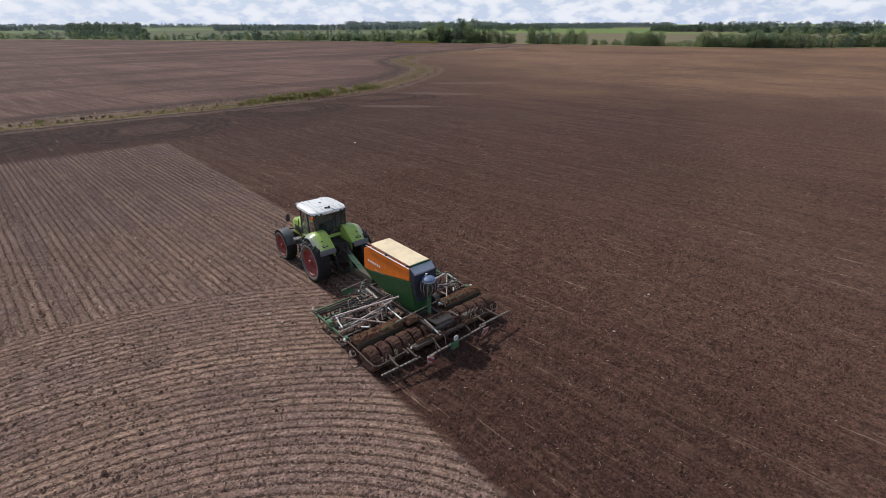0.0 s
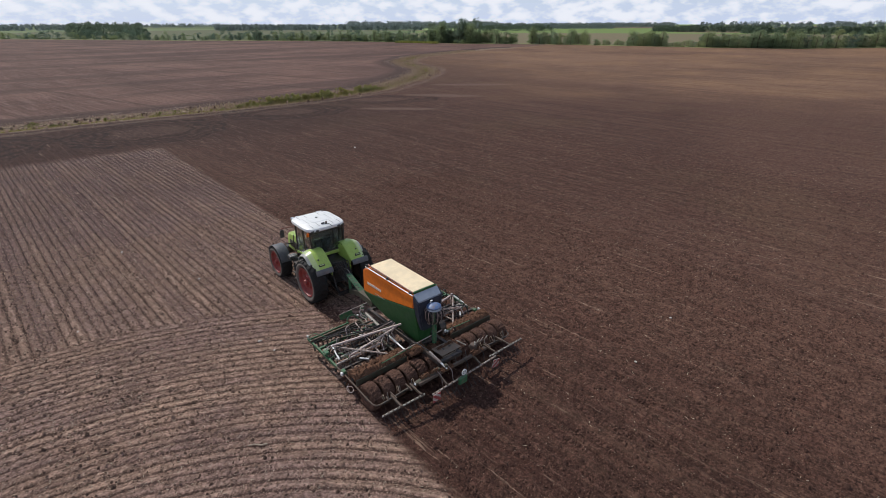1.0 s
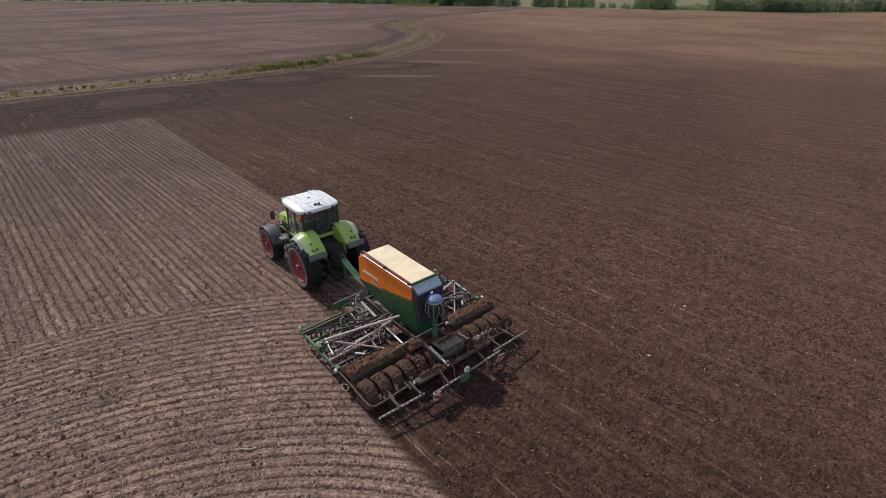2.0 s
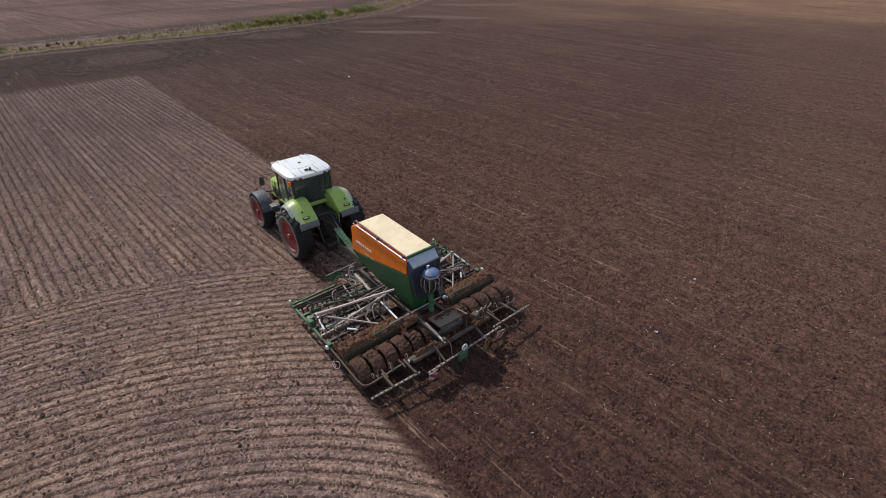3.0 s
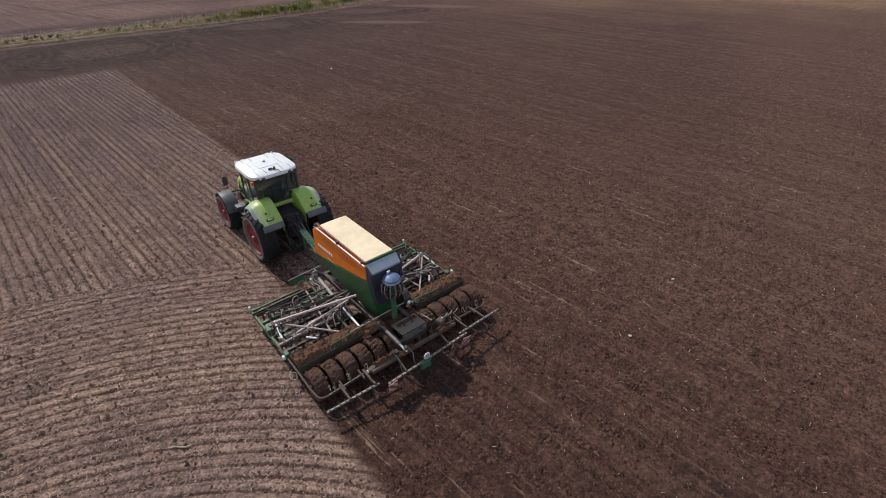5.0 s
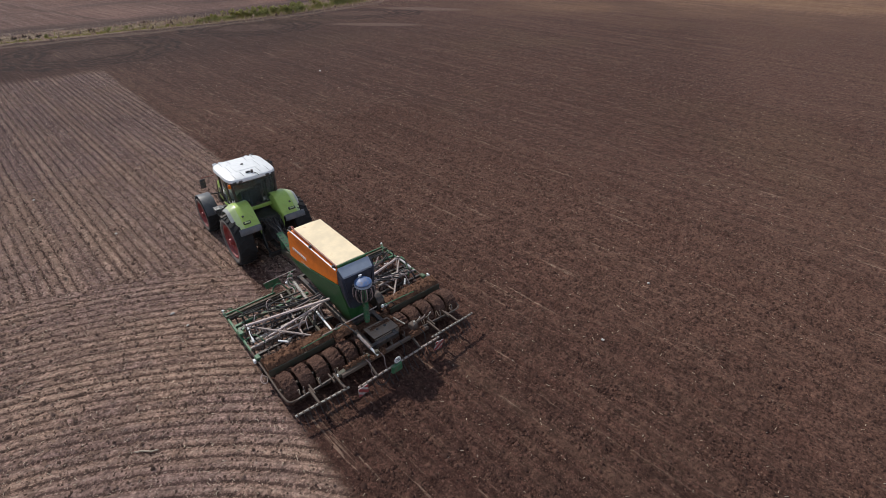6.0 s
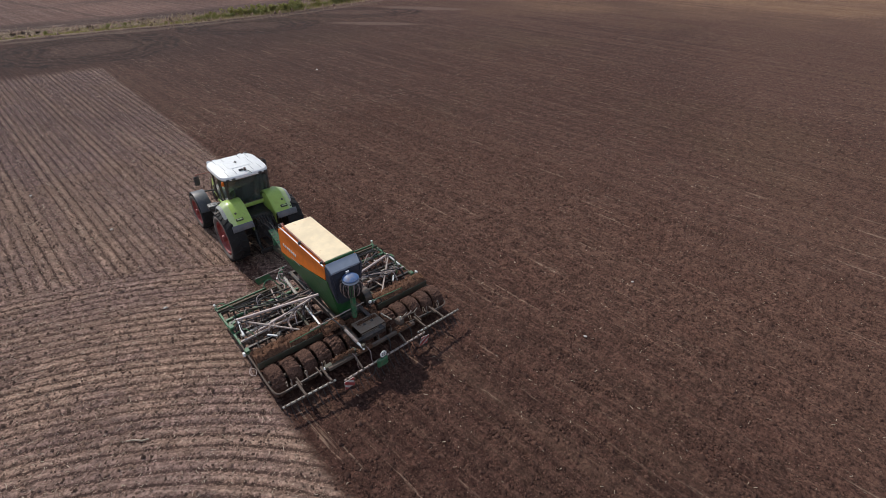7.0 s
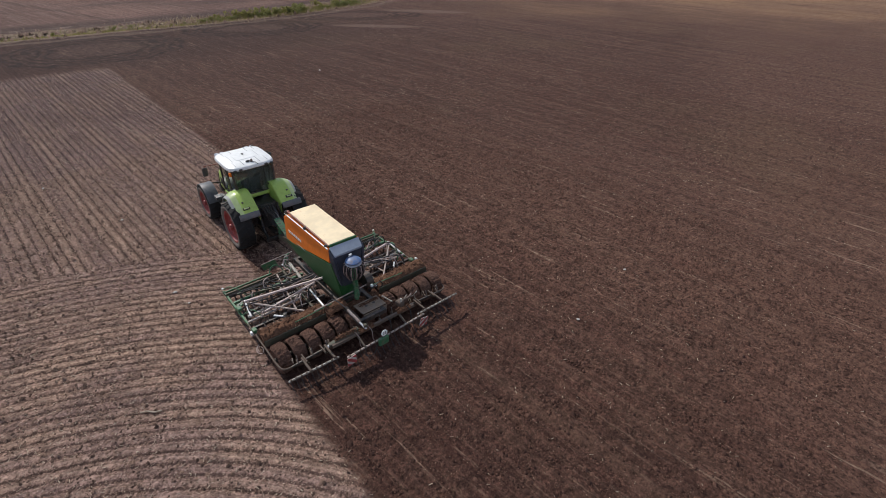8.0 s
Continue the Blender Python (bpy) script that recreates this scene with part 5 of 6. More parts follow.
    part("rear_wall", solid([[(-0.50, -1.07, 2.64), (0.50, -1.07, 2.64), (0.50, -0.95, 2.64), (-0.50, -0.95, 2.64)], [(-0.42, -1.06, 1.95), (0.42, -1.06, 1.95), (0.42, -0.95, 1.95), (-0.42, -0.95, 1.95)], [(-0.24, -1.02, 1.48), (0.24, -1.02, 1.48), (0.24, -0.93, 1.48), (-0.24, -0.93, 1.48)]]), "navy_panel", hop, "dark navy rear wall")
    # lettering stays as plain bars
    for i in range(7):
        y = 1.93 - 0.135 * i
        slope = 2.20 + (1.96 - y) * 0.02
        part("lettering_bar", box((-0.535, y, slope), (0.012, 0.085, 0.10), 0.004), "signwhite", hop)
    part("small_lettering_bar", box((-0.545, 1.15, 1.97), (0.012, 0.62, 0.028), 0.004), "lip", hop)
    # distributor with its seed hoses
    head = lathe([(0.0, 0.02), (0.0, 0.19), (0.02, 0.24), (0.045, 0.24), (0.08, 0.20), (0.125, 0.10), (0.13, 0.02)], 24)
    bmesh.ops.rotate(head, cent=(0, 0, 0), matrix=Matrix.Rotation(radians(-90), 3, "Y"), verts=head.verts)
    dist = part("distributor", shift(head, 0, -1.29, 2.46), "blue", d, "blue plastic distributor head", smooth=False)
    ring_bm = lathe([(0.0, 0.19), (0.0, 0.25), (0.06, 0.25), (0.06, 0.19)], 24)
    bmesh.ops.rotate(ring_bm, cent=(0, 0, 0), matrix=Matrix.Rotation(radians(-90), 3, "Y"), verts=ring_bm.verts)
    part("distributor_ring", shift(ring_bm, 0, -1.29, 2.40), "grey_panel", dist)
    part("distributor_tag", box((0.0, -1.16, 2.64), (0.10, 0.06, 0.03), 0.008), "signwhite", dist)
    col = rod((0, -1.29, 1.05), (0, -1.29, 2.34), 0.07, None, 14)
    for k in range(8):
        add(col, shift(rod((0, 0, -0.015), (0, 0, 0.015), 0.09, None, 14), 0, -1.29, 1.15 + 0.10 * k))
    part("riser_pipe", col, "green_frame", dist, "ribbed green riser pipe")
    part("tag_lamp", box((0.0, -1.13, 2.56), (0.09, 0.05, 0.05), 0.012), "signwhite", dist)
    for k in range(24):
        a = k * math.tau / 24
        c, s = math.cos(a), math.sin(a)
        part("seed_hose", hose([(0.25 * c, -1.29 + 0.25 * s, 2.38), (0.30 * c, -1.29 + 0.30 * s, 2.34), (0.31 * c, -1.29 + 0.30 * s, 2.10), (0.21 * c, -1.28 + 0.17 * s, 1.90), (0.16 * c, -1.17 + 0.1 * s, 1.80)], 0.017, 6, 4), "hose" if k % 2 else "hose_dark", dist)
    return hop


def tine_mesh(h):
    """A spring tine with a coulter foot, hanging from a bar at height h."""
    bm = hose([(0, 0, h), (0, -0.16, h + 0.05), (0, -0.28, h - 0.10), (0, -0.20, h - 0.32), (0, -0.06, 0.02)], 0.022, 6, 4)
    add(bm, box((0, -0.04, 0.06), (0.05, 0.10, 0.16), 0.01, (15, 0, 0)))
    add(bm, box((0, 0, h), (0.09, 0.09, 0.10), 0.012))
    return bm


def roller_tyre(w, r):
    h = w / 2
    bm = lathe([(-h * 0.72, r * 0.52), (-h * 0.92, r * 0.68), (-h, r * 0.80), (-h * 0.97, r * 0.88), (-h * 0.86, r * 0.95), (-h * 0.66, r * 0.99), (-h * 0.42, r), (-h * 0.2, r), (0, r), (h * 0.2, r), (h * 0.42, r), (h * 0.66, r * 0.99), (h * 0.86, r * 0.95), (h * 0.97, r * 0.88), (h, r * 0.80), (h * 0.92, r * 0.68), (h * 0.72, r * 0.52)], 110)
    rnd = random.Random(3)
    for v in bm.verts:
        d = math.hypot(v.co.y, v.co.z)
        if d > r * 0.75:
            a = math.atan2(v.co.y, v.co.z)
            lug = 0.5 + 0.5 * math.tanh(3.0 * math.sin(20 * a + (9.0 if v.co.x > 0 else -9.0) * v.co.x))
            clog = max(0.0, min(1.0, 0.5 + 1.6 * noise.noise(v.co * 3.2)))          # soil fills the tread in places
            k = 1 + 0.075 * (lug * (1 - clog) + 0.8 * clog - 0.6) + 0.05 * noise.noise(v.co * 9) + 0.05 * noise.noise(v.co * 23) + 0.04 * noise.noise(v.co * 46) + rnd.uniform(-0.02, 0.02)
            v.co.y *= k; v.co.z *= k
    return bm


def mud_strip(x0, x1, y, z, w, seed, thick=0.07):
    """A ledge caked with lumpy soil."""
    nx, ny = max(6, int((x1 - x0) / 0.032)), 13
    rnd = random.Random(seed)
    bm = bmesh.new()
    grid = []
    for i in range(nx + 1):
        row = []
        for j in range(ny + 1):
            u, v = i / nx, j / ny
            edge = min(1.0, 5 * v, 5 * (1 - v))
            hump = noise.noise((x0 + u * (x1 - x0)) * Vector((1, 0, 0)) * 5 + Vector((0, v * 3, seed))) * 0.06 + noise.noise(Vector((x0 + u * (x1 - x0), v * w, seed)) * 17) * 0.035
            row.append(bm.verts.new((x0 + u * (x1 - x0) + rnd.uniform(-0.012, 0.012), y - w / 2 + v * w + rnd.uniform(-0.02, 0.02), z + edge * (thick + hump) + rnd.uniform(-0.018, 0.02))))
        grid.append(row)
    low = [[bm.verts.new((v.co.x, v.co.y, z - 0.05)) for v in row] for row in grid]
    for i in range(nx):
        for j in range(ny):
            bm.faces.new((grid[i][j], grid[i + 1][j], grid[i + 1][j + 1], grid[i][j + 1]))
    for i in range(nx):
        bm.faces.new((grid[i][0], low[i][0], low[i + 1][0], grid[i + 1][0]))
        bm.faces.new((grid[i][ny], grid[i + 1][ny], low[i + 1][ny], low[i][ny]))
    for j in range(ny):
        bm.faces.new((grid[0][j], grid[0][j + 1], low[0][j + 1], low[0][j]))
        bm.faces.new((grid[nx][j], low[nx][j], low[nx][j + 1], grid[nx][j + 1]))
    bm.faces.new([low[i][0] for i in range(nx + 1)] + [low[nx][j] for j in range(1, ny + 1)] + [low[i][ny] for i in range(nx - 1, -1, -1)] + [low[0][j] for j in range(ny - 1, 0, -1)])
    return bm


def slanted_stripe(a, b, lo, hi, way):
    """The stretch of a plate from -a to a and -b to b that lies between two slanted lines, as a thin slab before it."""
    outline = [(-a, -b), (a, -b), (a, b), (-a, b)]
    for limit, sign in ((lo, 1), (hi, -1)):
        cut = []
        for p, q in zip(outline, outline[1:] + outline[:1]):
            dp, dq = (sign * (0.72 * way * v[0] + 0.69 * v[1] - limit) for v in (p, q))
            if dp >= 0:
                cut.append(p)
            if dp * dq < 0:
                t = dp / (dp - dq)
                cut.append((p[0] + t * (q[0] - p[0]), p[1] + t * (q[1] - p[1])))
        outline = cut
    return solid([[(u, y, v) for u, v in outline] for y in (-0.0165, -0.0105)])


def build_drill():
    d = thing("seed_drill", (0, 0, 0), "muddy trailed seed drill with orange and green hopper behind the tractor", "seed drill")
    build_hopper(d)
    # centre frame and drawbar
    c = beam((-0.42, 2.2, 0.86), (-0.42, -2.1, 0.86), 0.12, 0.16)
    add(c, beam((0.42, 2.2, 0.86), (0.42, -2.1, 0.86), 0.12, 0.16))
    for y in (2.15, 0.6, -0.9, -2.1):
        add(c, beam((-0.5, y, 0.86), (0.5, y, 0.86), 0.12, 0.14))
    # black in place of green, holding the deep shade below the hopper
    part("centre_frame", c, "black", d, "mud stained steel frame, blackened for the shade under the hopper")
    db = solid([[(-0.22, 2.3, 1.12), (0.22, 2.3, 1.12), (0.22, 2.3, 0.80), (-0.22, 2.3, 0.80)], [(-0.12, 3.5, 1.02), (0.12, 3.5, 1.02), (0.12, 3.5, 0.78), (-0.12, 3.5, 0.78)], [(-0.10, 4.35, 0.74), (0.10, 4.35, 0.74), (0.10, 4.35, 0.54), (-0.10, 4.35, 0.54)]])
    bmesh.ops.bevel(db, geom=db.edges[:], offset=0.015, segments=1, affect="EDGES")
    part("drawbar", db, "board", d)
    part("hitch_beam", beam((-0.52, 4.42, 0.62), (0.52, 4.42, 0.62), 0.12, 0.14), "oily", d)
    rack = beam((0.0, 4.42, 1.40), (0.04, 3.45, 0.98), 0.25, 0.05)
    rack_part = part("hose_rack", rack, "green_frame", d, "green slotted hose rack")
    for k in range(6):
        t = 0.15 + 0.13 * k
        part("slot", box((0.0 + 0.04 * t - 0.05, 4.42 - 0.97 * t, 1.40 - 0.42 * t + 0.026), (0.13, 0.035, 0.012), 0.003, (23, 0, 0)), "black", rack_part)
    part("rack_post", beam((0.0, 4.35, 0.6), (0.0, 4.40, 1.40), 0.09, 0.09), "green_frame", d)
    part("parking_stand", rod((0.25, 3.3, 0.35), (0.25, 3.3, 1.0), 0.04, None, 10), "steel", d)
    # marker board on a rod at the front, one side only
    part("front_marker_rod", rod((-0.44, 2.30, 1.16), (-1.45, 2.68, 0.83), 0.014, None, 8), "galv", d)
    part("front_marker_board", box((-1.22, 2.595, 0.775), (0.52, 0.03, 0.26), 0.008, (0, -17, -20.6)), "green_frame", d, "dark green marker board")
    # wings: built for the left, mirrored for the right
    tine = mesh_of("tine", tine_mesh(0.62), "black")
    tooth = mesh_of("press_tooth", box((0, 0, 0.30), (0.045, 0.09, 0.36), 0.012, (-18, 0, 0)), "black")
    for s in (-1, 1):
        def P(x, y, z):
            return (s * x, y, z)
        wing = part("wing_frame", beam(P(2.95, 2.35, 0.58), P(2.95, 0.2, 0.60), 0.065, 0.10), "green_frame", d, "dusty green wing frame")
        part("side_tube", hose([P(2.96, 0.25, 0.62), P(2.97, -0.9, 0.60), P(2.97, -1.75, 0.53), P(2.90, -2.05, 0.50), P(2.65, -2.12, 0.50)], 0.027, 8), "muddy", wing, "bent mud stained side tube")
        part("rear_beam", beam(P(2.70, -2.12, 0.50), P(0.95, -2.12, 0.60), 0.055, 0.07), "black", wing)
        for x in (2.30, 1.72):
            part("beam_bracket", beam(P(x, -1.95, 0.60), P(x, -2.30, 0.58), 0.04, 0.08), "muddy", wing)
        for y, z in ((2.25, 0.60), (2.02, 0.66)):
            part("front_bar", beam(P(3.0, y, z), P(1.30 if y > 2.1 else 0.75, y, z + 0.03), 0.055, 0.06), "green_frame" if y > 2.1 else "board", wing)
        for y in (1.50, 0.75, -0.05):
            part("cross_bar", beam(P(2.93, y, 0.60), P(0.50, y, 0.66), 0.09, 0.09), "black" if y < 1 else "green_frame", wing)
        for k in range(12):
            o = new("press_tooth", tooth); o.parent = wing; o.matrix_basis = pose(s * (0.95 + 0.175 * k), 2.08, 0.06)
        for r, y in enumerate((1.50, 0.75, -0.05)):
            for k in range(8):
                o = new("tine", tine); o.parent = wing; o.matrix_basis = pose(s * (0.66 + 0.29 * k + 0.097 * r), y, -0.02)
        part("front_reflector", box(P(2.96, 2.32, 0.72), (0.075, 0.075, 0.075), 0.03, seg=2), "signwhite", wing, "white marker knob")
        part("side_reflector", box(P(3.06, -0.32, 0.70), (0.07, 0.12, 0.11), 0.015), "signwhite", wing, "white reflector block")
        part("inner_knob", box(P(0.80, 2.46, 0.66), (0.075, 0.075, 0.075), 0.03, seg=2), "signwhite", wing)
        part("wing_cylinder", rod(P(0.72, 1.95, 0.95), P(0.86, 0.2, 0.92), 0.055, None, 12), "mottled", wing, "mud spattered hydraulic cylinder")
        part("cylinder_rod", rod(P(0.86, 0.2, 0.92), P(0.92, -0.95, 0.90), 0.032, None, 10), "signwhite", wing, "bright piston rod")
        part("wing_tube", rod(P(1.02, 1.9, 0.80), P(1.15, -0.55, 0.80), 0.045, None, 12), "board", wing)
        part("hose_arm", beam(P(0.50, -0.08, 1.40), P(2.72, 0.88, 0.98), 0.065, 0.06), "hose_pale", wing, "dusty pinkish hose carrier arm")
        part("hose_arm", beam(P(0.70, 0.10, 1.22), P(2.40, 0.20, 0.84), 0.055, 0.05), "hose_pale", wing)
        part("diagonal_brace", beam(P(2.74, 0.88, 0.96), P(1.15, -0.95, 0.86), 0.05, 0.05), "galv", wing, "pale grey diagonal brace")
        part("tilt_arm", beam(P(2.94, 0.26, 0.66), P(1.30, 0.05, 0.90), 0.07, 0.06), "galv", wing)
        part("adjuster", rod(P(2.70, 0.95, 0.96), P(2.80, 0.30, 0.80), 0.035, None, 10), "signwhite", wing)
        part("wing_bracket", box(P(2.92, 0.98, 0.74), (0.15, 0.24, 0.10), 0.02), "green_frame", wing, "green corner bracket")
        part("wing_bracket", box(P(2.93, -0.20, 0.66), (0.14, 0.20, 0.11), 0.02), "green_frame", wing)
        part("stay", rod(P(2.25, -0.10, 0.80), P(2.05, -0.35, 0.82), 0.03, None, 8), "signwhite", wing)
        part("wheel_guard", hose([P(3.00, -0.62, 0.46), P(3.13, -0.70, 0.40), P(3.14, -0.86, 0.36), P(3.04, -0.94, 0.38), P(2.98, -0.80, 0.44), P(3.08, -0.68, 0.42), P(3.10, -0.82, 0.34)], 0.010), "hose_pale", wing, "loose loop of thin pale cable")
        rnd = random.Random(20 + s)
        for k in range(9):
            x1, y1 = 0.85 + 0.25 * k, rnd.choice((1.42, 0.68, -0.12))
            xm = 0.5 * (0.7 + x1)
            part("seed_hose", hose([P(0.55, 0.1 + 0.05 * k, 1.30), P(xm, 0.3 + 0.4 * (y1 - 0.3), 1.10 + rnd.uniform(-0.05, 0.08)), P(x1 - 0.05, y1 + 0.05, 0.92), P(x1, y1 - 0.1, 0.50)], 0.02, 6, 6), "hose_dark" if k % 3 else "hose", wing)
        for k in range(4):
            x1 = 1.5 + 0.38 * k
            part("looped_hose", hose([P(x1 - 0.25, 0.95, 0.80), P(x1 - 0.05, 0.82, 1.0 + rnd.uniform(-0.05, 0.05)), P(x1 + 0.12, 0.55, 0.95), P(x1 + 0.05, 0.30, 0.70)], 0.018, 6, 6), "hose_dark" if k % 2 else "hose", wing)
        for k in range(6):
            xa, ya = rnd.uniform(0.9, 2.5), rnd.uniform(0.1, 1.7)
            part("loose_hose", hose([P(xa, ya, 0.78), P(xa + 0.10, ya - 0.15, 1.02), P(xa + 0.30, ya - 0.30, 1.05), P(xa + 0.36, ya - 0.50, 0.78)], 0.017, 6, 6), ("hose_dark", "hose_pale", "hose_dark")[k % 3], wing)
        for k in range(4):
            x0, y0 = 0.56 + 0.05 * k, 2.30 - 0.07 * k
            part("feed_hose", hose([P(x0, y0, 1.12 - 0.03 * k), P(x0 + 0.14, y0 + 0.05, 1.04), P(x0 + 0.20, y0 - 0.10, 0.86), P(x0 + 0.12, y0 - 0.28, 0.80), P(x0 + 0.22, y0 - 0.52, 0.74)], 0.018, 6, 5), "hose_pale" if k % 2 else "green_frame", wing)
        part("feed_bracket", beam(P(0.62, 2.28, 0.70), P(0.66, 2.30, 1.10), 0.06, 0.05), "mottled", wing)
        part("press_shaft", rod(P(2.9, 2.14, 0.46), P(0.80, 2.14, 0.48), 0.06, None, 10), "black", wing, "dark shaft of the front press")
        for k in range(4):
            part("press_arm", beam(P(0.86 + 0.20 * k, 2.32, 0.44), P(0.92 + 0.20 * k, 1.92, 0.62), 0.05, 0.09), "black", wing)
        part("tilt_bar", beam(P(2.72, 1.62, 0.80), P(0.86, 1.52, 0.84), 0.07, 0.06), "board", wing)
        part("tilt_bar", beam(P(2.85, 0.44, 0.72), P(0.95, 0.36, 0.80), 0.10, 0.08), "mottled", wing, "mud spattered cross tube")
        for k in range(10):
            xa, ya = 0.95 + 0.185 * k + rnd.uniform(-0.05, 0.05), rnd.choice((1.30, 1.02, 0.62, 0.18))
            part("hose_hook", hose([P(xa, ya, 0.74), P(xa + 0.02, ya - 0.02, 0.90), P(xa + 0.09, ya - 0.10, 0.93), P(xa + 0.14, ya - 0.16, 0.82)], 0.016, 6, 4), "hose_pale", wing)
        for k in range(7):
            xa, ya = rnd.uniform(0.8, 2.6), rnd.uniform(-0.2, 1.7)
            part("bracket", box(P(xa, ya, 0.72 + rnd.uniform(-0.04, 0.06)), (rnd.uniform(0.06, 0.14), rnd.uniform(0.05, 0.10), rnd.uniform(0.06, 0.12)), 0.012, (0, 0, rnd.uniform(0, 60))), ("board", "black", "mottled")[k % 3], wing)
        for k, (ya, yb) in enumerate(((2.26, 1.55), (1.10, 0.72), (0.62, 0.05))):
            part("edge_hose", hose([P(2.94, ya, 0.72), P(2.80 - 0.05 * k, (ya + yb) / 2 + 0.1, 0.92), P(2.58, yb + 0.1, 0.86), P(2.50, yb, 0.70)], 0.017, 6, 6), "hose_pale" if k == 1 else "green_frame", wing)
        part("frame_plate", box(P(2.83, 1.18, 0.70), (0.20, 0.16, 0.05), 0.012, (0, s * 12, s * 25)), "green_frame", wing, "green bracket plate")
        part("pipe_run", rod(P(0.62, 1.30, 0.98), P(2.60, 1.62, 0.86), 0.020, None, 8), "hose_dark", wing)
        part("pipe_run", rod(P(1.30, 1.75, 0.86), P(1.62, -0.45, 0.84), 0.028, None, 8), "galv", wing)
        part("hose_arm", beam(P(0.66, 0.45, 1.10), P(2.55, 1.30, 0.90), 0.045, 0.045), "board", wing)
        part("front_arc", hose([P(1.40, 2.26, 0.62), P(1.25, 2.36, 0.80), P(1.05, 2.30, 0.84), P(0.92, 2.10, 0.66)], 0.022, 6, 6), "green_frame", wing)
        for k in range(5):
            xa = 1.05 + 0.42 * k
            part("coil_spring", rod(P(xa, 1.18, 0.70), P(xa + 0.03, 0.92, 0.86), 0.030, None, 8), "signwhite" if k % 2 else "steel", wing)
        x0, x1 = sorted((s * 0.98, s * 2.95))
        ledge = part("scraper_board", box(((x0 + x1) / 2, -1.02, 0.70), (x1 - x0, 0.05, 0.22), 0.012), "board", wing, "mud streaked green board")
        part("caked_soil", mud_strip(x0, x1, -0.76, 0.82, 0.50, 7 + s, 0.10), "mud", ledge, "lumpy brown soil caked on the board")
        part("board_rod", rod(P(1.95, -0.98, 0.96), P(0.75, -1.02, 1.06), 0.016, None, 8), "green_frame", wing)
    part("centre_caked_soil", mud_strip(-0.98, -0.34, -1.06, 0.96, 0.46, 31), "mud", d, "lumpy brown soil caked on the frame")
    # tyre roller
    axle = part("roller_axle", rod((-2.92, -1.50, 0.395), (3.0, -1.50, 0.395), 0.08, None, 12), "black", d)
    rt = mesh_of("roller_tyre", roller_tyre(0.385, 0.425), "tyre_mud", False)
    for k in range(13):
        o = new("roller_tyre", rt); o.parent = axle; o.matrix_basis = pose(-2.715 + 0.4605 * k, -1.50, 0.395, 37 * k, 0, 180 * (k % 2))
        o["label"] = "fat roller tyre caked with brown soil"
    # scrapers between the tyres, hung from the rear beam
    for k in range(12):
        x = -2.485 + 0.4605 * k
        sc = part("scraper", beam((x, -1.98, 0.56), (x, -2.14, 0.52), 0.05, 0.03), "muddy", d)
        part("scraper_stay", rod((x, -2.12, 0.53), (x, -2.06, 0.78), 0.014, None, 6), "steel", sc)
    # platform and rear centre
    plat = part("platform", box((0.20, -1.68, 0.94), (0.84, 0.58, 0.03), 0.01, (-4, 0, 0)), "plate", d, "muddy grey steel platform")
    part("platform_edge", box((0.20, -1.985, 0.83), (0.84, 0.03, 0.20), 0.01), "plate", plat, "upright rear face of the platform")
    for k in range(3):
        part("face_rib", box((0.20, -2.004, 0.76 + 0.06 * k), (0.72, 0.014, 0.016), 0.004), "mottled" if k == 2 else "plate", plat)
    for k in range(5):
        part("tread_bar", box((0.22, -1.90 + 0.09 * k, 0.945 + 0.0063 * k), (0.76, 0.018, 0.014), 0.003), "plate", plat)
    for x in (0.08, 0.34):
        part("platform_hole", rod((x, -1.68, 0.93), (x, -1.68, 0.968), 0.045, None, 12), "black", plat)
    part("platform_soil", mud_strip(-0.10, 0.54, -1.56, 0.955, 0.16, 77, 0.02), "mud", plat, "loose soil lying on the platform")
    rear = beam((-1.55, -2.42, 0.80), (1.35, -2.42, 0.80), 0.09, 0.10)
    part("rear_carrier", rear, "muddy", d, "mud coated rear carrier beam")
    part("centre_floor", mud_strip(-0.36, 0.80, -1.22, 0.80, 0.42, 44, 0.03), "mud", d, "soil lying on the centre frame")
    part("side_piston", rod((0.70, -1.62, 1.00), (0.84, -1.98, 0.92), 0.022, None, 10), "mottled", d, "short piston rod")
    for x in (-0.42, 0.95):
        part("carrier_arm", beam((x, -1.3 if x < 0 else -2.02, 0.92 if x < 0 else 0.86), (x, -2.45, 0.80), 0.07, 0.10), "muddy", d)
        part("carrier_soil", mud_strip(x - 0.25, x + 0.25, -2.40, 0.86, 0.18, 50 + int(x * 10), 0.03), "mud", d)
    part("rear_cylinder", rod((-0.62, -1.78, 1.24), (-0.52, -2.25, 1.02), 0.042, None, 12), "galv", d, "pale hydraulic cylinder")
    part("rear_piston", rod((-0.52, -2.25, 1.02), (-0.46, -2.50, 0.90), 0.03, None, 10), "signwhite", d)
    part("rear_tube", beam((-1.62, -2.33, 0.80), (-0.62, -2.30, 0.88), 0.15, 0.10, 0.02), "board", d, "mud streaked green box tube")
    part("rear_tube_cap", rod((-1.64, -2.33, 0.80), (-1.60, -2.33, 0.80), 0.045, None, 12), "signwhite", d)
    part("rear_tube_soil", mud_strip(-1.40, -0.66, -2.31, 0.90, 0.14, 91, 0.025), "mud", d)
    # linkage and hoses beside the platform
    part("swivel_block", box((0.98, -2.20, 0.94), (0.20, 0.22, 0.18), 0.025, (0, 0, 12)), "muddy", d, "mud coated swivel block")
    part("swivel_block", box((-0.44, -2.42, 0.94), (0.11, 0.13, 0.15), 0.02, (0, 0, -8)), "board", d)
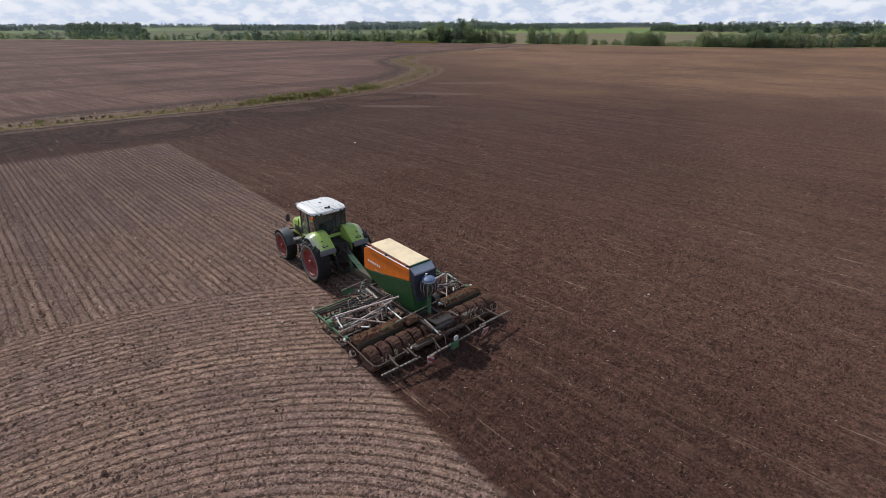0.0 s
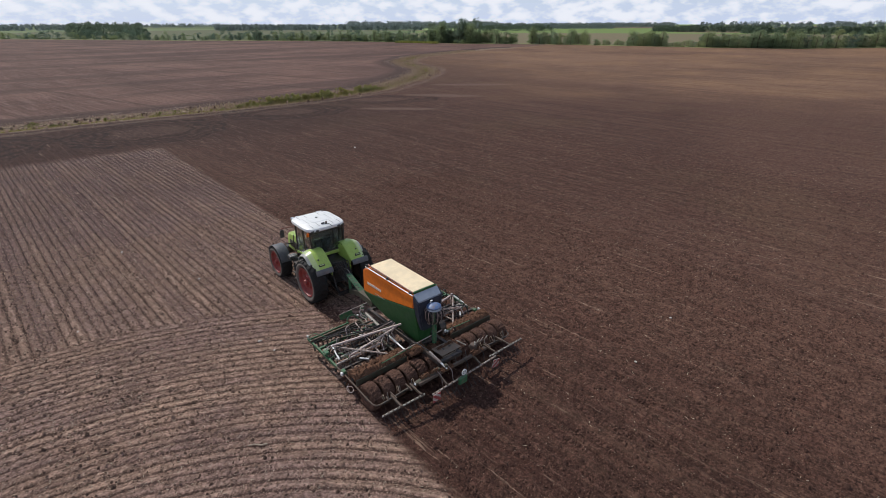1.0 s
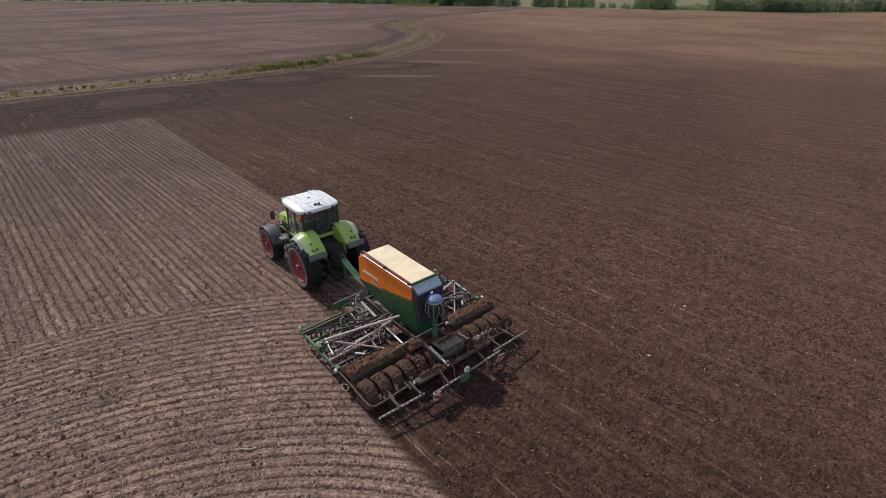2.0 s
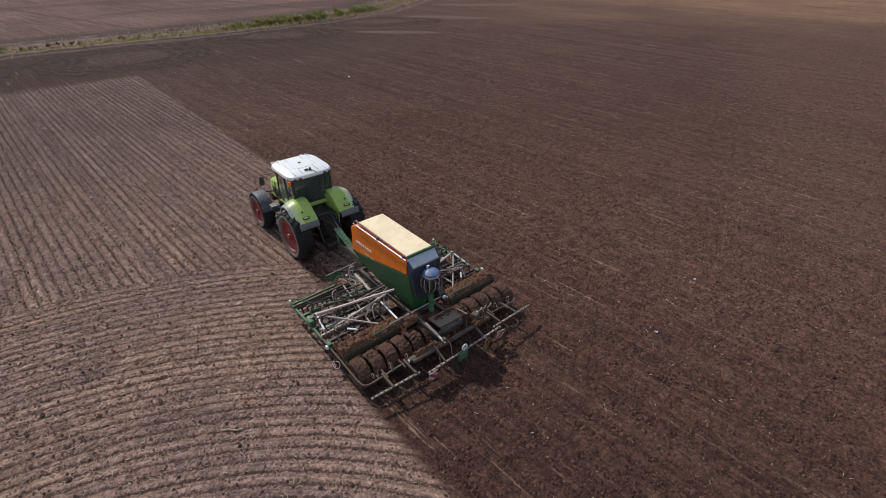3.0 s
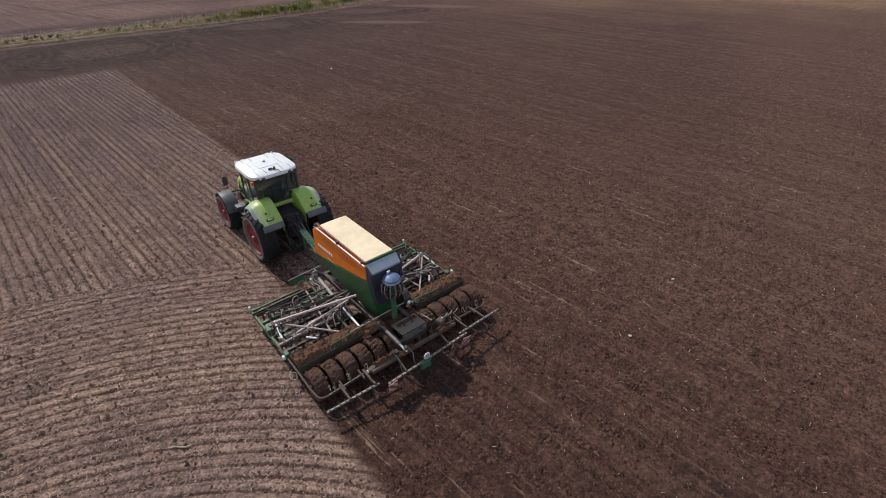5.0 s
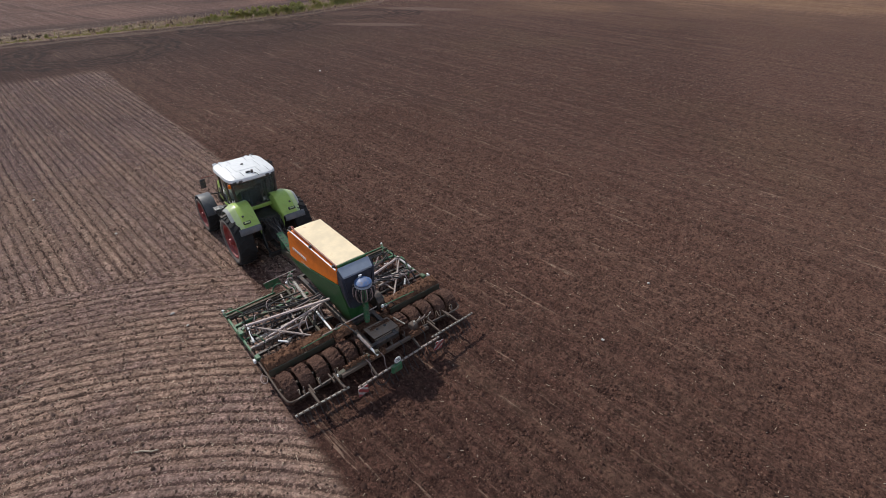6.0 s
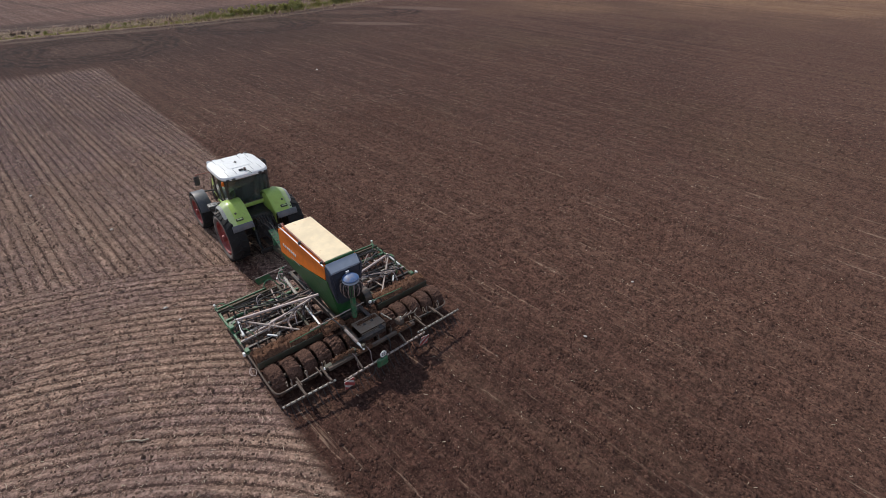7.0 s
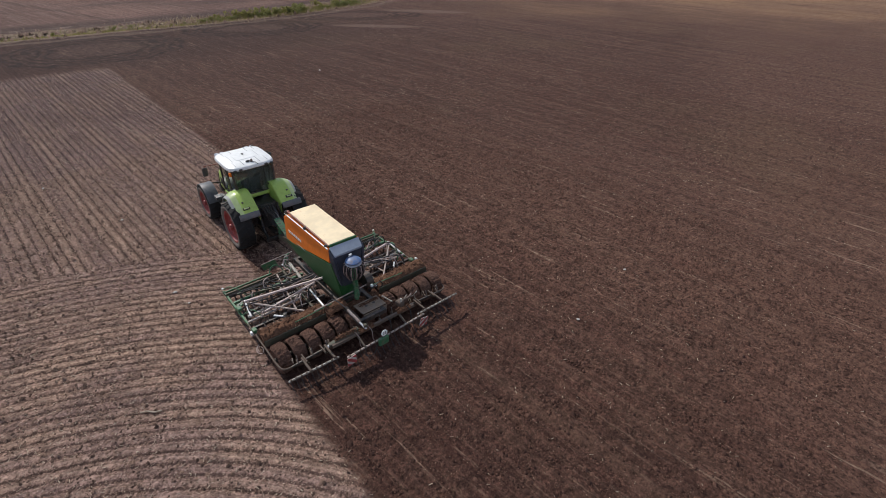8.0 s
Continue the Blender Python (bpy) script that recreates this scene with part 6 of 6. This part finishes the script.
    part("swivel_pin", rod((0.98, -2.26, 0.82), (0.98, -2.26, 1.14), 0.030, None, 10), "mottled", d)
    part("rear_bracket", beam((1.05, -2.14, 0.92), (1.55, -2.06, 0.86), 0.08, 0.07, 0.015), "muddy", d, "mud spattered bracket arm")
    for k, (xa, za) in enumerate(((1.12, 1.02), (1.30, 1.00), (1.52, 0.98))):
        part("bracket_loop", hose([(xa, -2.16, za - 0.06), (xa + 0.02, -2.24, za + 0.08), (xa + 0.12, -2.20, za + 0.10), (xa + 0.16, -2.10, za - 0.04)], 0.014, 6, 4), "hose" if k % 2 else "mottled", d)
    for k, xa in enumerate((-0.36, 1.06, -0.80, 0.30)):
        part("hanging_hose", hose([(xa, -2.42, 0.92), (xa + 0.05, -2.56, 0.78), (xa + 0.02, -2.64, 0.56), (xa + 0.10, -2.62, 0.34)], 0.014, 6, 5), "hose_dark" if k % 2 else "hose", d)
    for k, (xa, ya) in enumerate(((-2.62, -2.0), (-2.05, -1.96), (-1.48, -1.98), (1.50, -1.98), (2.06, -1.96), (2.60, -2.0))):
        part("dangling_root", hose([(xa, ya - 0.1, 0.62), (xa + 0.03, ya, 0.70), (xa + 0.01, ya + 0.06, 0.60), (xa + 0.05, ya + 0.02, 0.46)], 0.008, 5, 4), "straw", d, "pale root hanging on the beam")
    part("cross_rod", rod((-1.30, -0.95, 1.02), (0.35, -1.30, 1.42), 0.018, None, 8), "galv", d)
    part("rear_hose", hose([(-0.95, -1.0, 1.05), (-0.80, -1.05, 1.22), (-0.70, -1.25, 1.30), (-0.62, -1.75, 1.26)], 0.02), "hose_dark", d)
    part("rear_hose", hose([(0.50, -1.35, 1.20), (0.85, -1.30, 1.30), (1.0, -1.25, 1.1), (1.0, -1.1, 0.9)], 0.018), "hose_dark", d)
    part("fan_housing", shift(lathe([(-0.12, 0.05), (-0.12, 0.26), (0.12, 0.26), (0.12, 0.05)], 20), 0.78, -0.62, 1.02), "black", d)
    part("valve", box((0.72, -1.02, 1.05), (0.10, 0.08, 0.10), 0.02), "signwhite", d)
    # following harrow
    prong = mesh_of("harrow_tine", hose([(0, 0, 0), (0, 0.03, -0.12), (0, -0.10, -0.30), (0, -0.24, -0.42)], 0.008, 5, 4), "hose_dark")

    def harrow(p, q, n, label, skin="mottled"):
        h = part("harrow_beam", beam(p, q, 0.05, 0.05), skin, d, label)
        for k in range(n):
            t = (k + 0.5) / n
            at = Vector(p).lerp(Vector(q), t)
            part("clamp", shift(box((0, 0, 0), (0.05, 0.07, 0.085), 0.012), *at), "muddy", h)
            if k % 2:
                part("clamp_bolt", rod(at + Vector((0, -0.03, 0.02)), at + Vector((0.01, -0.06, 0.10)), 0.014, None, 6), "mottled", h)
        for k in range(n):
            t = (k + 0.5) / n
            o = new("harrow_tine", prong); o.parent = h
            o.matrix_basis = pose(*(Vector(p).lerp(Vector(q), t)))
        return h
    h = harrow((-2.98, -2.50, 0.44), (-1.50, -2.66, 0.56), 10, "pale grey harrow beam")
    part("harrow_arm", beam((-2.35, -2.05, 0.58), (-2.35, -2.62, 0.52), 0.06, 0.08), "muddy", h)
    part("harrow_arm", beam((-1.62, -2.05, 0.62), (-1.62, -2.66, 0.60), 0.06, 0.08), "muddy", h)
    h = harrow((2.98, -2.62, 0.56), (1.27, -2.70, 0.64), 11, "pale grey harrow beam")
    part("harrow_arm", beam((2.35, -2.05, 0.58), (2.35, -2.66, 0.60), 0.05, 0.06), "muddy", h)
    part("harrow_arm", beam((1.62, -2.05, 0.62), (1.62, -2.70, 0.63), 0.05, 0.06), "muddy", h)
    h = harrow((-1.34, -2.84, 0.56), (1.44, -2.83, 0.66), 16, "pale grey middle harrow beam", "galv")
    for x in (-0.75, 0.75):
        part("harrow_arm", beam((x, -2.40, 0.80), (x, -2.84, 0.62), 0.05, 0.08), "muddy", h)
    for x, turn in ((-1.25, -4), (1.34, 9)):
        at = pose(x, -2.93, 0.47, 6, turn, 0)
        plate_bm = box((0, 0, 0), (0.29, 0.02, 0.33), 0.004)
        bmesh.ops.transform(plate_bm, matrix=at, verts=plate_bm.verts)
        board = part("warning_board", plate_bm, "board_white", d, "muddy red and white striped warning board")
        for c in (-0.17, 0.0, 0.17):
            st = slanted_stripe(0.145, 0.165, c - 0.046, c + 0.046, 1 if x < 0 else -1)
            bmesh.ops.transform(st, matrix=at, verts=st.verts)
            part("stripe", st, "board_red", board)
        part("board_hanger", beam((x, -2.86, 0.60), (x, -2.90, 0.50), 0.03, 0.03, 0.005), "black", board)
    disc = lathe([(-0.008, 0.01), (-0.008, 0.105), (0.008, 0.105), (0.008, 0.01)], 24)
    bmesh.ops.rotate(disc, cent=(0, 0, 0), matrix=Matrix.Rotation(radians(-90), 3, "Z"), verts=disc.verts)
    plate = part("round_sign", shift(disc, -0.13, -2.95, 0.87), "signwhite", d, "white round plate with dark marks")
    tx = bpy.data.curves.new("sign_number", "FONT")
    tx.body, tx.size, tx.align_x, tx.align_y, tx.extrude = "25", 0.13, "CENTER", "CENTER", 0.002
    tmp = bpy.data.objects.new("sign_number", tx)
    txm = bpy.data.meshes.new_from_object(tmp)
    bpy.data.objects.remove(tmp)
    txm.materials.append(M["black"])
    digits = new("sign_number", txm)
    digits.parent = plate
    digits.matrix_basis = pose(-0.13, -2.963, 0.87, 90, 0, 0)
    part("rear_box", box((-0.15, -2.91, 0.55), (0.34, 0.10, 0.26), 0.02), "green_frame", d, "green box on the harrow beam")
    part("sign_post", beam((-0.14, -2.87, 0.6), (-0.14, -2.92, 0.84), 0.05, 0.05), "steel", d)
    part("rear_cable", hose([(-0.85, -2.86, 0.55), (-0.75, -2.94, 0.32), (-0.5, -2.92, 0.26), (-0.34, -2.88, 0.48)], 0.012), "hose_dark", d)
    return d


drill = build_drill()


# ---------------------------------------------------------------- stones
def build_stones():
    for i, (x, y, s) in enumerate(((-4.1, 4.2, 0.06), (-3.9, 3.3, 0.04), (-9.3, 9.4, 0.05), (5.64, -5.7, 0.05), (9.34, -5.1, 0.05), (-4.36, 11.0, 0.06), (-6.6, 16.8, 0.06), (15.4, 29.9, 0.09), (-10.6, -2.2, 0.12))):
        bm = bmesh.new()
        bmesh.ops.create_icosphere(bm, subdivisions=2, radius=s)
        bmesh.ops.scale(bm, vec=(1.2, 0.8, 0.55), verts=bm.verts)
        roughen(bm, s * 0.12, 60 + i)
        ob = new("stone", mesh_of("stone", bm, "stone"))
        ob.matrix_basis = pose(x, y, s * 0.3, 0, 0, 40 * i)
        tagged(ob, "small pale field stone lying on the soil", "stone", group="field stones")


build_stones()


def build_stick():
    bm = hose([(-0.26, 0, 0.03), (-0.08, 0.015, 0.05), (0.12, -0.01, 0.035), (0.28, 0.02, 0.05)], 0.022, 6, 3)
    for v in bm.verts:
        v.co.z += 0.006 * math.sin(v.co.x * 40)
    ob = new("stick", mesh_of("stick", bm, "straw"))
    ob.matrix_basis = pose(-6.1, -0.75, 0.0, 0, 0, -35)
    tagged(ob, "pale dry stick lying on the turned rows", "stick")


build_stick()


# ---------------------------------------------------------------- ditch growth
def blades(name, material, spots, heights, rng, label, category, lean=0.35, width=0.05):
    n = len(spots)
    ang = rng.uniform(0, math.tau, n)
    side = np.stack([np.cos(ang), np.sin(ang), np.zeros(n)], -1) * (heights * width * rng.uniform(0.6, 1.6, n))[:, None]
    tip = spots + np.stack([rng.normal(0, lean, n) * heights, rng.normal(0, lean, n) * heights, heights], -1)
    co = np.stack([spots - side, spots + side, tip], 1)
    me = bpy.data.meshes.new(name)
    me.vertices.add(n * 3); me.vertices.foreach_set("co", co.astype(np.float32).ravel())
    me.loops.add(n * 3); me.loops.foreach_set("vertex_index", np.arange(n * 3, dtype=np.int32))
    me.polygons.add(n); me.polygons.foreach_set("loop_start", np.arange(0, n * 3, 3, dtype=np.int32))
    me.update(calc_edges=True)
    me.materials.append(M[material])
    return tagged(new(name, me), label, category, kind="stuff")


def along_ditch(rng, n, lo, hi, spread, offset=0.2):
    pts = np.array(DITCH, float)
    keep = [i for i in range(len(pts)) if lo <= pts[i, 0] <= hi]
    pts = pts[keep]
    seg = np.hypot(*np.diff(pts, axis=0).T)
    s = rng.uniform(0, seg.sum(), n)
    cum = np.r_[0, np.cumsum(seg)]
    x, y = np.interp(s, cum, pts[:, 0]), np.interp(s, cum, pts[:, 1])
    k = np.clip(np.searchsorted(cum, s) - 1, 0, len(seg) - 1)
    d = np.diff(pts, axis=0)[k] / seg[k][:, None]
    off = rng.normal(offset, spread, n)
    return np.stack([x - d[:, 1] * off, y + d[:, 0] * off, np.zeros(n) - 0.35 * np.exp(-(off / 0.9) ** 2)], -1)


def build_ditch():
    rng = np.random.default_rng(23)
    s = np.concatenate([along_ditch(rng, 9000, 0, 112, 0.8), along_ditch(rng, 9000, -60, 16, 0.55, -0.5), along_ditch(rng, 7000, 16, 48, 0.9, 0.4)])
    blades("ditch_grass", "grass", s, rng.uniform(0.12, 0.34, len(s)), rng, "green and yellowish grass along the ditch", "grass", width=0.10)
    s = along_ditch(rng, 1800, -60, 165, 1.5, 0.6)
    scatter("ditch_clods", "clod_light", s + np.array([0, 0, 0.03]), rng.uniform(0.08, 0.3, len(s)), rng, "dry brown clods thrown out along the ditch", "soil clods")
    s = along_ditch(rng, 40000, -60, 165, 1.9, 0.6)
    s = s[(s[:, 0] > 10) | (rng.random(len(s)) < 0.45)]
    blades("dry_grass", "grass_dry", s, rng.uniform(0.12, 0.42, len(s)) * np.where(s[:, 0] > 10, 1.0, 0.6), rng, "dry straw coloured grass on the ditch bank", "grass", width=0.10)


build_ditch()


def leaf_cloud(centres, radii, per, size, rng, squash=0.8):
    """Many small leaf faces on clumps; returns vertices and faces."""
    n = len(centres) * per
    c, r = np.repeat(centres, per, 0), np.repeat(radii, per)
    d = rng.normal(0, 1, (n, 3))
    d /= np.linalg.norm(d, axis=1)[:, None]
    p = c + d * (r * rng.uniform(0.55, 1.1, n))[:, None] * np.array([1, 1, squash])
    u = rng.normal(0, 1, (n, 3)); u /= np.linalg.norm(u, axis=1)[:, None]
    v = np.cross(u, rng.normal(0, 1, (n, 3))); v /= np.linalg.norm(v, axis=1)[:, None] + 1e-9
    s = (size * rng.uniform(0.6, 1.4, n))[:, None]
    co = np.stack([p - u * s, p + v * s * 0.7, p + u * s, p - v * s * 0.7], 1).reshape(-1, 3)
    return co, np.arange(n * 4).reshape(-1, 4)


def cloud_mesh(name, co, faces, material):
    me = bpy.data.meshes.new(name)
    me.vertices.add(len(co)); me.vertices.foreach_set("co", co.astype(np.float32).ravel())
    me.loops.add(faces.size); me.loops.foreach_set("vertex_index", faces.ravel().astype(np.int32))
    me.polygons.add(len(faces)); me.polygons.foreach_set("loop_start", np.arange(0, faces.size, faces.shape[1], dtype=np.int32))
    me.update(calc_edges=True)
    me.materials.append(M[material])
    return me


def build_weeds():
    rng = np.random.default_rng(29)
    first = []
    for k in range(3):
        c = np.stack([rng.normal(0, 0.45, 9), rng.normal(0, 0.45, 9), rng.uniform(0.1, 0.75, 9)], -1)
        co, f = leaf_cloud(c, rng.uniform(0.15, 0.32, 9), 26, 0.09, rng)
        ob = new("weed_bush", cloud_mesh("weed_bush", co, f, "weed"))
        first.append(tagged(ob, "leafy green weed bush growing in the ditch", "bush", group="ditch bushes"))
    spots = along_ditch(rng, 84, 16, 46, 0.55, 0.3)
    spots = np.concatenate([spots, along_ditch(rng, 9, -14, 16, 0.4), along_ditch(rng, 18, 58, 112, 0.6)])
    for i, p in enumerate(spots):
        k = rng.uniform(0.5, 1.5) if 20 < p[0] < 46 else rng.uniform(0.35, 0.8)
        m = pose(*p, 0, 0, rng.uniform(0, 360)) @ Matrix.Scale(k, 4)
        if i < 3:
            first[i].matrix_basis = m
        else:
            o = copy_thing(first[i % 3], m)
            o.scale = (k, k, k)


build_weeds()


# ---------------------------------------------------------------- trees
def make_tree(h, spread, seed, leaf, low=0.03, clumps=38, per=36, size=0.20):
    """A tree of height h: tapered trunk with limbs, and a crown of many small leaf faces."""
    rng = np.random.default_rng(seed)
    t = thing("tree", (0, 0, 0), "leafy green tree at the field's edge", "tree", group="field edge trees")
    bm = hose([(0, 0, -0.2), (rng.normal(0, 0.1), rng.normal(0, 0.1), h * 0.4), (rng.normal(0, 0.25), rng.normal(0, 0.25), h * 0.85)], 0.10 + 0.012 * h, 6, 3)
    for v in bm.verts:
        k = max(0.15, 1 - 0.95 * max(0, v.co.z) / (h * 0.9))
        v.co.x *= 0.5 + 0.5 * k; v.co.y *= 0.5 + 0.5 * k
    for i in range(5):
        a, z = rng.uniform(0, math.tau), h * rng.uniform(0.25, 0.6)
        add(bm, rod((0, 0, z), (math.cos(a) * spread * 0.6, math.sin(a) * spread * 0.6, z + h * 0.2), 0.07, 0.02, 5))
    part("trunk", bm, "bark", t)
    z = h * (low + (0.95 - low) * rng.beta(0.8, 1.15, clumps))
    shape = np.sqrt(np.clip(1 - ((z / h - 0.38) / 0.64) ** 2, 0.05, 1))
    a, rr = rng.uniform(0, math.tau, clumps), np.sqrt(rng.uniform(0.05, 1, clumps)) * spread * shape * 0.85
    c = np.stack([np.cos(a) * rr, np.sin(a) * rr, z], -1)
    co, f = leaf_cloud(c, rng.uniform(0.10, 0.19, clumps) * h * 0.9, per, size * h / 8, rng, 0.75)
    ob = new("crown", cloud_mesh("crown", co, f, leaf))
    ob.parent = t
    return t


def polar(az, r):
    return r * math.sin(radians(az)), r * math.cos(radians(az))


def build_trees():
    rnd = random.Random(77)
    kinds = [make_tree(8, 2.6, 1, "leaf"), make_tree(8, 3.2, 2, "leaf_dark"), make_tree(8, 2.2, 3, "leaf"), make_tree(8, 3.0, 4, "leaf_pale"), make_tree(8, 2.5, 5, "leaf_pale"),
             make_tree(8, 3.6, 6, "leaf_dark", low=0.05)]
    used = set()
    # stretches of the belt: azimuth from, to, height, count, kinds, extra distance
    belt = [(-2.5, 4, 5.2, 8, (0, 1, 5), 6), (1.6, 3, 9, 3, (1, 5), 20), (4.5, 10.8, 9.0, 24, (1, 5, 1), 25), (4.5, 12, 4.6, 11, (0, 4, 1), 4), (11, 22, 5.2, 15, (0, 3, 4, 1), 4), (12, 22, 6, 8, (0, 1), 60),
            (20.2, 20.9, 8.5, 2, (5,), 2), (22, 38, 6.8, 44, (0, 1, 2, 4), 4), (16, 38, 8.5, 34, (1, 5), 35), (38.4, 44.2, 13.0, 22, (0, 1, 5), 8), (38, 44, 8.0, 10, (1, 2), 4), (44, 48.6, 7.2, 16, (0, 2, 4), 4),
            (50, 51, 9.0, 3, (2, 0), 4), (51, 56.5, 7.4, 18, (3, 4, 0), 4), (57, 61, 3.0, 10, (3, 4), 3), (60.8, 64.2, 7.2, 16, (0, 4, 3), 3), (64.4, 67.5, 3.2, 9, (3, 4), 3),
            (67.5, 76, 6.8, 40, (4, 0, 3), 3), (72, 86, 8.0, 52, (0, 1, 4), 3), (-20, -2.5, 8, 24, (0, 1, 4), 6), (86, 110, 9, 34, (0, 1, 4), 4)]
    rows = np.random.default_rng(55)
    back_c, back_r = [], []
    for a0, a1, h, n, which, extra in belt:
        if extra >= 20 or a1 <= 0 or a0 >= 86:           # rows behind, and those past the open view
            for i in range(n):
                az = a0 + (a1 - a0) * (i + rnd.uniform(0.0, 1.0)) / n
                r = np.interp(az, [a for a, _ in EDGE], [b for _, b in EDGE]) + extra + rnd.uniform(0, 14)
                hh = h * rnd.uniform(0.65, 1.1) * (0.85 + 0.35 * math.sin(az * 2.3))
                for k in range(16):
                    z = rnd.uniform(0.05, 0.92)
                    w = hh * 0.36 * math.sqrt(max(0.05, 1 - ((z - 0.38) / 0.62) ** 2))
                    x, y = polar(az, r)
                    back_c.append((x + rnd.uniform(-w, w), y + rnd.uniform(-w, w), z * hh)); back_r.append(hh * rnd.uniform(0.10, 0.17))
            continue
        for i in range(n):
            az = a0 + (a1 - a0) * (i + rnd.uniform(0.1, 0.9)) / n
            r = np.interp(az, [a for a, _ in EDGE], [b for _, b in EDGE]) + extra + rnd.uniform(0, 14)
            k = h / 8 * rnd.choice((rnd.uniform(0.55, 0.85), rnd.uniform(0.75, 1.0), rnd.uniform(0.9, 1.2)))
            w = (0.35 + 0.65 * k) * rnd.uniform(0.85, 1.3)
            src = kinds[rnd.choice(which)]
            m = pose(*polar(az, r), 0, 0, 0, rnd.uniform(0, 360))
            if src in used:
                o = copy_thing(src, m)
            else:
                o = src
                o.matrix_basis = m
                used.add(src)
            o.scale = (w, w, k)
    scrub_c, scrub_r = [], []
    for i in range(300):                                  # low scrub at and behind the belt
        az = rnd.uniform(-4, 44)
        r = np.interp(az, [a for a, _ in EDGE], [b for _, b in EDGE]) + 2 + rnd.choice((12, 60, 300)) * rnd.random()
        hh = (rnd.uniform(2.5, 6.0) + (r > 500) * 2.0) * (0.2 + 0.85 * max(0.0, math.sin(az * 1.7) + 0.5 * math.sin(az * 4.3 + 1)))
        x, y = polar(az, r)
        cs, rs = (scrub_c, scrub_r) if rnd.random() < 0.6 else (back_c, back_r)
        for k in range(5):
            cs.append((x + rnd.uniform(-2, 2), y + rnd.uniform(-2, 2), rnd.uniform(0.2, 0.7) * hh)); rs.append(hh * rnd.uniform(0.22, 0.36))
    co, f = leaf_cloud(np.array(scrub_c), np.array(scrub_r), 40, 0.22, rows, 0.9)
    tagged(new("scrub", cloud_mesh("scrub", co, f, "leaf")), "green scrub and willows along the field's edge", "scrub", kind="stuff")
    co, f = leaf_cloud(np.array(back_c), np.array(back_r), 46, 0.24, rows, 0.85)
    tagged(new("tree_belt", cloud_mesh("tree_belt", co, f, "leaf_dark")), "dense dark green trees standing behind the front row", "trees", kind="stuff")
    # distant woods
    rng = np.random.default_rng(91)
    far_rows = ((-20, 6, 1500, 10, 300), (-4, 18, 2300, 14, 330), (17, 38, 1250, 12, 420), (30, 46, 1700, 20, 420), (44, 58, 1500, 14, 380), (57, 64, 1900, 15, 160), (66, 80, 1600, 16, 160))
    near_rows = ((62, 72, 950, 9.5, 200), (70, 88, 800, 8.0, 250), (44, 52, 1000, 11, 60), (88, 120, 900, 13, 120), (4.5, 10.5, 690, 14, 70))
    for rows_of, name, leaf, size, label in ((far_rows, "far_woods", "wood_far", 1.5, "woods along the horizon, haze put into their bluish colour"), (near_rows, "woods", "wood_green", 0.8, "green woods behind the farther fields")):
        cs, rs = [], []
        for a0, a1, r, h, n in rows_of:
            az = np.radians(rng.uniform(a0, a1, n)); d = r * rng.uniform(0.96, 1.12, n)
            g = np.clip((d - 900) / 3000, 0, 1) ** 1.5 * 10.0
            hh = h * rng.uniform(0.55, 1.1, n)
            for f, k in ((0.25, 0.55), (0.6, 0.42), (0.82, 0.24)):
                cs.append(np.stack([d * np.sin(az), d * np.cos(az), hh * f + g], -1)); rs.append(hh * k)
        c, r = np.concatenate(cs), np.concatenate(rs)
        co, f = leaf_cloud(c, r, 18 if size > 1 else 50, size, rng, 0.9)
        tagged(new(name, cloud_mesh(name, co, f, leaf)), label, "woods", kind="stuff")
    # yellow flowering weeds below the tall trees
    az = np.radians(rng.uniform(35, 39.8, 2600)); e = np.interp(np.degrees(az), [a for a, _ in EDGE], [b for _, b in EDGE])
    d = e + rng.uniform(-9, 3, 2600)
    s = np.stack([d * np.sin(az), d * np.cos(az), np.zeros(2600)], -1)
    M["yellow_weed"] = leaf_surface("yellow_flowering_weeds", (0.15, 0.18, 0.05), (0.36, 0.34, 0.08))
    blades("yellow_weeds", "yellow_weed", s, rng.uniform(0.5, 1.3, 2600), rng, "yellow flowering weeds at the field's edge", "weeds", width=0.35)


build_trees()
